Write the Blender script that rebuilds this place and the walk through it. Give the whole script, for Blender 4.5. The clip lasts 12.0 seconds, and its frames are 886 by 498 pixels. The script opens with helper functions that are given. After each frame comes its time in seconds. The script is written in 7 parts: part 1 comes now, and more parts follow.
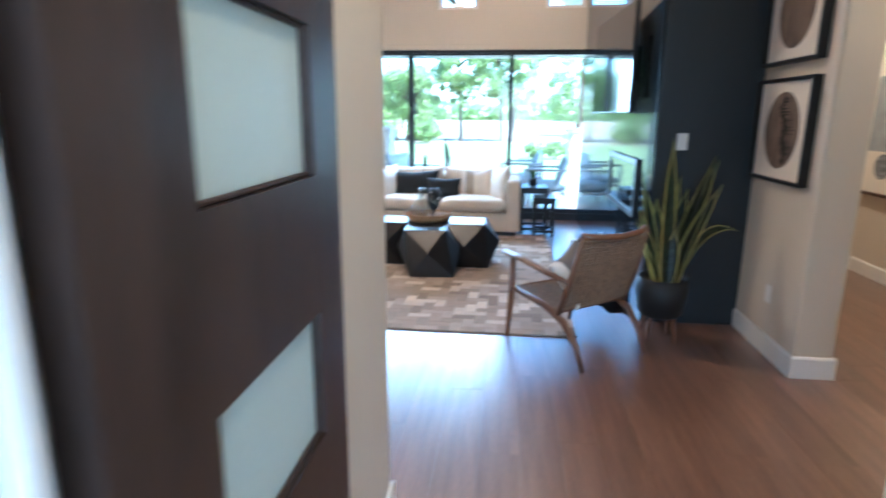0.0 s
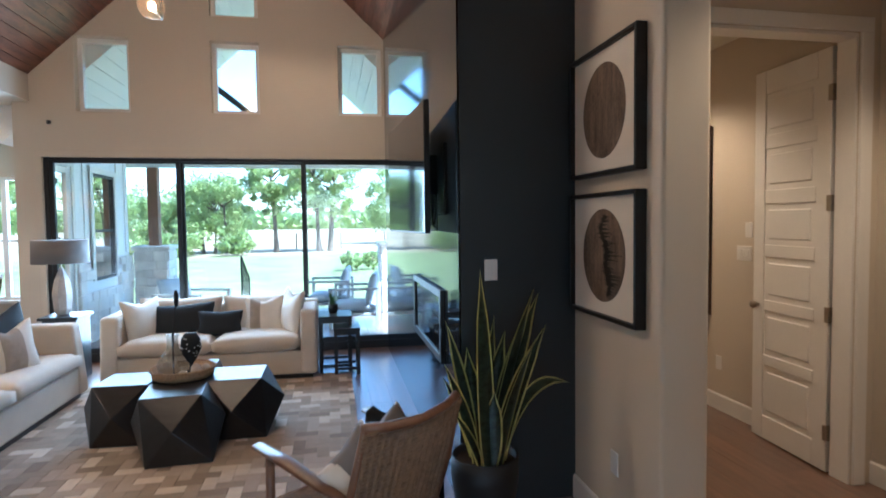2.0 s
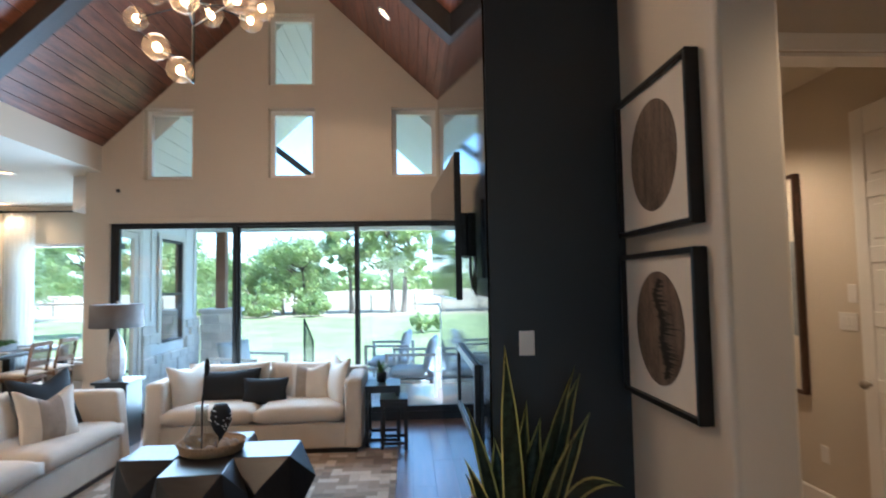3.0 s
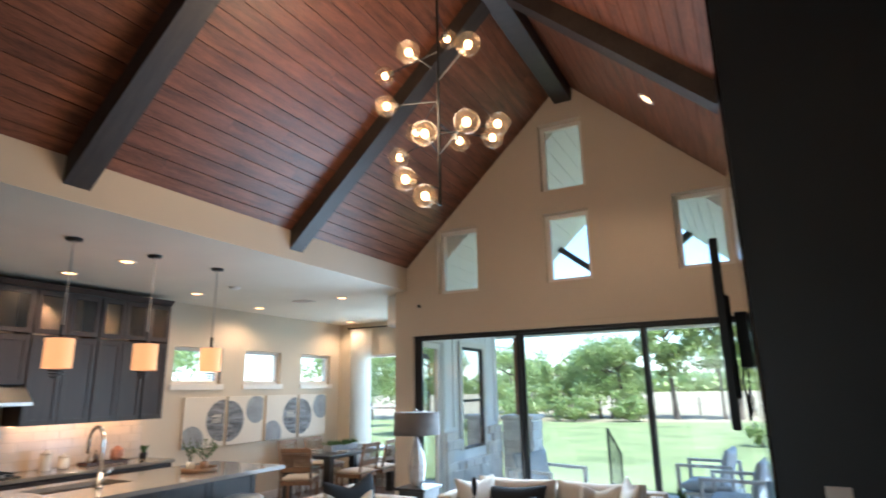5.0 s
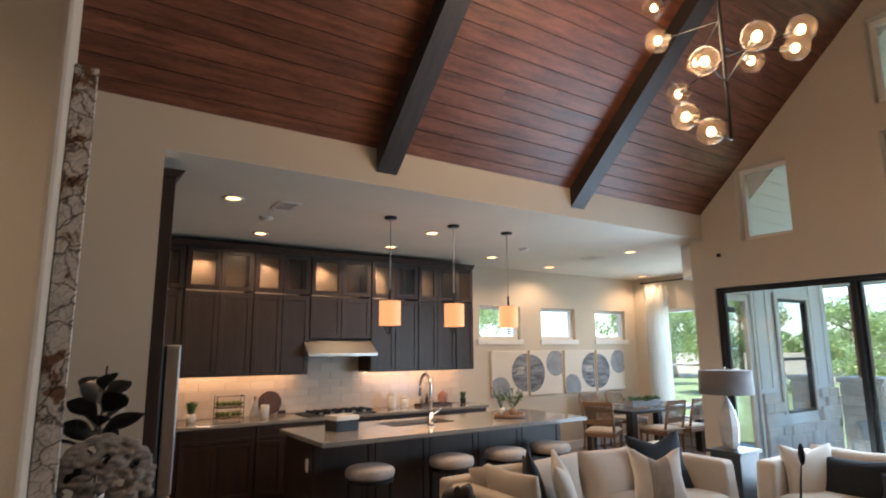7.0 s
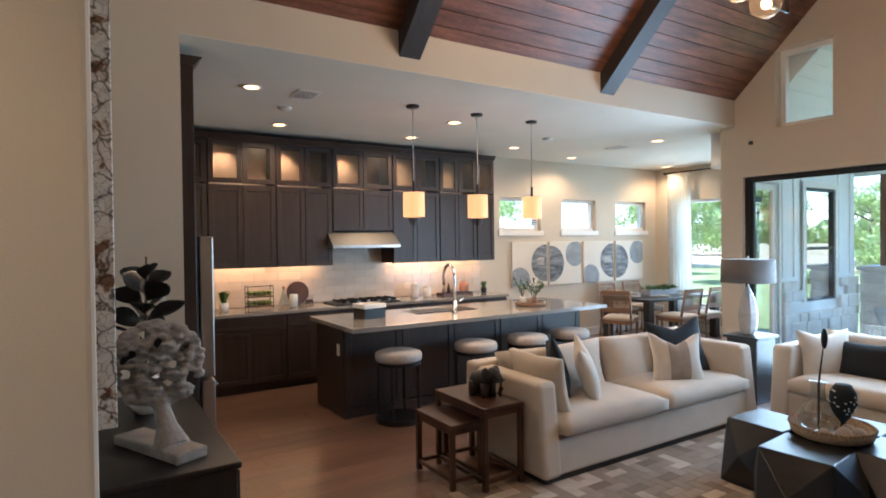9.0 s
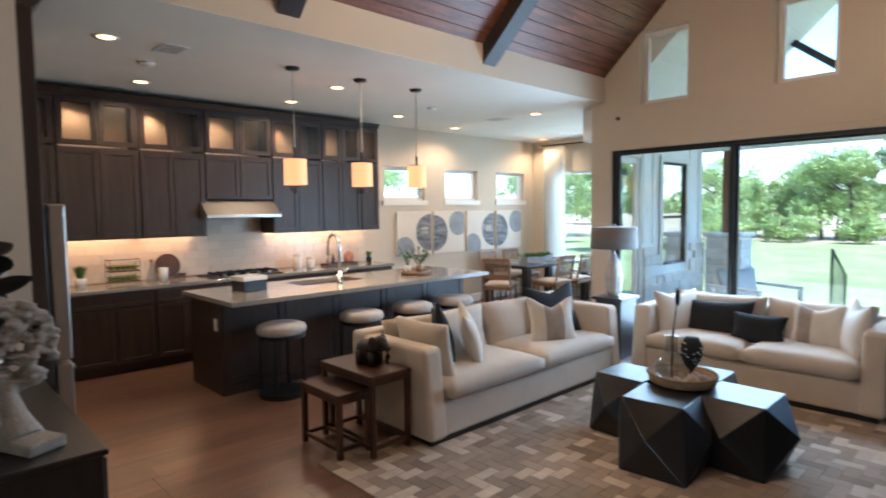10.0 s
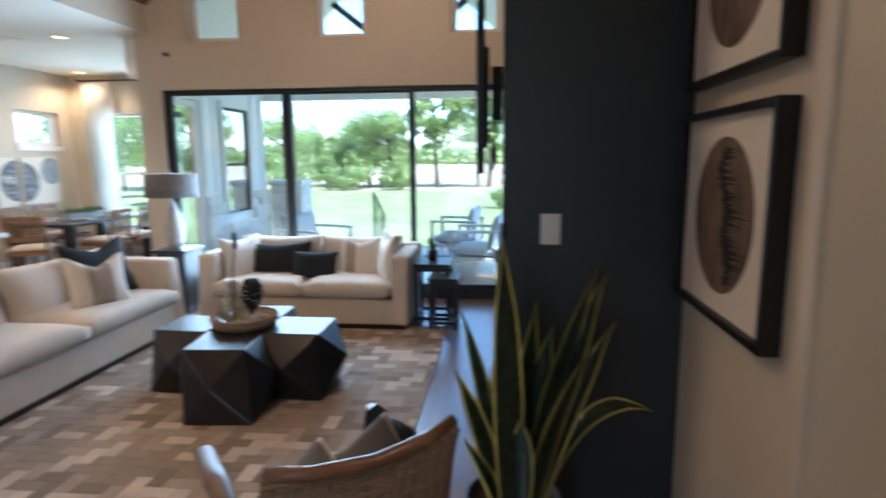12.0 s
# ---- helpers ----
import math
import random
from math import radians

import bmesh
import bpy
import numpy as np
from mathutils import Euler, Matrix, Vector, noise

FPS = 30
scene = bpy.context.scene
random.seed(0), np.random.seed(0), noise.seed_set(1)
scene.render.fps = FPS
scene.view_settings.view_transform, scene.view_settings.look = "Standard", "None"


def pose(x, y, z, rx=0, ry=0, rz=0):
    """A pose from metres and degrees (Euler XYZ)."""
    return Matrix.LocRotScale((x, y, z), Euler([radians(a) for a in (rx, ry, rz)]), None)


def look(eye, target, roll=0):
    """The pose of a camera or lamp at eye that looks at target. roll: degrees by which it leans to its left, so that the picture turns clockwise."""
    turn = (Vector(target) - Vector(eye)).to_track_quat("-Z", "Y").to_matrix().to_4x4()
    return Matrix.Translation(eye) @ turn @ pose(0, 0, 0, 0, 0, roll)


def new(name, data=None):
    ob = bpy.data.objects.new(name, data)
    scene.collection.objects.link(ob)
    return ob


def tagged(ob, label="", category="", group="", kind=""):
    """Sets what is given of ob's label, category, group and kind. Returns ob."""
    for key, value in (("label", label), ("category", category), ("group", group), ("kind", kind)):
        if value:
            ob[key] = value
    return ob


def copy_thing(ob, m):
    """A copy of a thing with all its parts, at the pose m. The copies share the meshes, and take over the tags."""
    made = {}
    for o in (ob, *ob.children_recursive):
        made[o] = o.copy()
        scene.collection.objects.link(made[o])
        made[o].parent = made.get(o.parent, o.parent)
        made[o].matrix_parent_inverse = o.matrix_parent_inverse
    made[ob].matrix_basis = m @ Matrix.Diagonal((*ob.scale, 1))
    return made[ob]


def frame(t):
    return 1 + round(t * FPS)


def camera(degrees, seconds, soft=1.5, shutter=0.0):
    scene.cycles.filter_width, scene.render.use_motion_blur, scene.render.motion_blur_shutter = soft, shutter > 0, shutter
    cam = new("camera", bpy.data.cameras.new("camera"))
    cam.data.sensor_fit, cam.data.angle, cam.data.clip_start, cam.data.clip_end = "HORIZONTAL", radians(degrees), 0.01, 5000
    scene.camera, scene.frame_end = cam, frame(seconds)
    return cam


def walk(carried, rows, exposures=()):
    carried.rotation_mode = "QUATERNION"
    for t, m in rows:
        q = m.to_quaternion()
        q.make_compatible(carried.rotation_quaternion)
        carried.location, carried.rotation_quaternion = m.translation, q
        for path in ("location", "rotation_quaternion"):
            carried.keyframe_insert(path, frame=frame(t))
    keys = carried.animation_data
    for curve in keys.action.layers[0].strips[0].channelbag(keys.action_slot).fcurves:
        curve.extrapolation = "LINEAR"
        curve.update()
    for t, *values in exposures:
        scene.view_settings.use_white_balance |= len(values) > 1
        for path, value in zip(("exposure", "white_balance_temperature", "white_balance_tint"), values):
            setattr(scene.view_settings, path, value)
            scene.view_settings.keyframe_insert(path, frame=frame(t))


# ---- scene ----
cam = camera(75.3, 12.0, 1.7, 0.5)
PATH = [
    (0, (1.811, 0.907, 1.526), (1.598, 2.843, 1.07), 0.4),
    (0.5, (1.89, 1.227, 1.538), (2.031, 3.183, 1.149), -0.2),
    (1, (2.014, 1.561, 1.555), (2.341, 3.511, 1.254), -0.3),
    (1.5, (2.09, 1.844, 1.569), (2.485, 3.794, 1.368), -0.5),
    (2, (2.164, 2.096, 1.623), (2.543, 4.058, 1.528), -0.7),
    (2.5, (2.325, 2.282, 1.626), (2.61, 4.261, 1.637), -0.8),
    (4.5, (2.774, 2.793, 1.732), (2.138, 4.645, 2.138), -1.2),
    (5, (2.83, 2.836, 1.74), (1.934, 4.561, 2.213), -1.0),
    (5.5, (2.848, 2.852, 1.748), (1.718, 4.427, 2.24), -0.8),
    (6, (2.847, 2.862, 1.75), (1.516, 4.278, 2.221), -0.5),
    (6.5, (2.845, 2.872, 1.741), (1.342, 4.124, 2.158), -0.4),
    (7, (2.863, 2.863, 1.728), (1.227, 3.96, 2.069), -0.4),
    (9, (2.777, 2.809, 1.711), (1.086, 3.877, 1.684), -0.7),
    (9.5, (2.761, 2.804, 1.688), (1.171, 4.014, 1.607), -0.7),
    (10, (2.754, 2.811, 1.698), (1.313, 4.191, 1.563), -0.7),
    (10.5, (2.702, 2.791, 1.682), (1.474, 4.359, 1.501), -0.7),
    (11, (2.717, 2.823, 1.648), (1.751, 4.56, 1.424), -0.7),
    (11.5, (2.761, 2.875, 1.647), (2.129, 4.753, 1.376), -0.8),
    (12, (2.849, 2.99, 1.619), (2.647, 4.955, 1.308), -0.4),
]
EXPOSURES = [(0.0, 3.3, 4250, -1), (0.5, 3.05, 4300, -0.5), (1.0, 2.8, 4350, 0.5), (2.0, 2.55, 4600, 1), (4.5, 2.15, 5050, 2.5), (6.0, 1.85, 5450, 5.5), (7.0, 1.9, 5450, 5.5), (9.0, 2.32, 5050, 2.5), (10.5, 2.3, 4950, 2), (12.0, 2.35, 4900, 2.5)]
walk(cam, [(t, look(eye, target, roll)) for t, eye, target, roll in PATH], EXPOSURES)

# ---- world, sun, exposure ----
world = bpy.data.worlds.new("sky")
scene.world = world
world.use_nodes = True
wn = world.node_tree.nodes
sky = wn.new("ShaderNodeTexSky")
sky.sky_type = "NISHITA"
sky.sun_disc = False
sky.sun_elevation = radians(58)
sky.sun_rotation = radians(140)
wn["Background"].inputs["Strength"].default_value = 0.14
world.node_tree.links.new(sky.outputs[0], wn["Background"].inputs["Color"])


def lamp(name, kind, m, energy, color=(1, 1, 1), **extra):
    data = bpy.data.lights.new(name, kind)
    data.energy, data.color = energy, color
    for key, value in extra.items():
        if key == "size":
            data.size = value
        elif key == "size_y":
            data.shape = "RECTANGLE"
            data.size_y = value
        elif key == "radius":
            data.shadow_soft_size = value
        elif key == "cone":
            data.spot_size, data.spot_blend = radians(value), 0.6
        elif key == "angle":
            data.angle = radians(value)
    ob = new(name, data)
    ob.matrix_world = m
    return ob


SUN_DIR = Vector((0.55, -0.45, 1.0))
lamp("sun", "SUN", look(SUN_DIR, (0, 0, 0)), 4.2, (1.0, 0.95, 0.86), angle=0.5)

WARM = (1.0, 0.61, 0.33)
# added area lamps standing in for sky light: glass doors, dining window, front door
lamp("door_daylight", "AREA", look((0.35, 9.42, 1.28), (0.6, 3.0, 1.1)), 34, (0.80, 0.91, 1.0), size=2.7, size_y=2.0)
lamp("dining_daylight", "AREA", look((-2.9, 12.62, 1.5), (-2.9, 0, 1.2)), 20, (0.86, 0.94, 1.0), size=2.0, size_y=1.9)
lamp("porch_daylight", "AREA", look((2.0, 0.2, 1.5), (2.4, 5, 1.2)), 0.6, (1.0, 0.93, 0.85), size=1.0, size_y=2.2)

# ---- materials ----


def nodes_of(name):
    m = bpy.data.materials.new(name)
    m.use_nodes = True
    return m, m.node_tree.nodes, m.node_tree.links, m.node_tree.nodes["Principled BSDF"]


def surface(name, color, rough=0.6, metal=0.0, vary=0.12, scale=6.0, fine=120.0, bump=0.05, stretch=(1, 1, 1),
            per=None, spread=0.0, coat=0.0, second=None, world_space=True, sheen=0.0):
    """A surface with stains at one scale, grain at another, and a fine relief. per: 'object' or 'island' variation."""
    m, n, l, b = nodes_of(name)
    co = n.new("ShaderNodeTexCoord")
    geo = n.new("ShaderNodeNewGeometry")
    mp = n.new("ShaderNodeMapping")
    mp.inputs["Scale"].default_value = stretch
    l.new(geo.outputs["Position"] if world_space else co.outputs["Object"], mp.inputs["Vector"])
    vec = mp.outputs[0]
    rnd = None
    if per:
        rnd = n.new("ShaderNodeObjectInfo").outputs["Random"] if per == "object" else geo.outputs["Random Per Island"]
        mul = n.new("ShaderNodeMath")
        mul.operation = "MULTIPLY"
        mul.inputs[1].default_value = 37.0
        l.new(rnd, mul.inputs[0])
        add = n.new("ShaderNodeVectorMath")
        add.operation = "ADD"
        l.new(vec, add.inputs[0])
        l.new(mul.outputs[0], add.inputs[1])
        vec = add.outputs[0]
    big = n.new("ShaderNodeTexNoise")
    big.inputs["Scale"].default_value, big.inputs["Detail"].default_value = scale, 4
    l.new(vec, big.inputs["Vector"])
    small = n.new("ShaderNodeTexNoise")
    small.inputs["Scale"].default_value, small.inputs["Detail"].default_value = fine, 2
    l.new(vec, small.inputs["Vector"])
    ramp = n.new("ShaderNodeValToRGB")
    dark = [c * (1 - 1.6 * vary) for c in color]
    light = [min(1, c * (1 + 1.3 * vary)) for c in (second or color)]
    ramp.color_ramp.elements[0].position, ramp.color_ramp.elements[1].position = 0.3, 0.7
    ramp.color_ramp.elements[0].color, ramp.color_ramp.elements[1].color = (*dark, 1), (*light, 1)
    mixf = n.new("ShaderNodeMath")
    mixf.operation = "MULTIPLY_ADD"
    mixf.inputs[1].default_value = 0.35
    l.new(small.outputs["Fac"], mixf.inputs[0])
    half = n.new("ShaderNodeMath")
    half.operation = "MULTIPLY"
    half.inputs[1].default_value = 0.65
    l.new(big.outputs["Fac"], half.inputs[0])
    l.new(half.outputs[0], mixf.inputs[2])
    l.new(mixf.outputs[0], ramp.inputs["Fac"])
    out = ramp.outputs["Color"]
    if rnd is not None and spread:
        hsv = n.new("ShaderNodeHueSaturation")
        mr = n.new("ShaderNodeMapRange")
        mr.inputs["To Min"].default_value, mr.inputs["To Max"].default_value = 1 - spread, 1 + spread
        l.new(rnd, mr.inputs["Value"])
        l.new(mr.outputs[0], hsv.inputs["Value"])
        l.new(out, hsv.inputs["Color"])
        out = hsv.outputs["Color"]
    l.new(out, b.inputs["Base Color"])
    rr = n.new("ShaderNodeMapRange")
    rr.inputs["To Min"].default_value, rr.inputs["To Max"].default_value = max(0.02, rough * 0.85), min(1, rough * 1.15)
    l.new(big.outputs["Fac"], rr.inputs["Value"])
    l.new(rr.outputs[0], b.inputs["Roughness"])
    b.inputs["Metallic"].default_value = metal
    b.inputs["Coat Weight"].default_value, b.inputs["Coat Roughness"].default_value = coat, 0.22
    b.inputs["Sheen Weight"].default_value = sheen
    if bump:
        bp = n.new("ShaderNodeBump")
        bp.inputs["Strength"].default_value, bp.inputs["Distance"].default_value = bump * 4, 0.004
        l.new(mixf.outputs[0], bp.inputs["Height"])
        l.new(bp.outputs[0], b.inputs["Normal"])
    return m


def glow(name, color, strength):
    m, n, l, b = nodes_of(name)
    b.inputs["Base Color"].default_value = (*color, 1)
    b.inputs["Emission Color"].default_value = (*color, 1)
    b.inputs["Emission Strength"].default_value = strength
    return m


def glass(name, tint=(1, 1, 1), rough=0.0, mixed=0.12, rim=0.8):
    """Thin clear sheet: mostly see-through, with a mirror share that grows at a slant."""
    m, n, l, b = nodes_of(name)
    n.remove(b)
    tr, gl, mx, fr = n.new("ShaderNodeBsdfTransparent"), n.new("ShaderNodeBsdfGlossy"), n.new("ShaderNodeMixShader"), n.new("ShaderNodeLayerWeight")
    tr.inputs["Color"].default_value = (*tint, 1)
    gl.inputs["Roughness"].default_value = rough
    fr.inputs["Blend"].default_value = 0.5
    pw, ma = n.new("ShaderNodeMath"), n.new("ShaderNodeMath")
    pw.operation, ma.operation = "POWER", "MULTIPLY_ADD"
    pw.inputs[1].default_value = 4.0
    ma.inputs[1].default_value, ma.inputs[2].default_value = rim, mixed * 0.4
    l.new(fr.outputs["Facing"], pw.inputs[0])
    l.new(pw.outputs[0], ma.inputs[0])
    l.new(ma.outputs[0], mx.inputs[0])
    l.new(tr.outputs[0], mx.inputs[1])
    l.new(gl.outputs[0], mx.inputs[2])
    l.new(mx.outputs[0], n["Material Output"].inputs["Surface"])
    return m


M = {}
M["wall"] = surface("wall_paint", (0.60, 0.525, 0.415), 0.75, vary=0.03, scale=1.2, fine=180, bump=0.10)
M["white"] = surface("white_trim_paint", (0.78, 0.75, 0.70), 0.4, vary=0.03, scale=3, fine=90, bump=0.02)
M["ceil"] = surface("ceiling_paint", (0.72, 0.68, 0.58), 0.85, vary=0.03, scale=2, fine=200, bump=0.15)
M["ceilwood"] = surface("stained_ceiling_boards", (0.105, 0.036, 0.020), 0.42, vary=0.32, scale=3.0, fine=26, bump=0.25,
                        stretch=(6, 0.7, 6), per="island", spread=0.13, second=(0.20, 0.078, 0.042))
M["beam"] = surface("dark_beam_wood", (0.034, 0.028, 0.025), 0.5, vary=0.3, scale=4, fine=40, bump=0.2, stretch=(1, 6, 1))
M["floor"] = surface("floor_planks", (0.135, 0.071, 0.044), 0.30, coat=0.8, vary=0.13, scale=2.2, fine=30, bump=0.12,
                     stretch=(9, 0.8, 1), per="object", spread=0.13, second=(0.175, 0.094, 0.060))
M["floor_far"] = surface("floor_planks_far", (0.135, 0.071, 0.044), 0.30, coat=0.8, vary=0.13, scale=2.2, fine=30, bump=0.12,
                         stretch=(9, 0.8, 1), per="island", spread=0.13, second=(0.175, 0.094, 0.060))
M["joint"] = surface("floor_joint", (0.02, 0.012, 0.008), 0.7, vary=0.1)
M["blackwall"] = surface("slate_black_paint", (0.019, 0.025, 0.030), 0.5, vary=0.1, scale=2, fine=200, bump=0.06)
M["blackslab"] = surface("polished_black_slab", (0.010, 0.013, 0.016), 0.07, vary=0.1, scale=1.5, fine=60, bump=0.0)
M["blackmetal"] = surface("black_metal", (0.012, 0.013, 0.014), 0.4, 0.3, vary=0.1, scale=20, fine=200, bump=0.02)
M["bronze"] = surface("dark_bronze_frame", (0.016, 0.017, 0.019), 0.45, 0.2, vary=0.1, scale=12, fine=150, bump=0.02)
M["screen"] = surface("screen_glass", (0.006, 0.007, 0.009), 0.06, vary=0.1, bump=0.0)
M["cab"] = surface("espresso_cabinet_wood", (0.028, 0.0165, 0.012), 0.42, vary=0.3, scale=3, fine=40, bump=0.08, stretch=(5, 5, 0.7))
M["quartz"] = surface("grey_quartz", (0.25, 0.23, 0.205), 0.12, vary=0.07, scale=9, fine=160, bump=0.0)
M["tile"] = surface("white_glazed_tile", (0.64, 0.59, 0.52), 0.16, vary=0.04, scale=4, fine=60, bump=0.03, per="object", spread=0.05)
M["grout"] = surface("grout", (0.50, 0.46, 0.41), 0.9, vary=0.1)
M["steel"] = surface("brushed_steel", (0.50, 0.49, 0.47), 0.33, 1.0, vary=0.03, scale=3, fine=90, bump=0.0)
M["chrome"] = surface("chrome", (0.7, 0.7, 0.7), 0.1, 1.0, vary=0.02, bump=0.0)
M["cream"] = surface("cream_linen", (0.60, 0.52, 0.42), 0.9, vary=0.06, scale=5, fine=420, bump=0.25, sheen=0.2)
M["creamlite"] = surface("ivory_cotton", (0.68, 0.62, 0.53), 0.9, vary=0.06, scale=7, fine=380, bump=0.25, sheen=0.2)
M["taupe"] = surface("taupe_weave", (0.34, 0.28, 0.22), 0.9, vary=0.14, scale=16, fine=300, bump=0.3, sheen=0.2)
M["navy"] = surface("charcoal_velvet", (0.010, 0.013, 0.017), 0.85, vary=0.2, scale=9, fine=300, bump=0.2)
M["seatgrey"] = surface("grey_boucle", (0.46, 0.43, 0.40), 0.95, vary=0.1, scale=30, fine=260, bump=0.4)
M["walnut"] = surface("dark_walnut", (0.062, 0.027, 0.016), 0.33, vary=0.35, scale=5, fine=40, bump=0.1, stretch=(1, 5, 1))
M["blacktable"] = surface("black_stained_oak", (0.013, 0.012, 0.012), 0.34, vary=0.3, scale=6, fine=50, bump=0.12, stretch=(1, 6, 1))
M["chairwood"] = surface("mid_brown_wood", (0.145, 0.072, 0.038), 0.36, vary=0.25, scale=8, fine=50, bump=0.08, stretch=(1, 1, 0.3))
M["oak"] = surface("light_oak", (0.23, 0.138, 0.08), 0.5, vary=0.2, scale=7, fine=60, bump=0.08, stretch=(1, 1, 0.3))
M["cord"] = surface("woven_cord", (0.22, 0.145, 0.085), 0.8, vary=0.25, scale=40, fine=260, bump=0.6)
M["wicker"] = surface("natural_wicker", (0.36, 0.24, 0.13), 0.75, vary=0.25, scale=60, fine=240, bump=0.6)
M["pot"] = surface("matte_black_pot", (0.010, 0.011, 0.012), 0.6, vary=0.15, scale=8, fine=120, bump=0.1)
M["soil"] = surface("potting_soil", (0.03, 0.02, 0.014), 0.95, vary=0.4, scale=40, fine=160, bump=0.6)
M["leaf"] = surface("snake_plant_leaf", (0.016, 0.030, 0.020), 0.34, vary=0.5, scale=16, fine=60, bump=0.1, second=(0.036, 0.056, 0.034), stretch=(1, 1, 2.5))
M["leafedge"] = surface("yellow_leaf_edge", (0.66, 0.60, 0.22), 0.45, vary=0.15, scale=14, fine=60, bump=0.05)
M["darkleaf"] = surface("magnolia_leaf", (0.016, 0.015, 0.012), 0.4, vary=0.3, scale=12, fine=60, bump=0.1)
M["green"] = surface("green_leaves", (0.06, 0.13, 0.03), 0.55, vary=0.35, scale=20, fine=80, bump=0.1)
M["stonewhite"] = surface("carved_grey_stone", (0.31, 0.28, 0.25), 0.85, vary=0.2, scale=14, fine=90, bump=0.5)
M["ceramic"] = surface("white_ceramic", (0.72, 0.71, 0.68), 0.25, vary=0.04, scale=8, fine=60, bump=0.03)
M["shade"] = surface("grey_lamp_shade", (0.17, 0.16, 0.155), 0.9, vary=0.06, scale=8, fine=300, bump=0.2)
M["lampbody"] = surface("glazed_grey_ceramic", (0.42, 0.40, 0.38), 0.25, vary=0.12, scale=9, fine=60, bump=0.1)
M["paper"] = surface("art_paper", (0.72, 0.66, 0.57), 0.85, vary=0.03, scale=5, fine=200, bump=0.05)
M["artdisc"] = surface("brushed_sepia_ink", (0.055, 0.036, 0.025), 0.75, vary=0.4, scale=3, fine=30, bump=0.1, second=(0.15, 0.105, 0.075), stretch=(1, 7, 1.6))
M["artink"] = surface("black_ink", (0.012, 0.010, 0.009), 0.8, vary=0.2)
M["curtain"] = surface("white_sheer_curtain", (0.82, 0.81, 0.78), 0.9, vary=0.03, scale=8, fine=250, bump=0.1)
M["panelblue"] = surface("grey_blue_wash", (0.30, 0.32, 0.34), 0.85, vary=0.2, scale=6, fine=60, bump=0.05)
M["panelgrey"] = surface("dark_slate_wash", (0.09, 0.10, 0.115), 0.85, vary=0.5, scale=5, fine=30, bump=0.05, second=(0.22, 0.23, 0.25), stretch=(1, 1, 4))
M["siding"] = surface("white_board_siding", (0.80, 0.81, 0.80), 0.6, vary=0.04, scale=3, fine=60, bump=0.05)
M["softstone"] = surface("white_limestone", (0.78, 0.75, 0.70), 0.9, vary=0.12, scale=7, fine=50, bump=0.7, per="object", spread=0.1)
M["postwood"] = surface("cedar_post", (0.20, 0.095, 0.048), 0.6, vary=0.25, scale=6, fine=50, bump=0.15, stretch=(4, 4, 0.5))
M["concrete"] = surface("patio_concrete", (0.50, 0.48, 0.45), 0.8, vary=0.1, scale=3, fine=80, bump=0.15)
M["outgrey"] = surface("outdoor_grey_fabric", (0.40, 0.45, 0.50), 0.9, vary=0.08, scale=12, fine=240, bump=0.2)
M["outframe"] = surface("grey_powder_coat", (0.46, 0.48, 0.50), 0.5, 0.2, vary=0.08, scale=12, fine=100, bump=0.02)
M["lawn"] = surface("mown_lawn", (0.125, 0.15, 0.05), 0.95, vary=0.22, scale=0.6, fine=14, bump=0.4, second=(0.16, 0.185, 0.07))
M["field"] = surface("dry_pasture", (0.24, 0.195, 0.12), 0.95, vary=0.2, scale=0.12, fine=3, bump=0.4)
M["tree"] = surface("tree_foliage", (0.10, 0.125, 0.046), 0.7, vary=0.25, scale=1.2, fine=6, bump=0.2, per="island", spread=0.22, second=(0.12, 0.19, 0.05))


def see_through(mat, color, share):
    """Adds light that passes through a thin leaf or cloth."""
    tree_, n = mat.node_tree, mat.node_tree.nodes
    mixer, thin = n.new("ShaderNodeMixShader"), n.new("ShaderNodeBsdfTranslucent")
    thin.inputs["Color"].default_value = (*color, 1)
    mixer.inputs[0].default_value = share
    old = n["Material Output"].inputs["Surface"].links[0].from_socket
    tree_.links.new(old, mixer.inputs[1])
    tree_.links.new(thin.outputs[0], mixer.inputs[2])
    tree_.links.new(mixer.outputs[0], n["Material Output"].inputs["Surface"])


see_through(M["tree"], (0.58, 0.64, 0.32), 0.62)
see_through(M["curtain"], (0.85, 0.85, 0.82), 0.5)
M["bark"] = surface("bark", (0.13, 0.10, 0.075), 0.9, vary=0.3, scale=8, fine=40, bump=0.5)
M["brassnickel"] = surface("satin_nickel", (0.38, 0.33, 0.27), 0.35, 1.0, vary=0.05, bump=0.0)
M["plastic"] = surface("white_plastic", (0.74, 0.71, 0.66), 0.4, vary=0.02, bump=0.0)
M["frontdoor"] = surface("dark_walnut_door", (0.034, 0.020, 0.014), 0.4, vary=0.35, scale=3, fine=36, bump=0.12, stretch=(6, 6, 0.6))
M["frost"] = surface("frosted_pane", (0.46, 0.52, 0.47), 0.35, vary=0.03, scale=4, fine=90, bump=0.03)
M["coated"] = glass("coated_patio_glass", (0.80, 0.90, 0.88), 0.0, 1.6, 0.8)
M["pane"] = glass("window_glass", (0.97, 0.985, 0.98), 0.0, 0.10)
M["globe"] = glass("globe_glass", (0.98, 0.92, 0.83), 0.02, 0.08, 0.45)
see_through(M["globe"], (1.0, 0.80, 0.55), 0.05)
M["vase"] = glass("vase_glass", (0.80, 0.83, 0.82), 0.05, 0.35, 0.9)
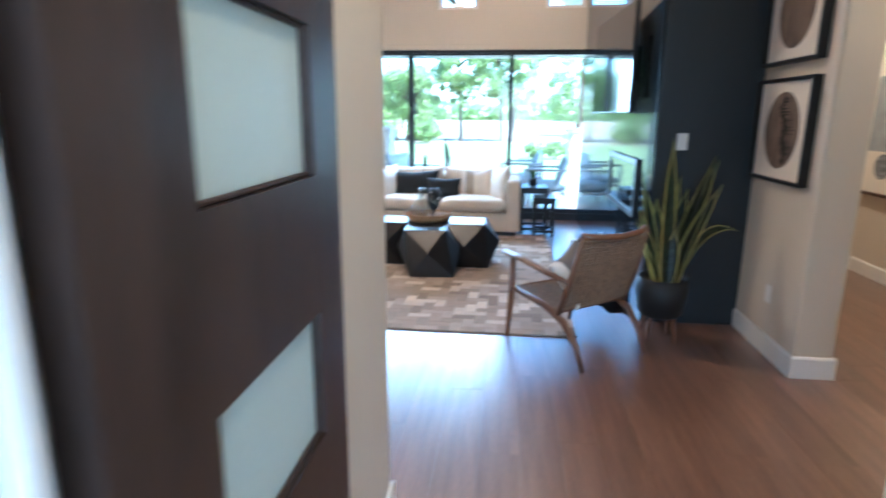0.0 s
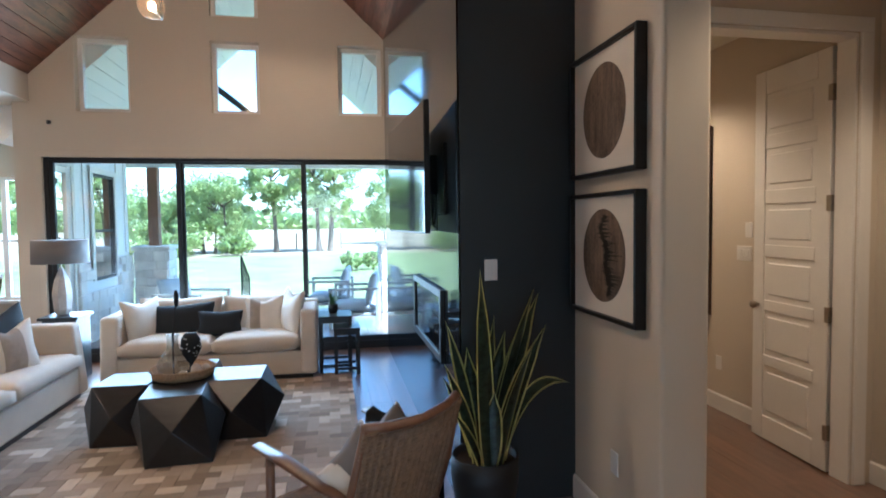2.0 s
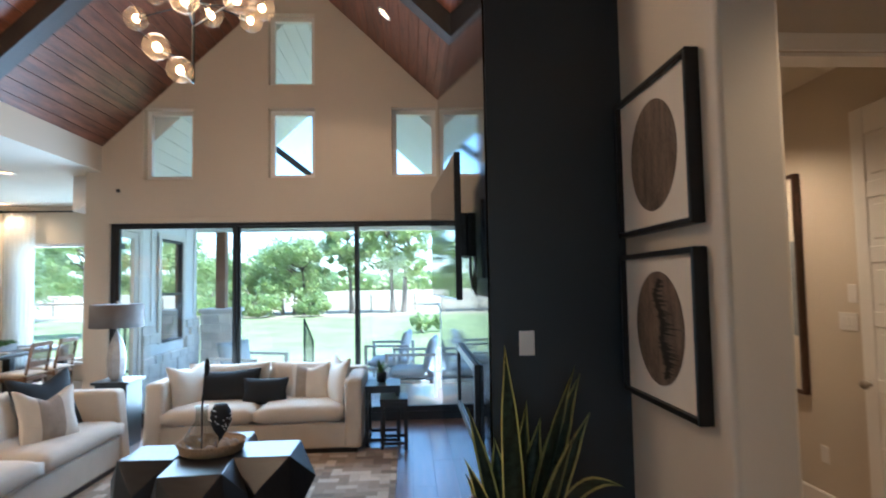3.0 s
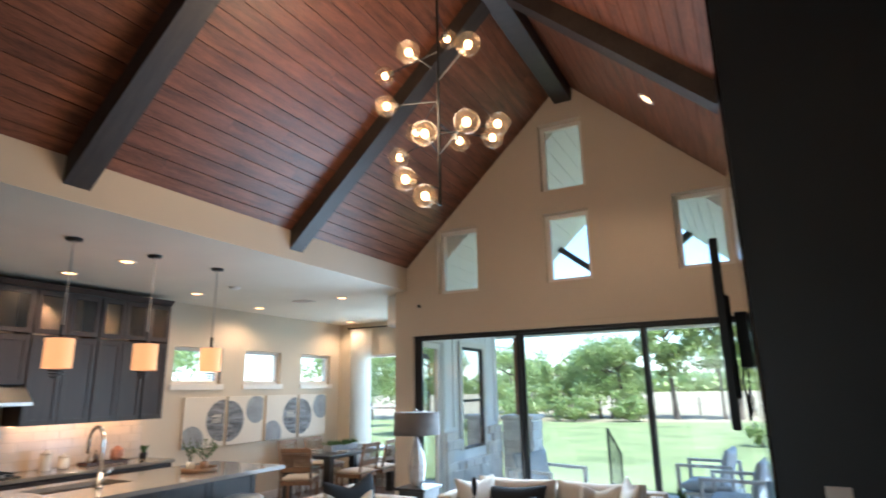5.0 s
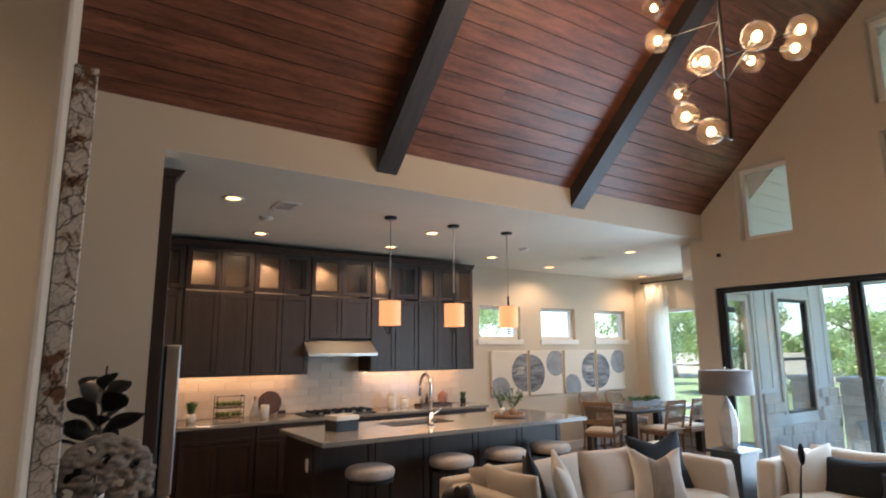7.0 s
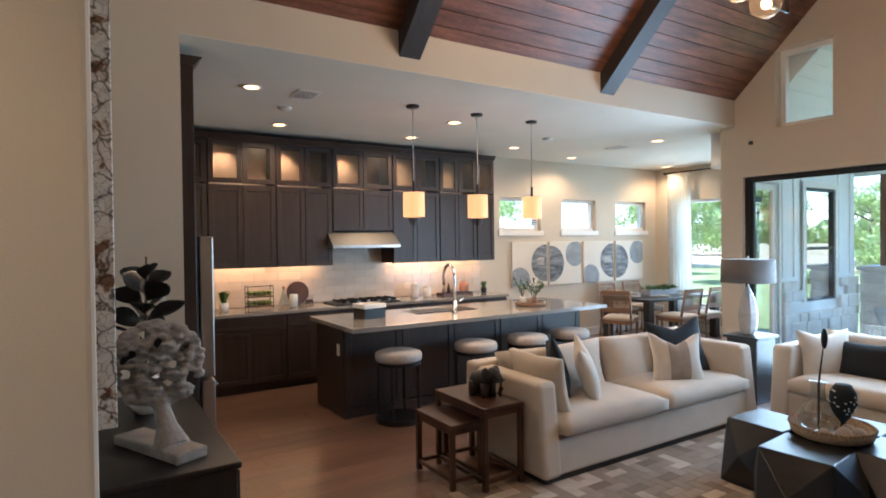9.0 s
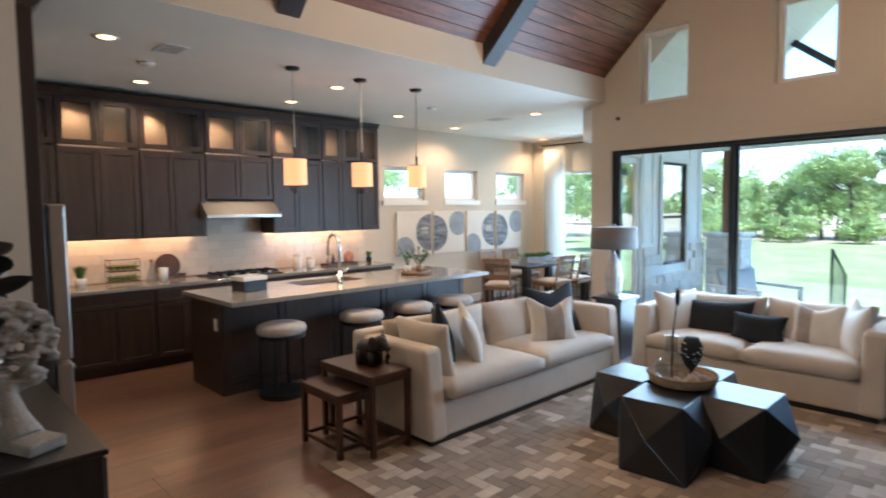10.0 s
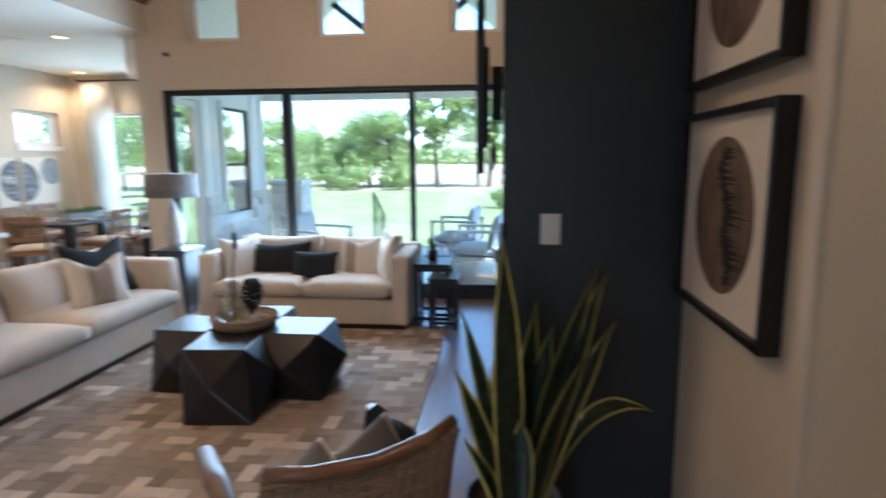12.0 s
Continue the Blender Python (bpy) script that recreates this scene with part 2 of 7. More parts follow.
M["cabglass"] = surface("cabinet_lining", (0.36, 0.31, 0.27), 0.25, vary=0.1, scale=30, fine=120, bump=0.1)
M["bulb"] = glow("warm_filament", (1.0, 0.52, 0.20), 6.0)
M["can"] = glow("downlight_lens", (1.0, 0.48, 0.17), 1.6)
M["strip"] = glow("undercabinet_strip", (1.0, 0.55, 0.24), 2.0)
M["drum"] = glow("lit_linen_drum", (0.95, 0.42, 0.16), 0.24)


def crackle(name):
    """Pale paint broken by dark branching cracks, with rust-brown pools beside them."""
    m, n, l, b = nodes_of(name)
    geo = n.new("ShaderNodeNewGeometry")
    warp = n.new("ShaderNodeTexNoise")
    warp.inputs["Scale"].default_value, warp.inputs["Detail"].default_value = 14, 4
    l.new(geo.outputs["Position"], warp.inputs["Vector"])
    shift = n.new("ShaderNodeVectorMath")
    shift.operation = "MULTIPLY_ADD"
    shift.inputs[1].default_value = (0.09, 0.09, 0.09)
    l.new(warp.outputs["Color"], shift.inputs[0])
    l.new(geo.outputs["Position"], shift.inputs[2])

    def ramp(source, stops):
        r = n.new("ShaderNodeValToRGB")
        e = r.color_ramp.elements
        e[0].position, e[0].color = stops[0][0], (*stops[0][1], 1)
        e[1].position, e[1].color = stops[-1][0], (*stops[-1][1], 1)
        for at, c in stops[1:-1]:
            e.new(at).color = (*c, 1)
        l.new(source, r.inputs["Fac"])
        return r.outputs["Color"]
    col = None
    for scale, width in ((9.0, 0.045), (26.0, 0.05)):
        v = n.new("ShaderNodeTexVoronoi")
        v.feature = "DISTANCE_TO_EDGE"
        v.inputs["Scale"].default_value = scale
        l.new(shift.outputs[0], v.inputs["Vector"])
        line = ramp(v.outputs["Distance"], [(0.0, (0.10, 0.08, 0.07)) if scale < 20 else (0.0, (0.42, 0.38, 0.35)), (width, (1, 1, 1))])
        if col is None:
            col = line
        else:
            mul = n.new("ShaderNodeMixRGB")
            mul.blend_type = "MULTIPLY"
            mul.inputs["Fac"].default_value = 1.0
            l.new(col, mul.inputs[1])
            l.new(line, mul.inputs[2])
            col = mul.outputs[0]
    pools = n.new("ShaderNodeTexNoise")
    pools.inputs["Scale"].default_value, pools.inputs["Detail"].default_value = 11, 5
    l.new(shift.outputs[0], pools.inputs["Vector"])
    paint = ramp(pools.outputs["Fac"], [(0.36, (0.50, 0.48, 0.46)), (0.50, (0.66, 0.64, 0.61)), (0.60, (0.56, 0.50, 0.43)), (0.64, (0.17, 0.085, 0.045))])
    mul = n.new("ShaderNodeMixRGB")
    mul.blend_type = "MULTIPLY"
    mul.inputs["Fac"].default_value = 1.0
    l.new(paint, mul.inputs[1])
    l.new(col, mul.inputs[2])
    l.new(mul.outputs[0], b.inputs["Base Color"])
    b.inputs["Roughness"].default_value = 0.55
    return m


def patchwork(name, source):
    """Hide pieces: most of them taupe and tan, about one in four pale, each with its own nap."""
    m = surface(name, (0.36, 0.30, 0.24), 0.85, vary=0.10, scale=9, fine=200, bump=0.25, per=source)
    n, l = m.node_tree.nodes, m.node_tree.links
    old = n["Principled BSDF"].inputs["Base Color"].links[0].from_socket
    rnd = n.new("ShaderNodeObjectInfo").outputs["Random"] if source == "object" else n.new("ShaderNodeNewGeometry").outputs["Random Per Island"]
    r = n.new("ShaderNodeValToRGB")
    r.color_ramp.interpolation = "CONSTANT"
    e = r.color_ramp.elements
    e[0].position, e[0].color = 0.0, (0.62, 0.58, 0.54, 1)
    e[1].position, e[1].color = 0.16, (0.80, 0.77, 0.72, 1)
    for at, c in ((0.40, (0.92, 0.86, 0.80)), (0.60, (1.06, 1.02, 0.98)), (0.80, (1.45, 1.46, 1.45)), (0.92, (1.65, 1.68, 1.70))):
        e.new(at).color = (*c, 1)
    l.new(rnd, r.inputs["Fac"])
    mul = n.new("ShaderNodeMixRGB")
    mul.blend_type = "MULTIPLY"
    mul.inputs["Fac"].default_value = 1.0
    l.new(old, mul.inputs[1])
    l.new(r.outputs["Color"], mul.inputs[2])
    l.new(mul.outputs[0], n["Principled BSDF"].inputs["Base Color"])
    return m


M["patina"] = crackle("crackled_abstract_paint")
M["hide"] = patchwork("hide_patches", "object")
M["hide_far"] = patchwork("hide_patches_far", "island")
M["seeded"] = glass("seeded_cabinet_glass", (0.80, 0.74, 0.66), 0.25, 0.12, 0.4)
M["terracotta"] = surface("pink_salt_pot", (0.45, 0.22, 0.15), 0.6, vary=0.2, scale=14, fine=80, bump=0.1)
M["lime"] = surface("lime_fruit", (0.22, 0.26, 0.06), 0.5, vary=0.2, scale=20, fine=90, bump=0.1)

# ---- mesh helpers ----


def box(bm, x0, x1, y0, y1, z0, z1, bevel=0.0, seg=1):
    m = Matrix.LocRotScale(((x0 + x1) / 2, (y0 + y1) / 2, (z0 + z1) / 2), None, (abs(x1 - x0), abs(y1 - y0), abs(z1 - z0)))
    vs = bmesh.ops.create_cube(bm, size=1, matrix=m)["verts"]
    if bevel:
        es = list({e for v in vs for e in v.link_edges})
        bmesh.ops.bevel(bm, geom=es, offset=min(bevel, 0.45 * min(abs(x1 - x0), abs(y1 - y0), abs(z1 - z0))), segments=seg, profile=0.5, affect="EDGES")
    return bm


def cyl(bm, p, q, r0, r1=None, n=16, caps=True):
    p, q = Vector(p), Vector(q)
    d = q - p
    m = Matrix.Translation((p + q) / 2) @ d.to_track_quat("Z", "Y").to_matrix().to_4x4()
    bmesh.ops.create_cone(bm, cap_ends=caps, segments=n, radius1=r0, radius2=r0 if r1 is None else r1, depth=d.length, matrix=m)
    return bm


def lathe(bm, prof, n=24, at=(0, 0, 0)):
    rings = []
    for r, z in prof:
        rings.append([bm.verts.new((at[0] + r * math.cos(2 * math.pi * k / n), at[1] + r * math.sin(2 * math.pi * k / n), at[2] + z)) for k in range(n)])
    for a, b in zip(rings, rings[1:]):
        for k in range(n):
            bm.faces.new((a[k], a[(k + 1) % n], b[(k + 1) % n], b[k]))
    bm.faces.new(rings[0][::-1])
    bm.faces.new(rings[-1])
    return bm


def ball(bm, at, r, u=16, v=10, scale=(1, 1, 1)):
    bmesh.ops.create_uvsphere(bm, u_segments=u, v_segments=v, radius=r, matrix=Matrix.LocRotScale(at, None, scale))
    return bm


def sweep(bm, pts, r, n=8, flat=1.0):
    """A round or flattened bar along a line of points; r may be a list."""
    pts = [Vector(p) for p in pts]
    rs = r if isinstance(r, (list, tuple)) else [r] * len(pts)
    rings = []
    for k, p in enumerate(pts):
        d = (pts[min(k + 1, len(pts) - 1)] - pts[max(k - 1, 0)]).normalized()
        a = d.cross(Vector((0, 0, 1)))
        a = a.normalized() if a.length > 0.05 else Vector((1, 0, 0))
        b = d.cross(a)
        rings.append([bm.verts.new(p + rs[k] * (math.cos(2 * math.pi * j / n) * a + flat * math.sin(2 * math.pi * j / n) * b)) for j in range(n)])
    for s, t in zip(rings, rings[1:]):
        for j in range(n):
            bm.faces.new((s[j], s[(j + 1) % n], t[(j + 1) % n], t[j]))
    bm.faces.new(rings[0][::-1])
    bm.faces.new(rings[-1])
    return bm


def prism(bm, poly, axis, a, b):
    """A polygon of (u, v) pushed along an axis from a to b. axis x: (y, z); y: (x, z); z: (x, y)."""
    def at(u, v, w):
        return {"x": (w, u, v), "y": (u, w, v), "z": (u, v, w)}[axis]
    lo, hi = [bm.verts.new(at(u, v, a)) for u, v in poly], [bm.verts.new(at(u, v, b)) for u, v in poly]
    n = len(poly)
    bm.faces.new(lo)
    bm.faces.new(hi[::-1])
    for k in range(n):
        bm.faces.new((lo[k], hi[k], hi[(k + 1) % n], lo[(k + 1) % n]))
    return bm


def mesh_of(name, bm, mat, smooth=False):
    bmesh.ops.recalc_face_normals(bm, faces=bm.faces)
    me = bpy.data.meshes.new(name)
    bm.to_mesh(me)
    bm.free()
    me.materials.append(mat)
    if smooth:
        me.polygons.foreach_set("use_smooth", [True] * len(me.polygons))
    return me


def part(name, bm, mat, parent=None, label="", smooth=False):
    ob = new(name, mesh_of(name, bm, mat, smooth))
    ob.parent = parent
    if label:
        ob["label"] = label
    return ob


def bpart(name, parent, mat, x0, x1, y0, y1, z0, z1, bevel=0.004, label="", seg=1):
    return part(name, box(bmesh.new(), x0, x1, y0, y1, z0, z1, bevel, seg), mat, parent, label)


def thing(name, m, label, category, group="", kind=""):
    ob = new(name)
    ob.empty_display_size = 0.1
    ob.matrix_world = m
    return tagged(ob, label, category, group, kind)


def structure(name, bm, mat, label, category):
    return tagged(part(name, bm, mat), label, category, "", "structure")


def cushion(bm, cx, cy, cz, sx, sy, sz, puff=0.35, n=10, m=None):
    """A stuffed cushion: a box whose faces swell towards the middle and whose edges pinch."""
    start = len(bm.verts)
    bmesh.ops.create_grid(bm, x_segments=n, y_segments=n, size=0.5)
    bm.verts.ensure_lookup_table()
    top = bm.verts[start:]
    faces = [f for f in bm.faces if all(v in set(top) for v in f.verts)] if start else list(bm.faces)
    geo = bmesh.ops.duplicate(bm, geom=list(top) + faces)
    low = [g for g in geo["geom"] if isinstance(g, bmesh.types.BMVert)]
    both = []
    for group, sign in ((top, 1), (low, -1)):
        for v in group:
            u, w = v.co.x * 2, v.co.y * 2
            d = (1 - abs(u) ** 3.0) * (1 - abs(w) ** 3.0)
            edge = 1 - puff * 0.16 * (1 - abs(u * w)) * (max(abs(u), abs(w)) ** 4)
            h = (1 - puff) * (1 if max(abs(u), abs(w)) < 0.999 else 0.55) + puff * d
            wob = 0.03 * noise.noise((u * 1.7 + cx * 3, w * 1.7 + cy * 3, sign + cz))
            v.co = Vector((cx + u * sx / 2 * edge, cy + w * sy / 2 * edge, cz + sign * sz / 2 * (h + wob)))
            both.append(v)
    edge_pairs = bmesh.ops.bridge_loops(bm, edges=[e for e in {e for v in both for e in v.link_edges} if e.is_boundary])
    if m is not None:
        bmesh.ops.transform(bm, matrix=m, verts=both)
    return bm


# ---- plan ----
H = 3.05          # flat ceilings
XL = -1.20        # living side of the header over the kitchen opening
XK = -4.55        # kitchen and dining wall
YB = 9.50         # rear wall of the living room
YD = 12.40        # rear wall of the dining nook
XA = 3.54         # wall with the two framed prints
XB = 2.86         # front of the black chimney breast
YC = 5.20         # side of the black chimney breast
YS = 2.83         # wall behind the sideboard
RX, RZ = 1.13, 5.57
K = (RZ - 3.37) / (RX - XL)


def slope_z(x):
    return RZ - K * abs(x - RX)


def holed(bm, axis, w0, w1, u0, u1, top, holes, low=0.0):
    """A wall in strips round its holes (u0, u1, z0, z1). top: a height, or a function of u."""
    f = top if callable(top) else (lambda u: top)
    cuts = sorted({u0, u1, *[h for hole in holes for h in hole[:2] if u0 < h < u1], *([RX] if callable(top) and u0 < RX < u1 else [])})
    for a, b in zip(cuts, cuts[1:]):
        z = low
        for hole in sorted([h for h in holes if h[0] <= a + 1e-6 and h[1] >= b - 1e-6], key=lambda h: h[2]):
            if hole[2] > z + 1e-4:
                prism(bm, [(a, z), (b, z), (b, hole[2]), (a, hole[2])], axis, w0, w1)
            z = hole[3]
        if f((a + b) / 2) > z + 1e-3:
            prism(bm, [(a, z), (b, z), (b, f(b)), (a, f(a))], axis, w0, w1)
    return bm

# ---- large structure ----
SMALL = [(-0.72, -0.13, 2.955, 3.825), (0.77, 1.335, 2.965, 3.83), (2.28, 2.83, 2.97, 3.84), (0.77, 1.335, 4.12, 5.03)]
SLIDE = (-1.095, 3.30, 0.0, 2.425)
structure("wall_rear", holed(bmesh.new(), "y", YB, YB + 0.24, -1.38, 3.9, lambda x: slope_z(x) + 0.06, SMALL + [SLIDE]), M["wall"],
          "greige painted gable wall with small high windows", "wall")
bm = bmesh.new()
box(bm, -1.38, XL, 3.365, YB, H + 0.004, slope_z(XL) + 0.06)
box(bm, -1.38, XL, 2.59, 3.365, 0, slope_z(XL) + 0.06)
structure("wall_kitchen_opening", bm, M["wall"], "greige header and jamb of the wide kitchen opening", "wall")
bm = bmesh.new()
prism(bm, [(-1.2, 0), (1.32, 0), (1.32, slope_z(1.32) + 0.06), (RX, RZ + 0.06), (-1.2, slope_z(-1.2) + 0.06)], "y", 2.59, YS)
structure("wall_sideboard", bm, M["wall"], "greige painted wall behind the sideboard", "wall")
bm = box(bmesh.new(), 1.24, 1.40, 1.16, YS + 0.004, 0, 5.2, 0.018, 3)
structure("wall_foyer_west", bm, M["wall"], "greige foyer wall with rounded corner", "wall")
bm = bmesh.new()
box(bm, 3.0, 3.2, 1.16, 2.62, 0, H, 0.018, 3)
structure("wall_foyer_east", bm, M["wall"], "greige foyer wall with rounded corner", "wall")
structure("wall_front", holed(bmesh.new(), "y", 0.98, 1.25, 1.0, 5.9, H, [(1.44, 2.44, 0.0, 2.44)]), M["wall"], "greige front wall with the entrance opening", "wall")
bm = bmesh.new()
box(bm, XA, 3.77, 4.312, YC + 0.3, 0, 3.6, 0.018, 3)
structure("wall_prints", bm, M["wall"], "greige painted wall end with rounded corners", "wall")
bm = bmesh.new()
box(bm, 3.60, 3.77, YC + 0.3, YB + 0.2, 0, 3.6)
structure("wall_passage_west", bm, M["wall"], "greige passage wall", "wall")
structure("wall_passage_east", box(bmesh.new(), 5.37, 5.5, 1.16, 9.0, 0, H), M["wall"], "greige passage wall", "wall")
structure("wall_passage_end", box(bmesh.new(), 3.77, 5.37, 8.6, 8.75, 0, H), M["wall"], "greige wall closing the passage", "wall")
structure("wall_passage_door", holed(bmesh.new(), "y", 4.98, 5.12, 3.772, 5.368, H, [(3.95, 5.22, 0.0, 2.70)]), M["wall"], "greige wall round the passage doorway", "wall")
structure("wall_kitchen", holed(bmesh.new(), "x", XK - 0.2, XK, 2.4, YD + 0.2, H, [(8.52, 9.40, 1.87, 2.41), (9.88, 10.72, 1.87, 2.41), (11.25, 12.10, 1.87, 2.41)]),
          M["wall"], "pale greige kitchen wall with three small windows", "wall")
structure("wall_kitchen_south", box(bmesh.new(), XK, -1.38, 2.4, 2.59, 0, H), M["wall"], "greige kitchen end wall", "wall")
structure("wall_dining_rear", holed(bmesh.new(), "y", YD, YD + 0.2, XK, -1.381, H, [(-4.05, -1.9, 0.45, 2.42)]), M["wall"], "greige dining wall with a tall window", "wall")
bm = holed(bmesh.new(), "x", -1.38, -1.24, YB + 0.241, 12.6, H, [(9.80, 10.42, 0.02, 2.40), (11.11, 11.93, 0.83, 2.38)])
structure("wall_nook", bm, M["wall"], "dining nook wall with glazed door and window", "wall")

# black chimney breast: painted flank, polished front
bm = bmesh.new()
prism(bm, [(XB + 0.004, 0), (XA + 0.06, 0), (XA + 0.06, slope_z(XA + 0.06) + 0.05), (XB + 0.004, slope_z(XB) + 0.05)], "y", YC, YB)
structure("wall_chimney", bm, M["blackwall"], "black painted chimney breast wall", "wall")
bm = bmesh.new()
box(bm, XB - 0.008, XB + 0.003, YC + 0.006, YB - 0.003, 0.0, slope_z(XB) - 0.012)
structure("wall_slab", bm, M["blackslab"], "polished black slab front of the fireplace wall", "wall")

structure("wall_hall_header", box(bmesh.new(), 3.54, 3.77, 2.62, 4.30, H, 3.75), M["wall"], "greige header over the hall opening", "wall")
# gable over the foyer, roof and ceilings
bm = bmesh.new()
prism(bm, [(1.38, H), (3.75, H), (3.75, slope_z(3.75) + 0.05), (1.38, slope_z(1.38) + 0.05)], "y", YS - 0.10, YS - 0.004)
structure("wall_foyer_gable", bm, M["wall"], "greige wall above the foyer", "wall")
structure("ceiling_kitchen", box(box(bmesh.new(), XK - 0.2, -1.378, 2.4, YD + 0.2, H, H + 0.15), -1.378, XL - 0.002, 3.365, YB, H, H + 0.004), M["ceil"], "flat white painted kitchen ceiling", "ceiling")
structure("ceiling_foyer", box(bmesh.new(), 1.0, 5.6, 0.98, YS - 0.10, H, H + 0.15), M["ceil"], "flat white foyer ceiling", "ceiling")
structure("ceiling_passage", box(bmesh.new(), 3.77, 5.6, YS - 0.10, 9.0, H, H + 0.15), M["ceil"], "flat white passage ceiling", "ceiling")


def boards(side, y0, y1, width=0.135):
    """Tongue-and-groove boards on one slope, along the ridge, with open V grooves."""
    bm = bmesh.new()
    rng = random.Random(side + 5)
    length = (RX - XL) * math.hypot(1, K)
    along, normal = Vector((side, 0, -K)).normalized(), Vector((-side * K, 0, -1)).normalized()
    top = Vector((RX, 0, RZ))
    n = int(length / width) + 1
    for k in range(n):
        y = y0
        while y < y1 - 0.01:
            e = min(y1, y + rng.uniform(2.2, 4.4))
            a, b = top + along * (k * width + 0.001), top + along * ((k + 1) * width - 0.001)
            lift = rng.uniform(0, 0.0015)
            for (p, q) in ((a, b),):
                vs = []
                for yy in (y + 0.0015, e - 0.0015):
                    for pt, dep in ((p, 0.0), (p + along * 0.003, 0.006 + lift), (q - along * 0.003, 0.006 + lift), (q, 0.0)):
                        v = pt + normal * dep
                        vs.append(bm.verts.new((v.x, yy, v.z)))
                for j in range(3):
                    bm.faces.new((vs[j], vs[j + 1], vs[j + 5], vs[j + 4]))
            y = e
    return bm


for side, tag in ((-1, "west"), (1, "east")):
    structure("ceiling_boards_" + tag, boards(side, YS, YB), M["ceilwood"], "stained red-brown tongue-and-groove vaulted ceiling", "ceiling")
bm = bmesh.new()
for s in (-1, 1):
    e = RX + s * 2.45
    prism(bm, [(RX, RZ + 0.004), (e, slope_z(e) + 0.004), (e, slope_z(e) + 0.2), (RX, RZ + 0.24)], "y", 2.55, 9.56)
structure("roof_backing", bm, M["beam"], "dark roof deck behind the boards", "roof")


def rafter(side, yc, w=0.19, d=0.155):
    e = XL + 0.0 if side < 0 else (XB if yc > YC else XA)
    poly = [(RX, RZ - 0.01), (e, slope_z(e) - 0.01), (e, slope_z(e) - d * 1.37), (RX, RZ - d * 1.37)]
    return prism(bmesh.new(), poly, "y", yc - w / 2, yc + w / 2)


for yc in (5.03, 7.28):
    for s in (-1, 1):
        tagged(part("ceiling_beam", rafter(s, yc), M["beam"]), "dark stained timber rafter on the vaulted ceiling", "beam", "rafters", "structure")
tagged(part("ridge_beam", box(bmesh.new(), RX - 0.11, RX + 0.11, YS + 0.01, YB - 0.002, RZ - 0.30, RZ - 0.05, 0.006), M["beam"]),
       "dark stained timber ridge beam", "beam", "", "structure")


# trim
def baseboard(p, q, inward, h=0.135, t=0.016):
    p, q, n = Vector((*p, 0)), Vector((*q, 0)), Vector((*inward, 0))
    d = (q - p).normalized()
    bm = bmesh.new()
    lo = []
    for o in (p, q):
        lo.append([bm.verts.new(o + n * a + Vector((0, 0, z))) for a, z in ((0.001, 0.0), (t, 0.0), (t, h - 0.012), (t * 0.5, h), (0.001, h))])
    for k in range(5):
        bm.faces.new((lo[0][k], lo[0][(k + 1) % 5], lo[1][(k + 1) % 5], lo[1][k]))
    bm.faces.new(lo[0])
    bm.faces.new(lo[1][::-1])
    return tagged(part("baseboard", bm, M["white"]), "white painted baseboard", "baseboard", "", "structure")


for p, q, n in (((XA, YC - 0.001), (XA, 4.2985), (-1, 0)), ((XA - 0.016, 4.312), (3.786, 4.312), (0, -1)), ((3.77, 4.2985), (3.77, 4.979), (1, 0)),
                ((5.37, 5.13), (5.37, 8.6), (-1, 0)), ((3.77, 5.12), (3.77, 8.6), (1, 0)), ((5.37, 1.25), (5.37, 4.98), (-1, 0)),
                ((1.40, 1.27), (1.40, YS + 0.0165), (1, 0)), ((3.0, 1.25), (3.0, 2.6345), (-1, 0)), ((2.984, 2.62), (3.2, 2.62), (0, 1)),
                ((-1.38, YB), (-1.12, YB), (0, -1)), ((XK, 8.25), (XK, YD), (1, 0)), ((XK, YD), (-1.385, YD), (0, -1)),
                ((XL, 2.85), (XL, 3.364), (1, 0)), ((-1.2, YS), (1.415, YS + 0.004), (0, 1))):
    baseboard(p, q, n)


def casing(name, axis, w, u0, u1, z0, z1, t=0.09, d=0.02, sill=True, mat=None):
    """Flat trim boards round an opening in the plane axis = w, proud by d towards the room (sign of d)."""
    bm = bmesh.new()
    a, b = sorted((w, w + d))

    def bar(ua, ub, za, zb):
        if axis == "y":
            box(bm, ua, ub, a, b, za, zb, 0.003)
        else:
            box(bm, a, b, ua, ub, za, zb, 0.003)
    bar(u0 - t, u0, z0, z1)
    bar(u1, u1 + t, z0, z1)
    bar(u0 - t, u1 + t, z1, z1 + t)
    if sill:
        bar(u0 - t, u1 + t, z0 - t, z0)
    return structure(name, bm, mat or M["white"], "white painted casing", "trim")


casing("trim_slider", "y", YB - 0.021, -1.095, 3.30, 0, 2.425, 0.07, 0.02, False, M["wall"])
casing("trim_passage", "y", 4.979, 3.95, 5.22, 0, 2.70, 0.085, -0.018, False)


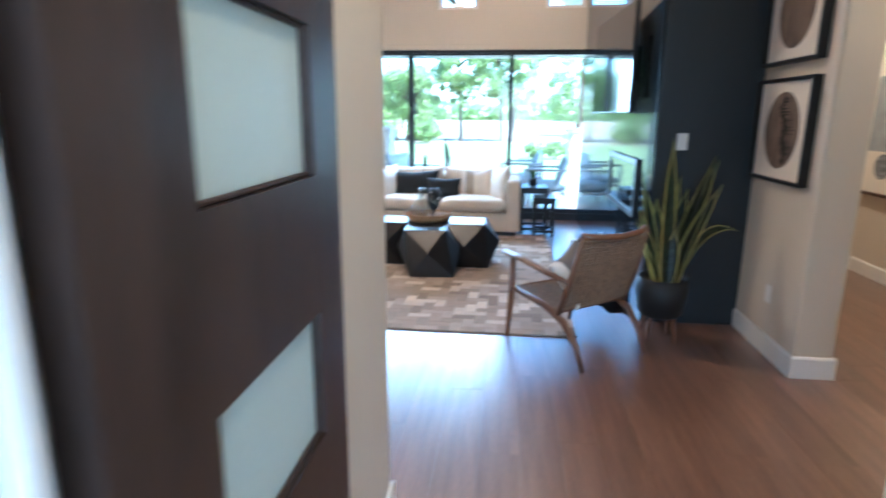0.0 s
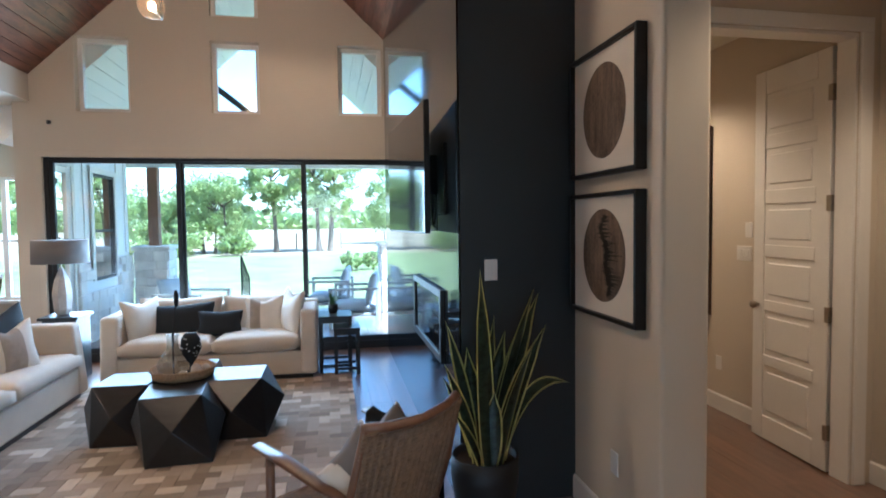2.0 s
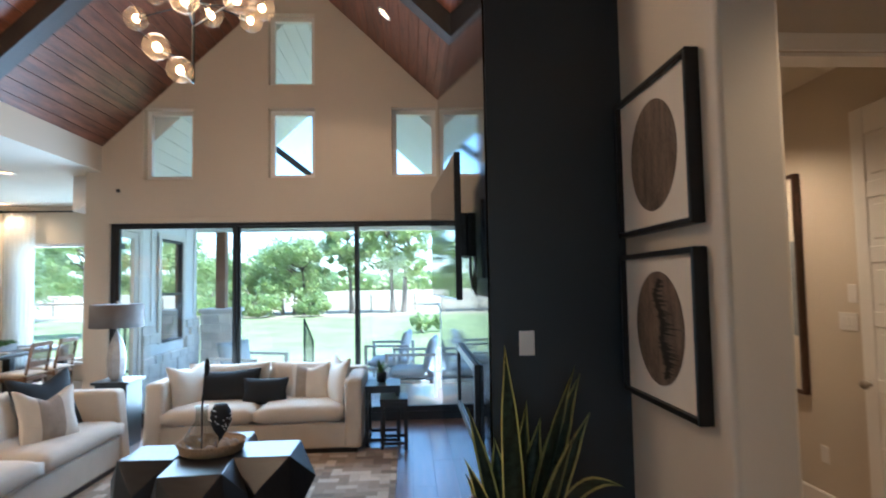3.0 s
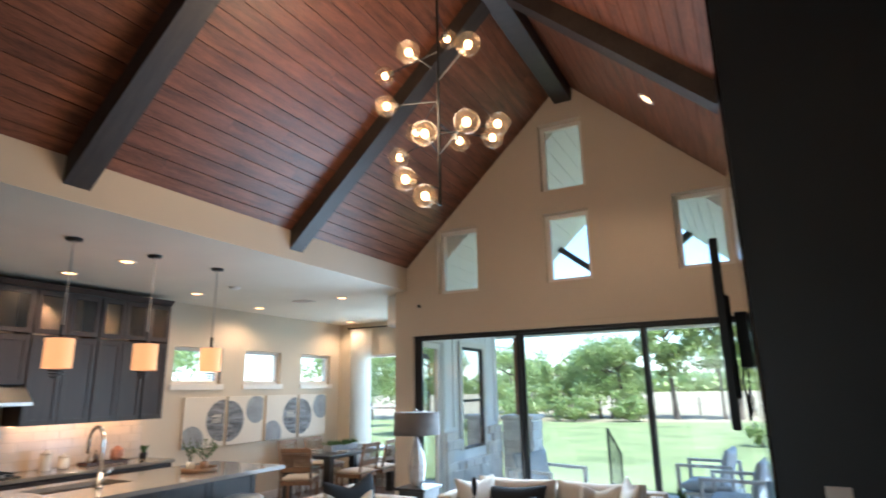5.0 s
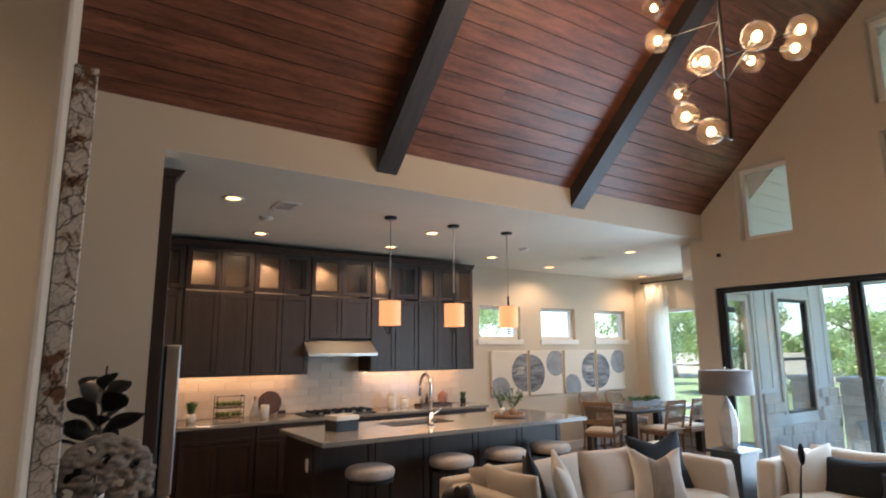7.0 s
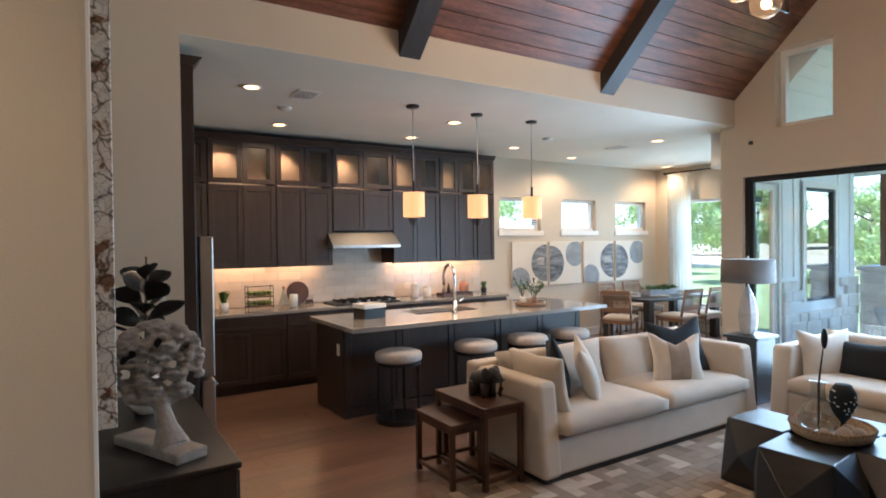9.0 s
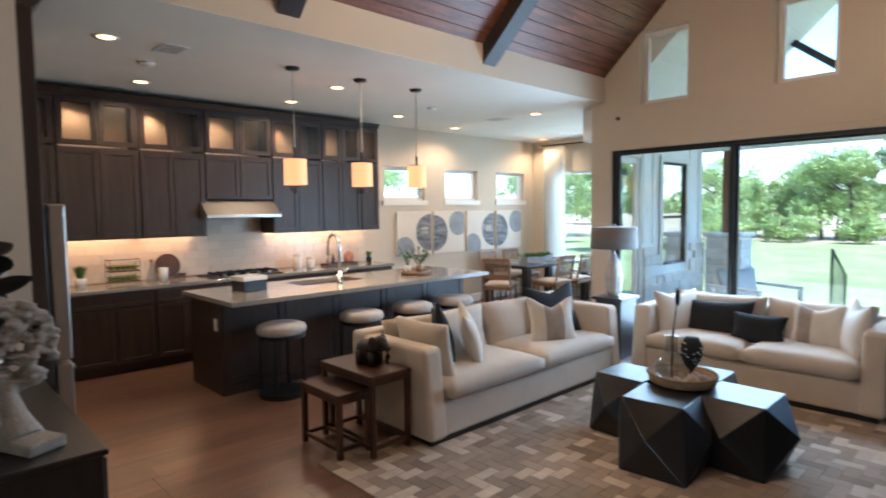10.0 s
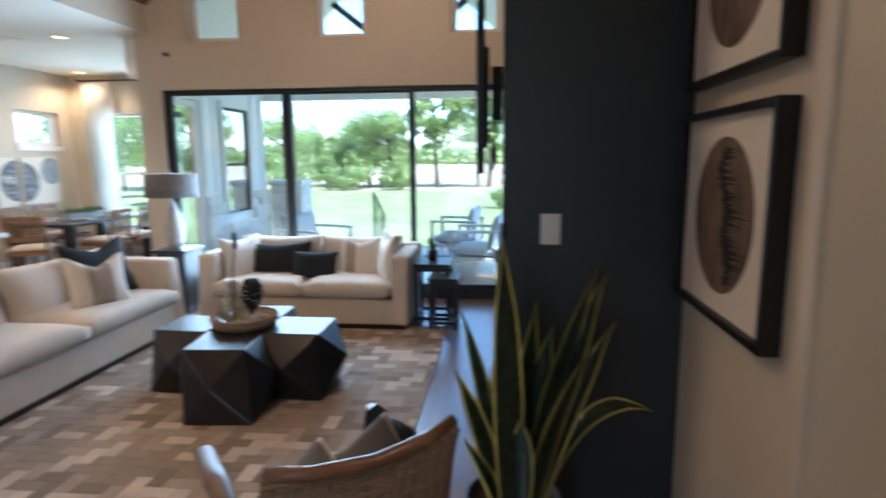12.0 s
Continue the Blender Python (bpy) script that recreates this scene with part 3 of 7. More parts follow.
def sash(name, axis, w, u0, u1, z0, z1, f=0.045, d=0.06, mat=None, bars=(), label="white framed window", glazing="pane"):
    """A window: frame, glazing bars and pane set in the wall's depth at w .. w+d."""
    mat = mat or M["white"]
    win = thing(name, Matrix(), label, "window", "", "structure")
    bm = bmesh.new()

    def bar(ua, ub, za, zb, e=0.0):
        if axis == "y":
            box(bm, ua, ub, w + e, w + d - e, za, zb, 0.004)
        else:
            box(bm, w + e, w + d - e, ua, ub, za, zb, 0.004)
    bar(u0, u0 + f, z0, z1)
    bar(u1 - f, u1, z0, z1)
    bar(u0 + f, u1 - f, z1 - f, z1)
    bar(u0 + f, u1 - f, z0, z0 + f)
    for z in bars:
        bar(u0 + f, u1 - f, z - 0.02, z + 0.02, 0.008)
    part("window_frame", bm, mat, win)
    bm = bmesh.new()
    if axis == "y":
        box(bm, u0 + f * 0.8, u1 - f * 0.8, w + d / 2 - 0.003, w + d / 2 + 0.003, z0 + f * 0.8, z1 - f * 0.8)
    else:
        box(bm, w + d / 2 - 0.003, w + d / 2 + 0.003, u0 + f * 0.8, u1 - f * 0.8, z0 + f * 0.8, z1 - f * 0.8)
    p = part("pane", bm, M[glazing], win)
    p.visible_shadow = False
    return win


for k, (a, b, c, d) in enumerate(SMALL):
    sash("window_%d" % (k + 1), "y", YB + 0.11, a, b, c, d, 0.055, 0.07, label="small white framed high gable window")
for k, (a, b) in enumerate(((8.52, 9.40), (9.88, 10.72), (11.25, 12.10))):
    w = sash("window_%d" % (k + 5), "x", XK - 0.13, a, b, 1.87, 2.41, 0.05, 0.06, label="small white window with projecting sill")
    bpart("window_sill", w, M["white"], XK + 0.001, XK + 0.03, a - 0.04, b + 0.04, 1.785, 1.868)
w = sash("window_8", "y", YD + 0.06, -4.05, -1.9, 0.45, 2.42, 0.05, 0.07, bars=(1.40,), label="tall white dining window with mid rail")
bpart("window_mullion", w, M["white"], -3.01, -2.93, YD + 0.055, YD + 0.135, 0.5, 2.37)
bpart("window_sill", w, M["white"], -4.11, -1.84, YD - 0.05, YD + 0.055, 0.40, 0.448)

# sliding glass doors, dark bronze
sl = thing("sliding_glass_door", Matrix(), "wide dark bronze framed sliding glass patio door", "glass door", "", "structure")
bpart("head_rail", sl, M["bronze"], -1.093, 3.298, YB + 0.02, YB + 0.16, 2.385, 2.423)
bpart("sill_rail", sl, M["bronze"], -1.093, 3.298, YB + 0.02, YB + 0.16, 0.0, 0.10)
bpart("jamb", sl, M["bronze"], -1.093, -1.045, YB + 0.02, YB + 0.16, 0.10, 2.385)
bpart("jamb", sl, M["bronze"], 3.22, 3.298, YB + 0.02, YB + 0.16, 0.10, 2.385)
for a, b, o in ((-1.045, 0.38, 0), (0.36, 1.86, 1), (1.80, 3.22, 0)):
    y = YB + 0.035 + 0.06 * o
    panel = part("door_panel", bmesh.new(), M["bronze"], sl)
    bm = bmesh.new()
    for c in ((a, a + 0.048), (b - 0.048, b)):
        box(bm, c[0], c[1], y, y + 0.05, 0.10, 2.385, 0.003)
    box(bm, a + 0.048, b - 0.048, y, y + 0.05, 2.362, 2.385, 0.003)
    box(bm, a + 0.048, b - 0.048, y, y + 0.05, 0.10, 0.165, 0.003)
    bm.to_mesh(panel.data)
    bm.free()
    p = part("pane", box(bmesh.new(), a + 0.046, b - 0.046, y + 0.022, y + 0.028, 0.16, 2.367), M["pane"], panel)
    p.visible_shadow = False
bpart("handle", sl, M["bronze"], 0.40, 0.425, YB + 0.02, YB + 0.035, 0.95, 1.25)

# passage door leaf, open against the wall
DOOR_M = pose(5.215, 5.14, 0.01, 0, 0, 86.0)
leaf = thing("door_passage", DOOR_M, "white painted six-panel door standing open", "door", "", "structure")
bm = bmesh.new()
dw, dh = 0.71, 2.66
box(bm, 0, dw, -0.012, 0.012, 0, dh)
for a, b in ((0, 0.115), (dw - 0.115, dw)):
    box(bm, a, b, -0.02, 0.02, 0, dh, 0.004)
edges = [0.0, 0.17, 0.54, 0.62, 0.94, 1.02, 1.33, 1.42, 1.71, 1.81, 2.10, 2.20, 2.49, dh]
for k in range(0, 14, 2):
    box(bm, 0.115, dw - 0.115, -0.02, 0.02, edges[k], edges[k + 1] if k < 12 else dh, 0.004)
part("door_leaf", bm, M["white"], leaf)
for k in range(1, 12, 2):
    bpart("raised_panel", leaf, M["white"], 0.15, dw - 0.15, -0.019, 0.019, edges[k] + 0.035, edges[k + 1] - 0.035, 0.012)
bm = bmesh.new()
for s in (-1, 1):
    cyl(bm, (dw - 0.06, s * 0.02, 0.98), (dw - 0.06, s * 0.045, 0.98), 0.012)
    ball(bm, (dw - 0.06, s * 0.06, 0.98), 0.028)
part("door_knob", bm, M["brassnickel"], leaf, "round satin nickel knob", True)
for z in (0.25, 1.0, 1.7, 2.38):
    bpart("hinge", leaf, M["brassnickel"], -0.012, 0.02, -0.028, 0.028, z - 0.05, z + 0.05, 0.003)
bm = bmesh.new()
box(bm, 5.205, 5.219, 4.985, 5.118, 0, 2.695)
box(bm, 3.952, 3.966, 4.985, 5.118, 0, 2.695)
box(bm, 3.966, 5.205, 4.985, 5.118, 2.68, 2.698)
structure("trim_jamb", bm, M["white"], "white painted door jamb", "trim")

# entrance door, open into the foyer
front = thing("door_front", pose(1.453, 1.308, 0.01, 0, 0, 90), "dark stained wooden entrance door with frosted panes, standing open", "door", "", "structure")
fw, fh = 0.72, 2.40
LITES = [0.41 + 0.50 * k for k in range(4)]
part("door_leaf", holed(bmesh.new(), "y", -0.024, 0.024, 0, fw, fh, [(0.19, 0.575, z, z + 0.25) for z in LITES]), M["frontdoor"], front)
for z in LITES:
    part("pane", box(bmesh.new(), 0.186, 0.579, -0.006, 0.006, z - 0.004, z + 0.254), M["frost"], front, "frosted glass pane")
    bm = bmesh.new()
    for s in (-1, 1):
        a, b = sorted((s * 0.0065, s * 0.016))
        for q in ((0.191, 0.198, z + 0.001, z + 0.249), (0.567, 0.574, z + 0.001, z + 0.249), (0.198, 0.567, z + 0.001, z + 0.008), (0.198, 0.567, z + 0.242, z + 0.249)):
            box(bm, q[0], q[1], a, b, q[2], q[3], 0.002)
    part("glazing_bead", bm, M["frontdoor"], front)
bm = bmesh.new()
box(bm, 1.425, 1.442, 0.975, 1.27, 0, 2.44)
box(bm, 2.438, 2.455, 0.975, 1.27, 0, 2.44)
box(bm, 1.442, 2.438, 0.975, 1.27, 2.40, 2.438)
box(bm, 1.402, 1.46, 1.253, 1.27, 0, 2.52)
structure("trim_front", bm, M["white"], "white painted entrance frame", "trim")
casing("trim_nook_door", "x", -1.179, 9.80, 10.42, 0.02, 2.40, 0.05, 0.02, False)

# ---- outdoors ----
bm = bmesh.new()
bmesh.ops.create_grid(bm, x_segments=2, y_segments=2, size=900, matrix=Matrix.Translation((0, 0, -0.20)))
structure("ground", bm, M["field"], "dry tan pasture reaching to the horizon", "ground")
bm = bmesh.new()
rng = random.Random(3)
pts = [(-70, 14.2), (70, 14.2)] + [(70 - 5 * k, 37.0 + 1.4 * math.sin(k * 0.7) + rng.uniform(-0.4, 0.4)) for k in range(29)]
vs = [bm.verts.new((x, y, -0.185)) for x, y in pts]
bm.faces.new(vs)
structure("lawn", bm, M["lawn"], "sunlit mown green lawn", "lawn")
structure("patio", box(bmesh.new(), -1.22, 6.0, YB + 0.242, 13.6, -0.22, -0.03, 0.01), M["concrete"], "grey concrete patio slab under the porch", "patio")
structure("porch_floor", box(bmesh.new(), 0.4, 4.0, -2.5, 0.98, -0.22, -0.004, 0.01), M["concrete"], "grey concrete front step", "pavement")
# unseen slab, added to keep sun and sky off the entrance
structure("ceiling_front_porch", box(bmesh.new(), -2.5, 6.5, -3.5, 0.98, H, H + 0.15), M["ceil"], "unseen white slab added over the entrance to keep out sun", "ceiling")
# unseen side walls, added to dim daylight on the door frame
for x in (0.25, 4.0):
    structure("wall_front_porch", box(bmesh.new(), x, x + 0.15, -2.5, 0.978, -0.2, H - 0.002), M["siding"], "unseen white side wall added to shade the entrance", "wall")
# porch roof: white boarded vault that carries on the room's gable
bm = bmesh.new()
for s in (-1, 1):
    n = 22
    for k in range(n):
        xa, xb = RX + s * 2.75 * k / n, RX + s * 2.75 * (k + 0.955) / n
        prism(bm, [(xa, slope_z(xa) - 0.36), (xb, slope_z(xb) - 0.36), (xb, slope_z(xb) - 0.32), (xa, slope_z(xa) - 0.32)], "y", YB + 0.245, 13.0)
    e = RX + s * 2.8
    prism(bm, [(RX, RZ - 0.316), (e, slope_z(e) - 0.316), (e, slope_z(e) + 0.16), (RX, RZ + 0.2)], "y", YB + 0.245, 13.1)
structure("ceiling_porch", bm, M["siding"], "white boarded vaulted porch ceiling", "ceiling")
bm = bmesh.new()
box(bm, -1.5, 3.9, 12.78, 12.96, 2.62, 2.86, 0.01)
structure("porch_beam", bm, M["siding"], "white porch beam over the posts", "beam")
for s in (-1, 1):
    bm = bmesh.new()
    p, q = Vector((RX + s * 1.16, 12.87, 4.22)), Vector((RX, 12.87, 3.30))
    d = (q - p).normalized()
    u = Vector((d.z, 0, -d.x)) * 0.05
    prism(bm, [((p + u).x, (p + u).z), ((q + u).x, (q + u).z), ((q - u).x, (q - u).z), ((p - u).x, (p - u).z)], "y", 12.80, 12.94)
    tagged(part("porch_brace", bm, M["beam"]), "dark timber gable brace of the porch", "brace", "porch braces", "structure")

# ---- kitchen ----


def shaker(bm, y0, y1, z0, z1, x, fr=0.055, d=0.02):
    """A framed door face on the plane x, facing +x: stiles, rails and a recessed field."""
    box(bm, x, x + d * 0.45, y0 + fr * 0.8, y1 - fr * 0.8, z0 + fr * 0.8, z1 - fr * 0.8)
    for a, b, c, e in ((y0, y0 + fr, z0, z1), (y1 - fr, y1, z0, z1), (y0 + fr, y1 - fr, z1 - fr, z1), (y0 + fr, y1 - fr, z0, z0 + fr)):
        box(bm, x, x + d, a, b, c, e, 0.002)
    return bm


XU = XK + 0.36
UPPER = [(3.26, 4.04, 1.42), (4.04, 4.82, 1.42), (4.82, 5.54, 1.42), (5.54, 6.40, 1.86), (6.40, 7.15, 1.42), (7.15, 7.80, 1.42), (7.80, 8.13, 1.42)]
for y0, y1, zb in UPPER:
    u = thing("upper_cabinet", Matrix(), "espresso wall cabinet with lit frosted glass top doors", "cabinet", "upper cabinets")
    bm = bmesh.new()
    box(bm, XK + 0.002, XU, y0 + 0.002, y1 - 0.002, zb, 2.40)
    box(bm, XK + 0.002, XK + 0.03, y0 + 0.002, y1 - 0.002, 2.40, 2.92)
    for a, b in ((y0 + 0.002, y0 + 0.02), (y1 - 0.02, y1 - 0.002)):
        box(bm, XK + 0.03, XU, a, b, 2.40, 2.92)
    box(bm, XK + 0.03, XU, y0 + 0.02, y1 - 0.02, 2.90, 2.92)
    part("body", bm, M["cab"], u)
    n = 2 if y1 - y0 > 0.5 else 1
    w = (y1 - y0 - 0.012) / n
    for k in range(n):
        a = y0 + 0.006 + k * w
        part("door", shaker(bmesh.new(), a + 0.003, a + w - 0.003, zb + 0.006, 2.385, XU), M["cab"], u)
        d = part("glass_door", bmesh.new(), M["cab"], u)
        bm = bmesh.new()
        f = 0.06
        for p in ((a + 0.003, a + f, 2.42, 2.90), (a + w - f, a + w - 0.003, 2.42, 2.90), (a + f, a + w - f, 2.85, 2.90), (a + f, a + w - f, 2.42, 2.475)):
            box(bm, XU, XU + 0.02, *p, 0.002)
        bm.to_mesh(d.data)
        bm.free()
        part("glass", box(bmesh.new(), XU + 0.004, XU + 0.010, a + f - 0.005, a + w - f + 0.005, 2.47, 2.855), M["seeded"], d, "seeded glass pane")
    part("crown", prism(bmesh.new(), [(XU - 0.02, 2.92), (XU + 0.025, 2.92), (XU + 0.07, 2.985), (XK + 0.002, 2.985), (XK + 0.002, 2.92)], "y", y0 + 0.001, y1 - 0.001), M["cab"], u)
    part("cabinet_lining", box(bmesh.new(), XK + 0.031, XK + 0.036, y0 + 0.022, y1 - 0.022, 2.405, 2.895), M["cabglass"], u)
    bm = bmesh.new()
    lathe(bm, [(0.028, 2.886), (0.028, 2.897)], 12, (XK + 0.2, y0 + 0.25 * (y1 - y0) + 0.02, 0))
    part("puck_light", bm, M["strip"], u, "warm puck light")
    if zb < 1.5:
        part("light_strip", box(bmesh.new(), XK + 0.06, XK + 0.09, y0 + 0.05, y1 - 0.05, zb - 0.012, zb - 0.001), M["strip"], u, "warm under-cabinet light strip")
for y0, y1 in ((3.4, 5.5), (6.42, 8.1)):
    lamp("undercabinet_lamp", "AREA", pose(XK + 0.16, (y0 + y1) / 2, 1.40, 0, 12, 0), 0.9, (1.0, 0.40, 0.12), size=0.08, size_y=y1 - y0 - 0.1)
for y0, y1, zb in UPPER:
    lamp("puck_lamp", "SPOT", look((XK + 0.17, y0 + 0.27 * (y1 - y0), 2.875), (XK + 0.05, y0 + 0.30 * (y1 - y0), 2.4)), 4.0, WARM, radius=0.02, cone=110)

# tall refrigerator surround and refrigerator, along the end wall, facing +y
t = thing("refrigerator_cabinet", Matrix(), "tall espresso cabinet framing the refrigerator", "cabinet")
for x in (-1.415, -2.45):
    part("side_panel", box(bmesh.new(), x - 0.035, x, 2.595, 3.475, 0, 2.92, 0.003), M["cab"], t)
part("top_cabinet", box(bmesh.new(), -2.45, -1.45, 2.595, 3.455, 1.80, 2.92, 0.003), M["cab"], t)
for a, b in ((-2.445, -1.953), (-1.947, -1.455)):
    bm = bmesh.new()
    for q in ((a, a + 0.055, 1.82, 2.90), (b - 0.055, b, 1.82, 2.90), (a + 0.055, b - 0.055, 1.82, 1.875), (a + 0.055, b - 0.055, 2.845, 2.90)):
        box(bm, q[0], q[1], 3.4555, 3.475, q[2], q[3], 0.002)
    box(bm, a + 0.05, b - 0.05, 3.4555, 3.464, 1.87, 2.85)
    part("door", bm, M["cab"], t)
part("crown", prism(bmesh.new(), [(2.595, 2.921), (3.478, 2.921), (3.535, 2.985), (2.595, 2.985)], "x", -2.49, -1.41), M["cab"], t)
r = thing("refrigerator", Matrix(), "brushed stainless steel french door refrigerator", "refrigerator")
bpart("body", r, M["blackmetal"], -2.40, -1.49, 2.65, 3.50, 0.03, 1.77, 0.01)
for a, b, c, d in ((-2.40, -1.948, 0.78, 1.765), (-1.942, -1.49, 0.78, 1.765), (-2.40, -1.49, 0.06, 0.76)):
    door = bpart("door", r, M["steel"], a, b, 3.505, 3.60, c, d, 0.012, "brushed steel door", 2)
    bm = bmesh.new()
    if c > 0.5:
        x = b - 0.05 if a < -2 else a + 0.05
        cyl(bm, (x, 3.64, 0.95), (x, 3.64, 1.65), 0.012, n=10)
        for z in (1.0, 1.6):
            cyl(bm, (x, 3.60, z), (x, 3.64, z), 0.008, n=8)
    else:
        cyl(bm, (a + 0.2, 3.64, 0.68), (b - 0.2, 3.64, 0.68), 0.012, n=10)
        for x in (a + 0.25, b - 0.25):
            cyl(bm, (x, 3.60, 0.68), (x, 3.64, 0.68), 0.008, n=8)
    part("handle", bm, M["chrome"], door, smooth=True)

# lower cabinets along the wall
XF = XK + 0.62
for y0, y1 in ((3.26, 4.04), (4.04, 4.85), (4.85, 5.5), (5.5, 6.42), (6.42, 7.3), (7.3, 8.15)):
    u = thing("lower_cabinet", Matrix(), "espresso base cabinet with drawer and doors", "cabinet", "lower cabinets")
    bm = bmesh.new()
    box(bm, XK + 0.002, XF - 0.05, y0 + 0.001, y1 - 0.001, 0.0, 0.10)
    box(bm, XK + 0.002, XF, y0 + 0.001, y1 - 0.001, 0.10, 0.878)
    part("body", bm, M["cab"], u)
    part("drawer", shaker(bmesh.new(), y0 + 0.008, y1 - 0.008, 0.72, 0.868, XF, 0.04), M["cab"], u)
    w = (y1 - y0 - 0.012) / 2
    for k in range(2):
        part("door", shaker(bmesh.new(), y0 + 0.008 + k * w, y0 + 0.004 + (k + 1) * w, 0.11, 0.71, XF), M["cab"], u)
tagged(part("wall_worktop", box(bmesh.new(), XK + 0.002, XF + 0.03, 3.26, 8.18, 0.88, 0.92, 0.004), M["quartz"]), "grey quartz worktop along the tiled wall", "worktop")

# hood and cooktop
h = thing("range_hood", Matrix(), "brushed steel slanted under-cabinet range hood", "range hood")
part("hood_body", prism(bmesh.new(), [(XK + 0.01, 1.64), (-4.0, 1.64), (-4.0, 1.675), (-4.21, 1.855), (XK + 0.01, 1.855)], "y", 5.47, 6.42), M["steel"], h)
part("filter", box(bmesh.new(), XK + 0.06, -4.05, 5.52, 6.37, 1.632, 1.639), M["blackmetal"], h, "dark filter grille")
c = thing("cooktop", Matrix(), "black gas cooktop with knobs and grates", "cooktop")
bpart("tray", c, M["blackmetal"], XK + 0.09, XF - 0.04, 5.50, 6.40, 0.921, 0.935, 0.004)
bm = bmesh.new()
for k in range(3):
    y = 5.62 + 0.27 * k
    for a in (0.0, 0.12, 0.24):
        box(bm, XK + 0.13, XF - 0.14, y + a * 0.9 - 0.006, y + a * 0.9 + 0.006, 0.95, 0.968)
    for x in (XK + 0.15, XK + 0.28, XF - 0.16):
        box(bm, x, x + 0.012, y - 0.006, y + 0.222, 0.936, 0.958)
part("grate", bm, M["blackmetal"], c)
for k in range(5):
    part("knob", cyl(bmesh.new(), (XF - 0.08, 5.66 + 0.145 * k, 0.935), (XF - 0.08, 5.66 + 0.145 * k, 0.962), 0.02, n=12), M["steel"], c, "steel knob")

# island
isl = thing("kitchen_island", Matrix(), "espresso kitchen island with panelled back", "kitchen island")
part("body", box(bmesh.new(), -3.15, -2.43, 4.95, 8.12, 0.0, 0.879), M["cab"], isl)
for k in range(5):
    a, b = 4.95 + 0.634 * k, 4.95 + 0.634 * (k + 1)
    part("back_panel", shaker(bmesh.new(), a + 0.004, b - 0.004, 0.10, 0.875, -2.43, 0.07, 0.016), M["cab"], isl)
part("end_panel", box(bmesh.new(), -3.14, -2.42, 4.932, 4.949, 0.0, 0.876, 0.003), M["cab"], isl)
part("toe_trim", box(bmesh.new(), -2.43, -2.408, 4.94, 8.12, 0.0, 0.09, 0.004), M["cab"], isl)
part("socket", box(bmesh.new(), -2.56, -2.49, 4.926, 4.931, 0.60, 0.715, 0.002), M["plastic"], isl, "white socket plate")
bm = bmesh.new()
SINK = (-3.02, -2.62, 5.9, 6.7)
for a, b, cc, d in ((-3.21, SINK[0], 4.885, 8.2), (SINK[1], -2.05, 4.885, 8.2), (SINK[0], SINK[1], 4.885, SINK[2]), (SINK[0], SINK[1], SINK[3], 8.2)):
    box(bm, a, b, cc, d, 0.88, 0.92)
tagged(part("island_worktop", bm, M["quartz"]), "grey quartz island worktop with overhang", "worktop")
s = thing("sink", Matrix(), "dark undermount sink in the island worktop", "sink")
bm = bmesh.new()
a, b, cc, d = SINK
for q in ((a - 0.01, a, cc, d), (b, b + 0.01, cc, d), (a, b, cc - 0.01, cc), (a, b, d, d + 0.01)):
    box(bm, *q, 0.70, 0.8795)
box(bm, a, b, cc, d, 0.69, 0.70)
part("basin", bm, M["steel"], s)
f = thing("kitchen_faucet", pose(-2.52, 6.3, 0.92) @ Matrix.Diagonal((1.3, 1.3, 1.32, 1)), "tall brushed steel gooseneck kitchen faucet", "faucet")
part("neck", sweep(bmesh.new(), [(0, 0, 0), (0, 0, 0.30)] + [(-0.085 + 0.085 * math.cos(t), 0, 0.30 + 0.10 * math.sin(t)) for t in [0.35 * k for k in range(1, 10)]] + [(-0.17, 0, 0.22)], 0.013, 10), M["chrome"], f, smooth=True)
part("base", lathe(bmesh.new(), [(0.03, 0), (0.03, 0.01), (0.019, 0.02), (0.019, 0.10)], 16), M["chrome"], f, smooth=True)
part("lever", sweep(bmesh.new(), [(0, 0.015, 0.08), (0, 0.05, 0.09), (0, 0.09, 0.12)], 0.006), M["chrome"], f, smooth=True)


def stool():
    st = thing("counter_stool", pose(-2.10, 5.37, 0), "round grey upholstered stool on dark metal drum base", "stool", "stools along the island")
    bm = lathe(bmesh.new(), [(0.20, 0.575), (0.222, 0.59), (0.228, 0.625), (0.218, 0.655), (0.18, 0.672), (0.05, 0.676)], 28)
    part("seat", bm, M["seatgrey"], st, "grey boucle round seat", True)
    part("seat_ring", lathe(bmesh.new(), [(0.21, 0.545), (0.215, 0.545), (0.215, 0.576), (0.21, 0.576)], 28), M["blackmetal"], st)
    for k in range(4):
        t = math.pi / 4 + k * math.pi / 2
        part("leg", box(bmesh.new(), 0.2 * math.cos(t) - 0.012, 0.2 * math.cos(t) + 0.012, 0.2 * math.sin(t) - 0.012, 0.2 * math.sin(t) + 0.012, 0.04, 0.55, 0.003), M["blackmetal"], st)
    part("foot_ring", lathe(bmesh.new(), [(0.19, 0.0), (0.222, 0.0), (0.222, 0.045), (0.19, 0.045)], 28), M["blackmetal"], st)
    return st


one = stool()
for y in (6.27, 6.97, 7.62):
    copy_thing(one, pose(-2.09, y, 0))


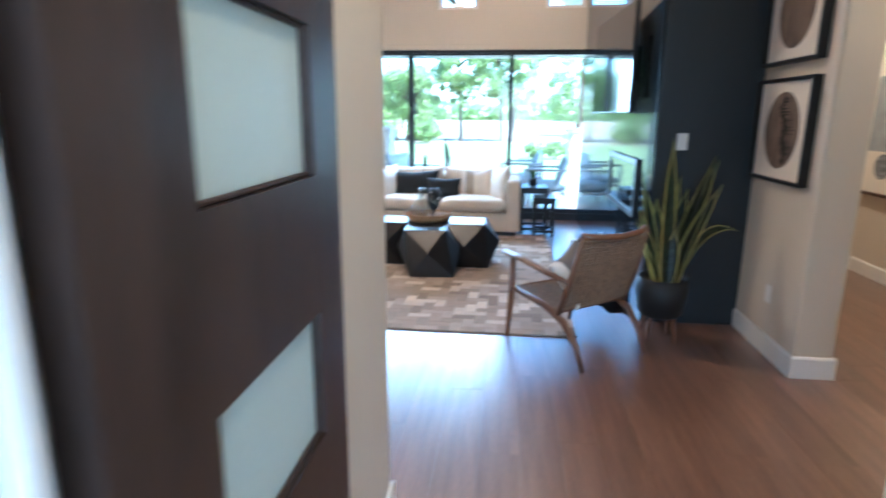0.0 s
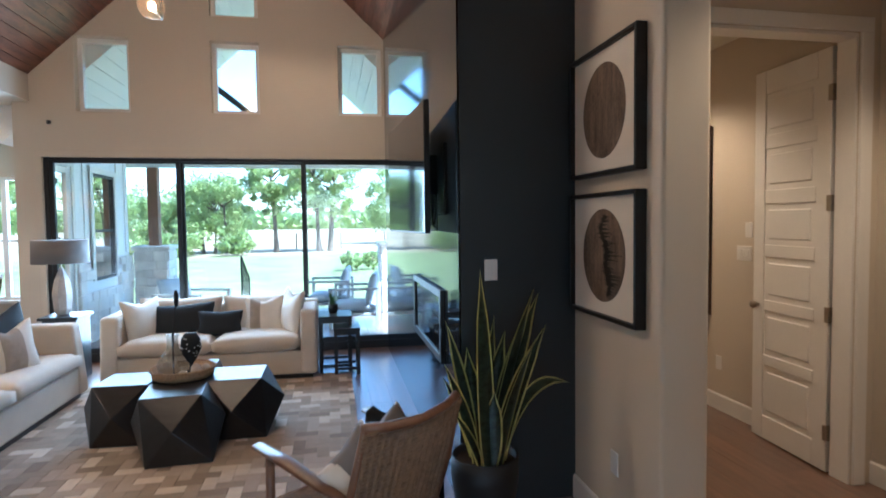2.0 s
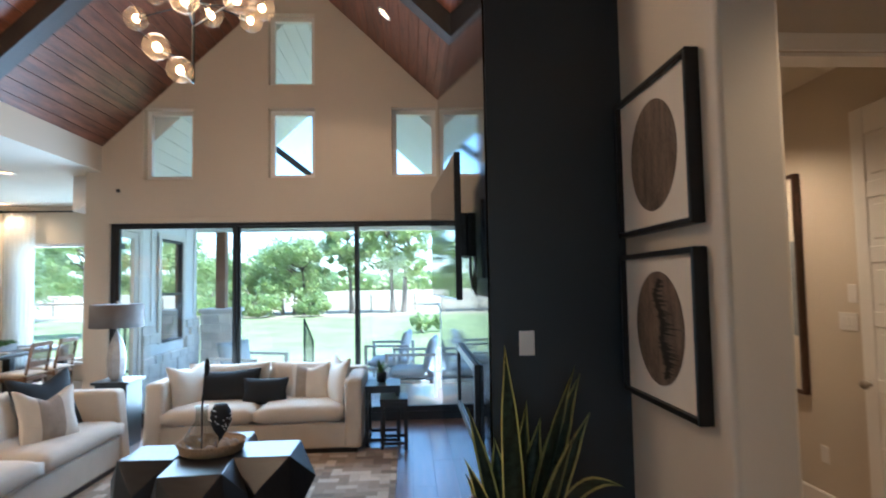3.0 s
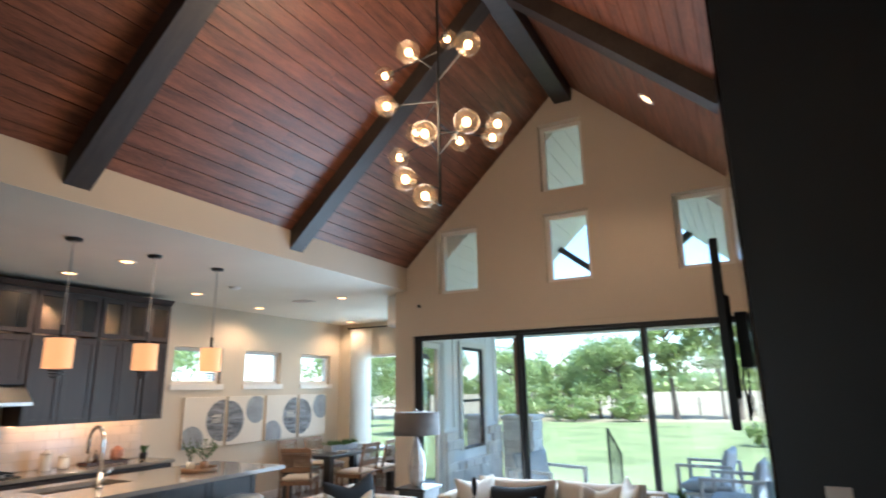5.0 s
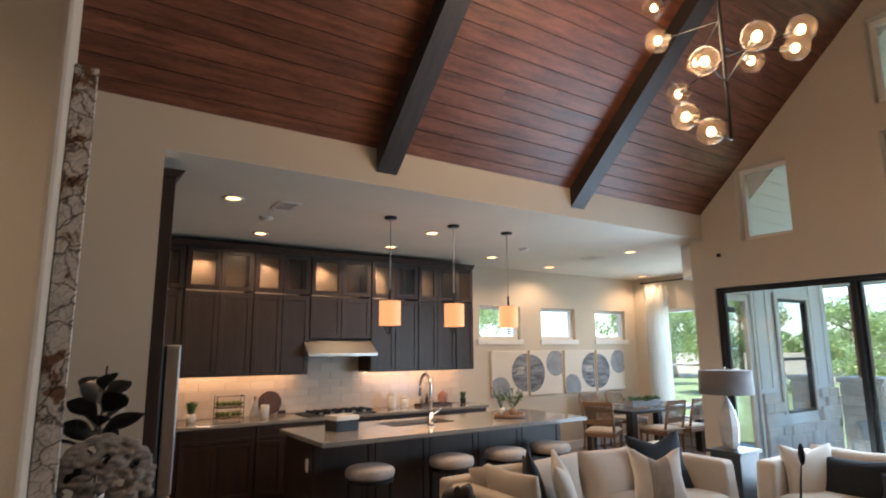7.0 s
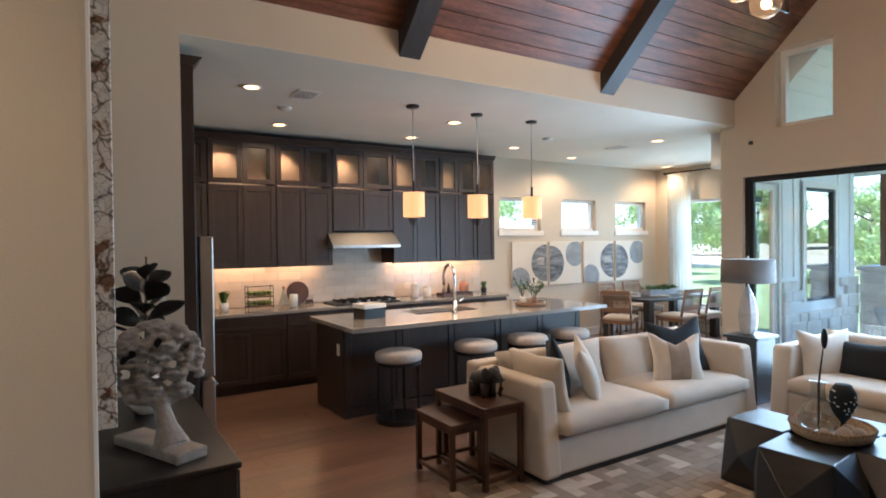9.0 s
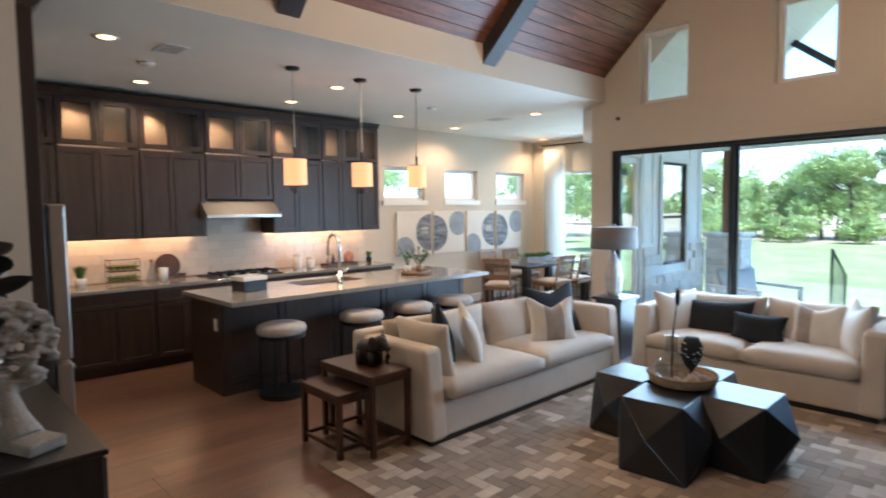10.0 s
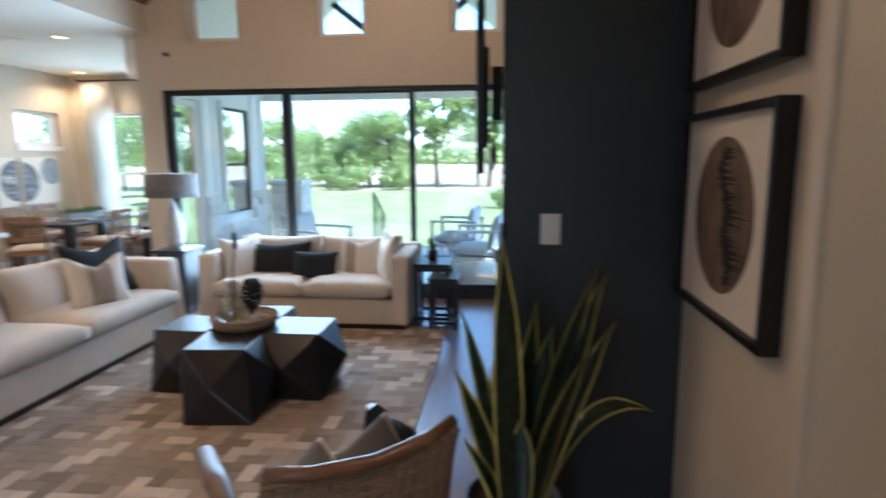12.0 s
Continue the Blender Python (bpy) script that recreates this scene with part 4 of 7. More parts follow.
def pendant():
    p = thing("pendant_lamp", pose(-2.17, 5.60, H), "white linen drum pendant on a slim rod", "pendant lamp", "pendants over the island")
    part("canopy", lathe(bmesh.new(), [(0.062, -0.022), (0.066, -0.004), (0.066, 0.0)], 20), M["blackmetal"], p, smooth=True)
    part("rod", cyl(bmesh.new(), (0, 0, -0.02), (0, 0, -0.74), 0.006, n=8), M["steel"], p)
    part("rod_sleeve", cyl(bmesh.new(), (0, 0, -0.74), (0, 0, -0.86), 0.012, n=10), M["blackmetal"], p)
    bm = bmesh.new()
    n = 28
    for r, flip in ((0.106, 1), (0.103, -1)):
        ring = [[bm.verts.new((r * math.cos(2 * math.pi * k / n), r * math.sin(2 * math.pi * k / n), z)) for k in range(n)] for z in (-1.095, -0.855)]
        for k in range(n):
            bm.faces.new((ring[0][k], ring[0][(k + 1) % n], ring[1][(k + 1) % n], ring[1][k]))
    part("shade", bm, M["drum"], p, "glowing white linen drum", True)
    part("diffuser", lathe(bmesh.new(), [(0.102, -1.085), (0.102, -1.08)], 28), M["drum"], p)
    bm = bmesh.new()
    for z, r in ((-1.115, 0.06), (-1.14, 0.05), (-1.165, 0.035)):
        lathe(bm, [(r, z - 0.004), (r, z + 0.004)], 16)
    cyl(bm, (0, 0, -1.10), (0, 0, -1.18), 0.006, n=8)
    part("finial", bm, M["blackmetal"], p)
    return p


one = pendant()
for y in (6.375, 7.13):
    copy_thing(one, pose(-2.17, y, H))
lamp("pendant_light", "AREA", pose(-2.17, 6.375, 1.86), 3.0, WARM, size=0.2, size_y=1.7)

# recessed lights, vents
CANS = [(-2.25, 4.07), (-3.70, 4.73), (-3.69, 6.43), (-2.64, 6.40), (-3.70, 8.13), (-4.04, 9.62), (-2.30, 9.5), (-4.04, 12.05)]


def can(m):
    c = thing("recessed_light", m, "round white recessed ceiling light switched on", "ceiling light", "recessed lights")
    bm = lathe(bmesh.new(), [(0.062, -0.004), (0.088, -0.010), (0.092, -0.001), (0.062, -0.001)], 24)
    part("trim_ring", bm, M["white"], c, smooth=True)
    part("lens", lathe(bmesh.new(), [(0.061, -0.006), (0.061, -0.003)], 24), M["can"], c, "warm glowing lens")
    return c


one = None
for x, y in CANS:
    if one is None:
        one = can(pose(x, y, H))
    else:
        copy_thing(one, pose(x, y, H))
    lamp("downlight", "SPOT", look((x, y, H - 0.05), (x, y, 0)), 11, WARM, radius=0.06, cone=158)
xs, ys = 2.25, 8.38
copy_thing(one, pose(xs, ys, slope_z(xs) - 0.014, 0, math.degrees(math.atan(K)), 0))
lamp("vault_downlight", "SPOT", look((xs - 0.05, ys, slope_z(xs) - 0.08), (xs - 1.0, ys, 0)), 10, WARM, radius=0.06, cone=120)
# hall and passage lights; the last, in the foyer, is unseen, added to brighten walls
for x, y, watts in ((4.5, 4.0, 15), (4.55, 6.6, 18), (2.2, 2.0, 9)):
    copy_thing(one, pose(x, y, H))
    lamp("downlight", "SPOT", look((x, y, H - 0.05), (x, y, 0)), watts, (1.0, 0.62, 0.33), radius=0.06, cone=130)
for x, y, rz in ((-2.27, 4.55, 0), (-2.97, 9.46, 0)):
    v = thing("ceiling_vent", pose(x, y, H, 0, 0, rz), "white louvred ceiling air vent", "vent", "ceiling vents")
    bm = bmesh.new()
    for q in ((-0.15, 0.15, -0.10, -0.08), (-0.15, 0.15, 0.08, 0.10), (-0.15, -0.13, -0.08, 0.08), (0.13, 0.15, -0.08, 0.08)):
        box(bm, *q, -0.010, -0.001)
    part("frame", bm, M["white"], v)
    part("backing", box(bmesh.new(), -0.13, 0.13, -0.08, 0.08, -0.003, -0.001), M["blackmetal"], v)
    for k in range(6):
        part("slat", box(bmesh.new(), -0.13, 0.13, -0.07 + 0.026 * k, -0.058 + 0.026 * k, -0.009, -0.004), M["white"], v)
for x, y in ((-2.86, 4.54), (-2.9, 8.05)):
    d = thing("smoke_detector", pose(x, y, H), "round white ceiling detector", "detector", "detectors")
    part("body", lathe(bmesh.new(), [(0.05, -0.03), (0.068, -0.012), (0.07, -0.001)], 20), M["plastic"], d, smooth=True)

# things on the wall worktop
ZT = 0.921


def potted(name, m, r, h, leaves, height, mat, potmat, label, blade=0.012, spread=0.6, seed=1):
    th = thing(name, m, label, "plant")
    part("pot", lathe(bmesh.new(), [(r * 0.8, 0), (r, h * 0.5), (r * 0.95, h), (r * 0.85, h), (r * 0.8, h * 0.9)], 18), potmat, th, smooth=True)
    rng = random.Random(seed)
    bm = bmesh.new()
    for k in range(leaves):
        t, tilt, hh = rng.uniform(0, 6.28), rng.uniform(0.05, spread), height * rng.uniform(0.6, 1.0)
        d, s = Vector((math.cos(t), math.sin(t), 0)), Vector((-math.sin(t), math.cos(t), 0))
        b0 = d * rng.uniform(0, r * 0.6) + Vector((0, 0, h * 0.9))
        prev = None
        for j in range(5):
            u = j / 4
            p = b0 + d * (tilt * hh * u * u) + Vector((0, 0, hh * u * (1 - 0.25 * tilt * u)))
            wv = blade * (1 - abs(2 * u - 0.7) ** 2 * 0.45) if j < 4 else 0.001
            cur = (bm.verts.new(p + s * wv), bm.verts.new(p - s * wv))
            if prev:
                bm.faces.new((prev[0], prev[1], cur[1], cur[0]))
            prev = cur
    part("foliage", bm, mat, th, "green leaves")
    return th


potted("potted_herb", pose(-4.28, 4.22, ZT), 0.055, 0.10, 60, 0.16, M["green"], M["ceramic"], "spiky green herb in a white pot on the worktop", seed=4)
potted("potted_succulent", pose(-4.32, 8.02, ZT), 0.045, 0.08, 40, 0.12, M["green"], M["pot"], "small green plant in a dark pot on the worktop", seed=9)
rk = thing("wire_rack", pose(-4.24, 4.62, ZT), "two-tier black wire rack filled with limes", "rack")
bm = bmesh.new()
for y in (-0.15, 0.15):
    for x in (-0.07, 0.07):
        cyl(bm, (x, y, 0), (x, y, 0.28), 0.004, n=6)
    cyl(bm, (-0.07, y, 0.28), (0.07, y, 0.28), 0.004, n=6)
for z in (0.03, 0.15):
    for x in (-0.07, 0.07):
        cyl(bm, (x, -0.15, z), (x, 0.15, z), 0.004, n=6)
        cyl(bm, (x, -0.15, z + 0.05), (x, 0.15, z + 0.05), 0.004, n=6)
cyl(bm, (0.07, -0.15, 0.28), (0.07, 0.15, 0.28), 0.004, n=6)
part("frame", bm, M["blackmetal"], rk)
for z in (0.03, 0.15):
    part("tray", box(bmesh.new(), -0.068, 0.068, -0.148, 0.148, z, z + 0.012, 0.003), M["oak"], rk)
for z in (0.075, 0.195):
    for k in range(5):
        for x in (-0.03, 0.033):
            tagged(part("lime", ball(bmesh.new(), (-4.24 + x, 4.62 - 0.115 + 0.057 * k, ZT + z), 0.029, 12, 8, (1, 1.1, 1)), M["lime"], None, "", True), "green lime in the wire rack", "fruit", "limes")
b = thing("cutting_board", pose(-4.50, 5.18, ZT, 0, -9, 0), "round dark wooden paddle board leaning on the tiles", "board")
bm = bmesh.new()
cyl(bm, (0, 0, 0.15), (0.018, 0, 0.15), 0.145, n=32)
box(bm, 0, 0.018, 0.10, 0.20, 0.01, 0.05, 0.006)
part("board", bm, M["walnut"], b)
b = thing("tall_canister", pose(-4.28, 5.05, ZT), "white ceramic utensil crock on the worktop", "canister")
part("body", lathe(bmesh.new(), [(0.05, 0), (0.052, 0.15), (0.046, 0.152), (0.044, 0.10)], 20), M["ceramic"], b, smooth=True)
b = thing("glass_bottle", pose(-4.36, 4.95, ZT), "clear conical glass bottle with stopper", "bottle")
part("body", lathe(bmesh.new(), [(0.06, 0), (0.062, 0.03), (0.016, 0.19), (0.015, 0.22)], 18), M["vase"], b, smooth=True)
part("stopper", lathe(bmesh.new(), [(0.014, 0.215), (0.017, 0.25)], 12), M["oak"], b)
for y, hh in ((6.82, 0.19), (7.02, 0.14)):
    b = thing("canister", pose(-4.33, y, ZT), "white lidded ceramic canister on the worktop", "canister", "canisters")
    part("body", lathe(bmesh.new(), [(0.055, 0), (0.058, 0.01), (0.058, hh - 0.02)], 20), M["ceramic"], b, smooth=True)
    part("lid", lathe(bmesh.new(), [(0.06, hh - 0.02), (0.06, hh), (0.02, hh + 0.006), (0.015, hh + 0.03)], 20), M["ceramic"], b, smooth=True)
tr = thing("bar_tray", pose(-4.30, 7.48, ZT), "dark tray holding bottles and a pink jar", "tray")
bm = box(bmesh.new(), -0.10, 0.10, -0.26, 0.26, 0, 0.012, 0.004)
for q in ((-0.10, -0.09, -0.26, 0.26), (0.09, 0.10, -0.26, 0.26), (-0.09, 0.09, -0.26, -0.25), (-0.09, 0.09, 0.25, 0.26)):
    box(bm, *q, 0.012, 0.035)
part("tray_body", bm, M["walnut"], tr)
for dy, r, hh, mm in ((-0.19, 0.03, 0.13, "brassnickel"), (-0.11, 0.026, 0.16, "walnut"), (-0.03, 0.03, 0.11, "vase")):
    b = thing("small_bottle", pose(-4.30, 7.48 + dy, ZT + 0.012), "small bottle standing on the bar tray", "bottle", "tray bottles")
    part("body", lathe(bmesh.new(), [(r, 0), (r, hh * 0.6), (r * 0.4, hh * 0.75), (r * 0.4, hh)], 14), M[mm], b, smooth=True)
b = thing("pink_jar", pose(-4.30, 7.64, ZT + 0.012), "salmon pink faceted jar on the bar tray", "jar")
bm = bmesh.new()
bmesh.ops.create_icosphere(bm, subdivisions=1, radius=0.10, matrix=Matrix.LocRotScale((0, 0, 0.095), None, (0.8, 0.9, 1.0)))
part("jar", bm, M["terracotta"], b)

# things on the island
b = thing("storage_box", pose(-2.72, 5.36, 0.921, 0, 0, 8), "black and white open box with napkins on the island", "box")
bm = bmesh.new()
for q in ((-0.11, 0.11, -0.13, -0.115), (-0.11, 0.11, 0.115, 0.13), (-0.11, -0.095, -0.115, 0.115), (0.095, 0.11, -0.115, 0.115)):
    box(bm, *q, 0.0, 0.105, 0.002)
box(bm, -0.095, 0.095, -0.115, 0.115, 0.0, 0.012)
part("box_body", bm, M["blackmetal"], b)
bm = bmesh.new()
for q in ((-0.114, 0.114, -0.134, -0.111), (-0.114, 0.114, 0.111, 0.134), (-0.114, -0.091, -0.111, 0.111), (0.091, 0.114, -0.111, 0.111)):
    box(bm, *q, 0.105, 0.15, 0.003)
part("rim", bm, M["ceramic"], b, "white upper band")
for y in (-0.06, 0.0, 0.06):
    part("napkin_roll", cyl(bmesh.new(), (-0.09, y, 0.12), (0.09, y, 0.12), 0.028, n=12), M["creamlite"], b, "rolled cream napkin", True)

tr = thing("round_wood_tray", pose(-2.55, 7.42, 0.921), "round light wooden tray holding small pots", "tray")
part("tray_body", lathe(bmesh.new(), [(0.17, 0), (0.185, 0.01), (0.185, 0.045), (0.173, 0.045), (0.17, 0.015)], 32), M["oak"], tr, smooth=True)
for k, (dx, dy) in enumerate(((-0.06, -0.07), (0.07, 0.0), (-0.03, 0.09))):
    th = thing("potted_sprig", pose(-2.55 + dx, 7.42 + dy, 0.937), "leafy olive sprig in a small pot on the tray", "plant", "potted sprigs")
    part("pot", lathe(bmesh.new(), [(0.034, 0), (0.044, 0.05), (0.040, 0.09), (0.034, 0.09), (0.034, 0.07)], 16), M["oak"] if k % 2 else M["ceramic"], th, smooth=True)
    rng = random.Random(70 + k)
    stems, leaves = bmesh.new(), bmesh.new()
    for j in range(6):
        a = rng.uniform(0, 6.28)
        top = Vector((math.cos(a) * 0.12, math.sin(a) * 0.12, rng.uniform(0.2, 0.34)))
        mid = top * 0.5 + Vector((0, 0, 0.06))
        sweep(stems, [(0, 0, 0.06), mid, top], 0.0025, 5)
        for q in range(14):
            u = rng.uniform(0.25, 1.0)
            p = mid.lerp(top, max(0, 2 * u - 1)) if u > 0.5 else Vector((0, 0, 0.06)).lerp(mid, 2 * u)
            d = Vector((rng.gauss(0, 1), rng.gauss(0, 1), rng.gauss(0.3, 0.6))).normalized() * rng.uniform(0.022, 0.036)
            w = d.cross(Vector((rng.gauss(0, 1), rng.gauss(0, 1), rng.gauss(0, 1)))).normalized() * 0.009
            leaves.faces.new([leaves.verts.new(v) for v in (p, p + d * 0.5 + w, p + d, p + d * 0.5 - w)])
    part("stem", stems, M["bark"], th)
    tagged(part("foliage", leaves, M["green"], th, "small grey-green leaves"), kind="stuff")

# ---- dining nook ----
for k, y in enumerate((8.74, 9.55, 10.38, 11.20)):
    a = thing("canvas_panel", pose(XK + 0.002, y, 0.945), "square canvas with grey and blue abstract circles", "painting", "four canvas panels")
    bpart("canvas", a, M["paper"], 0, 0.035, 0, 0.755, 0, 0.735, 0.004)
    cy, cz = (0.72, 0.38) if k % 2 == 0 else (0.03, 0.36)
    for name, (u, v), r, mat, off in (("dark_arc", (cy, cz), 0.31, "panelgrey", 0.0362), ("pale_arc", ((0.16, 0.10) if k % 2 == 0 else (0.60, 0.52)), 0.22, "panelblue", 0.0366)):
        poly = []
        for j in range(40):
            t = 2 * math.pi * j / 40
            poly.append((min(0.75, max(0.004, u + r * math.cos(t))), min(0.73, max(0.004, v + r * math.sin(t)))))
        part(name, prism(bmesh.new(), poly, "x", 0.0345, off), M[mat], a)
    rng = random.Random(k)
    bm = bmesh.new()
    for j in range(6):
        z = cz - 0.03 + 0.022 * j
        lo, hi = (cy - rng.uniform(0.18, 0.29), 0.74) if k % 2 == 0 else (0.01, cy + rng.uniform(0.18, 0.29))
        box(bm, 0.034, 0.0372, lo + rng.uniform(0.0, 0.06), hi - rng.uniform(0.0, 0.06), z, z + rng.uniform(0.005, 0.013))
    tagged(part("brushwork", bm, M["paper"] if k % 2 == 0 else M["panelblue"], a), kind="stuff")
rod = thing("curtain_rod", Matrix(), "dark curtain rod with finials over the dining window", "curtain rod")
part("rod", cyl(bmesh.new(), (-4.25, YD - 0.09, 2.95), (-1.75, YD - 0.09, 2.95), 0.013, n=10), M["blackmetal"], rod)
part("finial", ball(bmesh.new(), (-4.27, YD - 0.09, 2.95), 0.026), M["blackmetal"], rod)
for x in (-4.2, -1.8):
    part("bracket", box(bmesh.new(), x - 0.01, x + 0.01, YD - 0.09, YD - 0.001, 2.93, 2.945), M["blackmetal"], rod)
for x0, x1 in ((-4.22, -3.72), (-2.0, -1.68)):
    cu = thing("curtain", Matrix(), "white pleated floor-length curtain on the rod", "curtain", "dining curtains")
    bm = bmesh.new()
    n = 56
    rows = []
    for i, z in enumerate((2.93, 2.85, 2.0, 1.0, 0.02)):
        amp = (0.018, 0.026, 0.03, 0.034, 0.038)[i]
        rows.append([bm.verts.new((x0 + (x1 - x0) * j / n, YD - 0.09 + amp * math.sin(2 * math.pi * j / 8 + 0.15 * i), z)) for j in range(n + 1)])
    for a, b in zip(rows, rows[1:]):
        for j in range(n):
            bm.faces.new((a[j], a[j + 1], b[j + 1], b[j]))
    bmesh.ops.solidify(bm, geom=list(bm.faces), thickness=0.003)
    part("fabric", bm, M["curtain"], cu, smooth=True)
dt = thing("dining_table", pose(-3.52, 11.2, 0), "black rectangular dining table set with plates", "table")
bpart("tabletop", dt, M["blacktable"], -0.48, 0.48, -0.95, 0.95, 0.71, 0.76, 0.006)
for x in (-0.41, 0.41):
    for y in (-0.87, 0.87):
        bpart("leg", dt, M["blacktable"], x - 0.06, x + 0.06, y - 0.06, y + 0.06, 0, 0.71, 0.006)


def dining_chair():
    c = thing("dining_chair", pose(-2.95, 10.82, 0, 0, 0, 90) @ Matrix.Scale(1.08, 4), "oak dining chair with woven back and cream seat", "chair", "chairs round the table")
    for x in (-0.2, 0.2):
        part("leg", sweep(bmesh.new(), [(x, 0.2, 0.0), (x, 0.2, 0.44)], 0.018, 8), M["oak"], c, smooth=True)
        part("back_leg", sweep(bmesh.new(), [(x, -0.22, 0.0), (x, -0.2, 0.44), (x, -0.28, 0.84)], 0.018, 8), M["oak"], c, smooth=True)
    bm = bmesh.new()
    box(bm, -0.2, 0.2, 0.185, 0.215, 0.38, 0.43, 0.004)
    box(bm, -0.2, 0.2, -0.215, -0.185, 0.38, 0.43, 0.004)
    box(bm, -0.215, -0.19, -0.2, 0.2, 0.38, 0.43, 0.004)
    box(bm, 0.19, 0.215, -0.2, 0.2, 0.38, 0.43, 0.004)
    part("seat_frame", bm, M["oak"], c)
    part("seat", cushion(bmesh.new(), 0, 0, 0.455, 0.44, 0.44, 0.07, 0.4, 8), M["cream"], c, "cream seat cushion", True)
    for z in (0.83, 0.58):
        yy = -0.2 - 0.08 * (z - 0.44) / 0.4
        bpart("back_rail", c, M["oak"], -0.2, 0.2, yy - 0.015, yy + 0.015, z - 0.03, z + 0.03, 0.006)
    bm = bmesh.new()
    for k in range(9):
        z = 0.615 + 0.021 * k
        yy = -0.2 - 0.08 * (z - 0.44) / 0.4
        sweep(bm, [(-0.19, yy, z), (-0.09, yy + 0.008, z), (0, yy - 0.006, z), (0.09, yy + 0.008, z), (0.19, yy, z)], 0.0085, 6)
    tagged(part("woven_back", bm, M["cord"], c, "woven cord back"), kind="stuff")
    return c


one = dining_chair()
for x, y, rz in ((-2.95, 11.45, 90), (-3.33, 9.92, 28), (-4.12, 10.82, -90), (-4.12, 11.5, -90)):
    copy_thing(one, pose(x, y, 0, 0, 0, rz))
for x, y in ((-3.22, 10.82), (-3.22, 11.45), (-3.82, 10.82), (-3.82, 11.45), (-3.52, 10.45)):
    pl = thing("place_setting", pose(x, y, 0.761), "white plate with folded napkin on the dining table", "plate", "place settings")
    part("plate", lathe(bmesh.new(), [(0.07, 0), (0.13, 0.016), (0.128, 0.02), (0.07, 0.007)], 22), M["ceramic"], pl, smooth=True)
    bpart("napkin", pl, M["taupe"], -0.05, 0.05, -0.07, 0.07, 0.012, 0.03, 0.006)
tr = thing("planter_trough", pose(-3.52, 11.15, 0.761), "long pale wooden trough of low green foliage on the dining table", "planter")
bm = bmesh.new()
for q in ((-0.085, -0.07, -0.36, 0.36), (0.07, 0.085, -0.36, 0.36), (-0.07, 0.07, -0.36, -0.345), (-0.07, 0.07, 0.345, 0.36)):
    box(bm, *q, 0.0, 0.10, 0.003)
box(bm, -0.07, 0.07, -0.345, 0.345, 0.0, 0.08)
part("trough", bm, M["panelblue"], tr)
rng = random.Random(31)
bm = bmesh.new()
for k in range(300):
    y, x = rng.uniform(-0.34, 0.34), rng.uniform(-0.065, 0.065)
    d = Vector((rng.gauss(0, 0.7), rng.gauss(0, 0.7), rng.uniform(0.3, 1.2))).normalized() * rng.uniform(0.06, 0.13)
    w = d.cross(Vector((rng.gauss(0, 1), rng.gauss(0, 1), 0.2))).normalized() * rng.uniform(0.008, 0.014)
    p = Vector((x, y, 0.075))
    bm.faces.new([bm.verts.new(v) for v in (p, p + d * 0.6 + w, p + d, p + d * 0.6 - w)])
tagged(part("foliage", bm, M["green"], tr, "low green foliage"), kind="stuff")

# ---- living room ----


def sofa(m, length, label, sides):
    """A slipcovered sofa facing local -y, length along x; arms as high as the back."""
    s = thing("sofa", m, label, "sofa", "cream sofas")
    L, D = length, 0.95
    bpart("base", s, M["cream"], 0.02, L - 0.02, 0.03, D - 0.02, 0.06, 0.31, 0.02, "", 2)
    bpart("back", s, M["cream"], 0.0, L, D - 0.17, D, 0.06, 0.74, 0.035, "", 3)
    for x0, x1 in ((0.0, 0.17), (L - 0.17, L)):
        bm = box(bmesh.new(), x0, x1, 0.0, D - 0.172, 0.06, 0.72, 0.035, 3)
        for v in bm.verts:
            if v.co.z > 0.5:
                v.co.y += 0.07 * (v.co.z - 0.5) / 0.22 * (1 - v.co.y / D)
        part("arm", bm, M["cream"], s)
    w = (L - 0.34) / 2
    for k in range(2):
        cx = 0.17 + w * (k + 0.5)
        part("seat_cushion", cushion(bmesh.new(), cx, 0.385, 0.39, w - 0.008, 0.80, 0.19, 0.25, 14), M["cream"], s, "plump cream seat cushion", True)
        mm = Matrix.Translation((cx, 0.69, 0.575)) @ Euler((radians(76), 0, 0)).to_matrix().to_4x4()
        part("back_cushion", cushion(bmesh.new(), 0, 0, 0, w - 0.01, 0.50, 0.25, 0.5, 14, mm), M["cream"], s, "soft cream back cushion", True)
    for x0 in sides:
        mm = Matrix.Translation((x0, 0.36, 0.63)) @ Euler((radians(90), 0, radians(90 if x0 < 1 else -90))).to_matrix().to_4x4() @ Euler((radians(-12), 0, 0)).to_matrix().to_4x4()
        part("side_cushion", cushion(bmesh.new(), 0, 0, 0, 0.56, 0.46, 0.16, 0.5, 12, mm), M["cream"], s, "loose cream side cushion", True)
    bpart("plinth", s, M["blacktable"], 0.05, L - 0.05, 0.06, D - 0.05, 0.0, 0.06, 0.004)
    return s


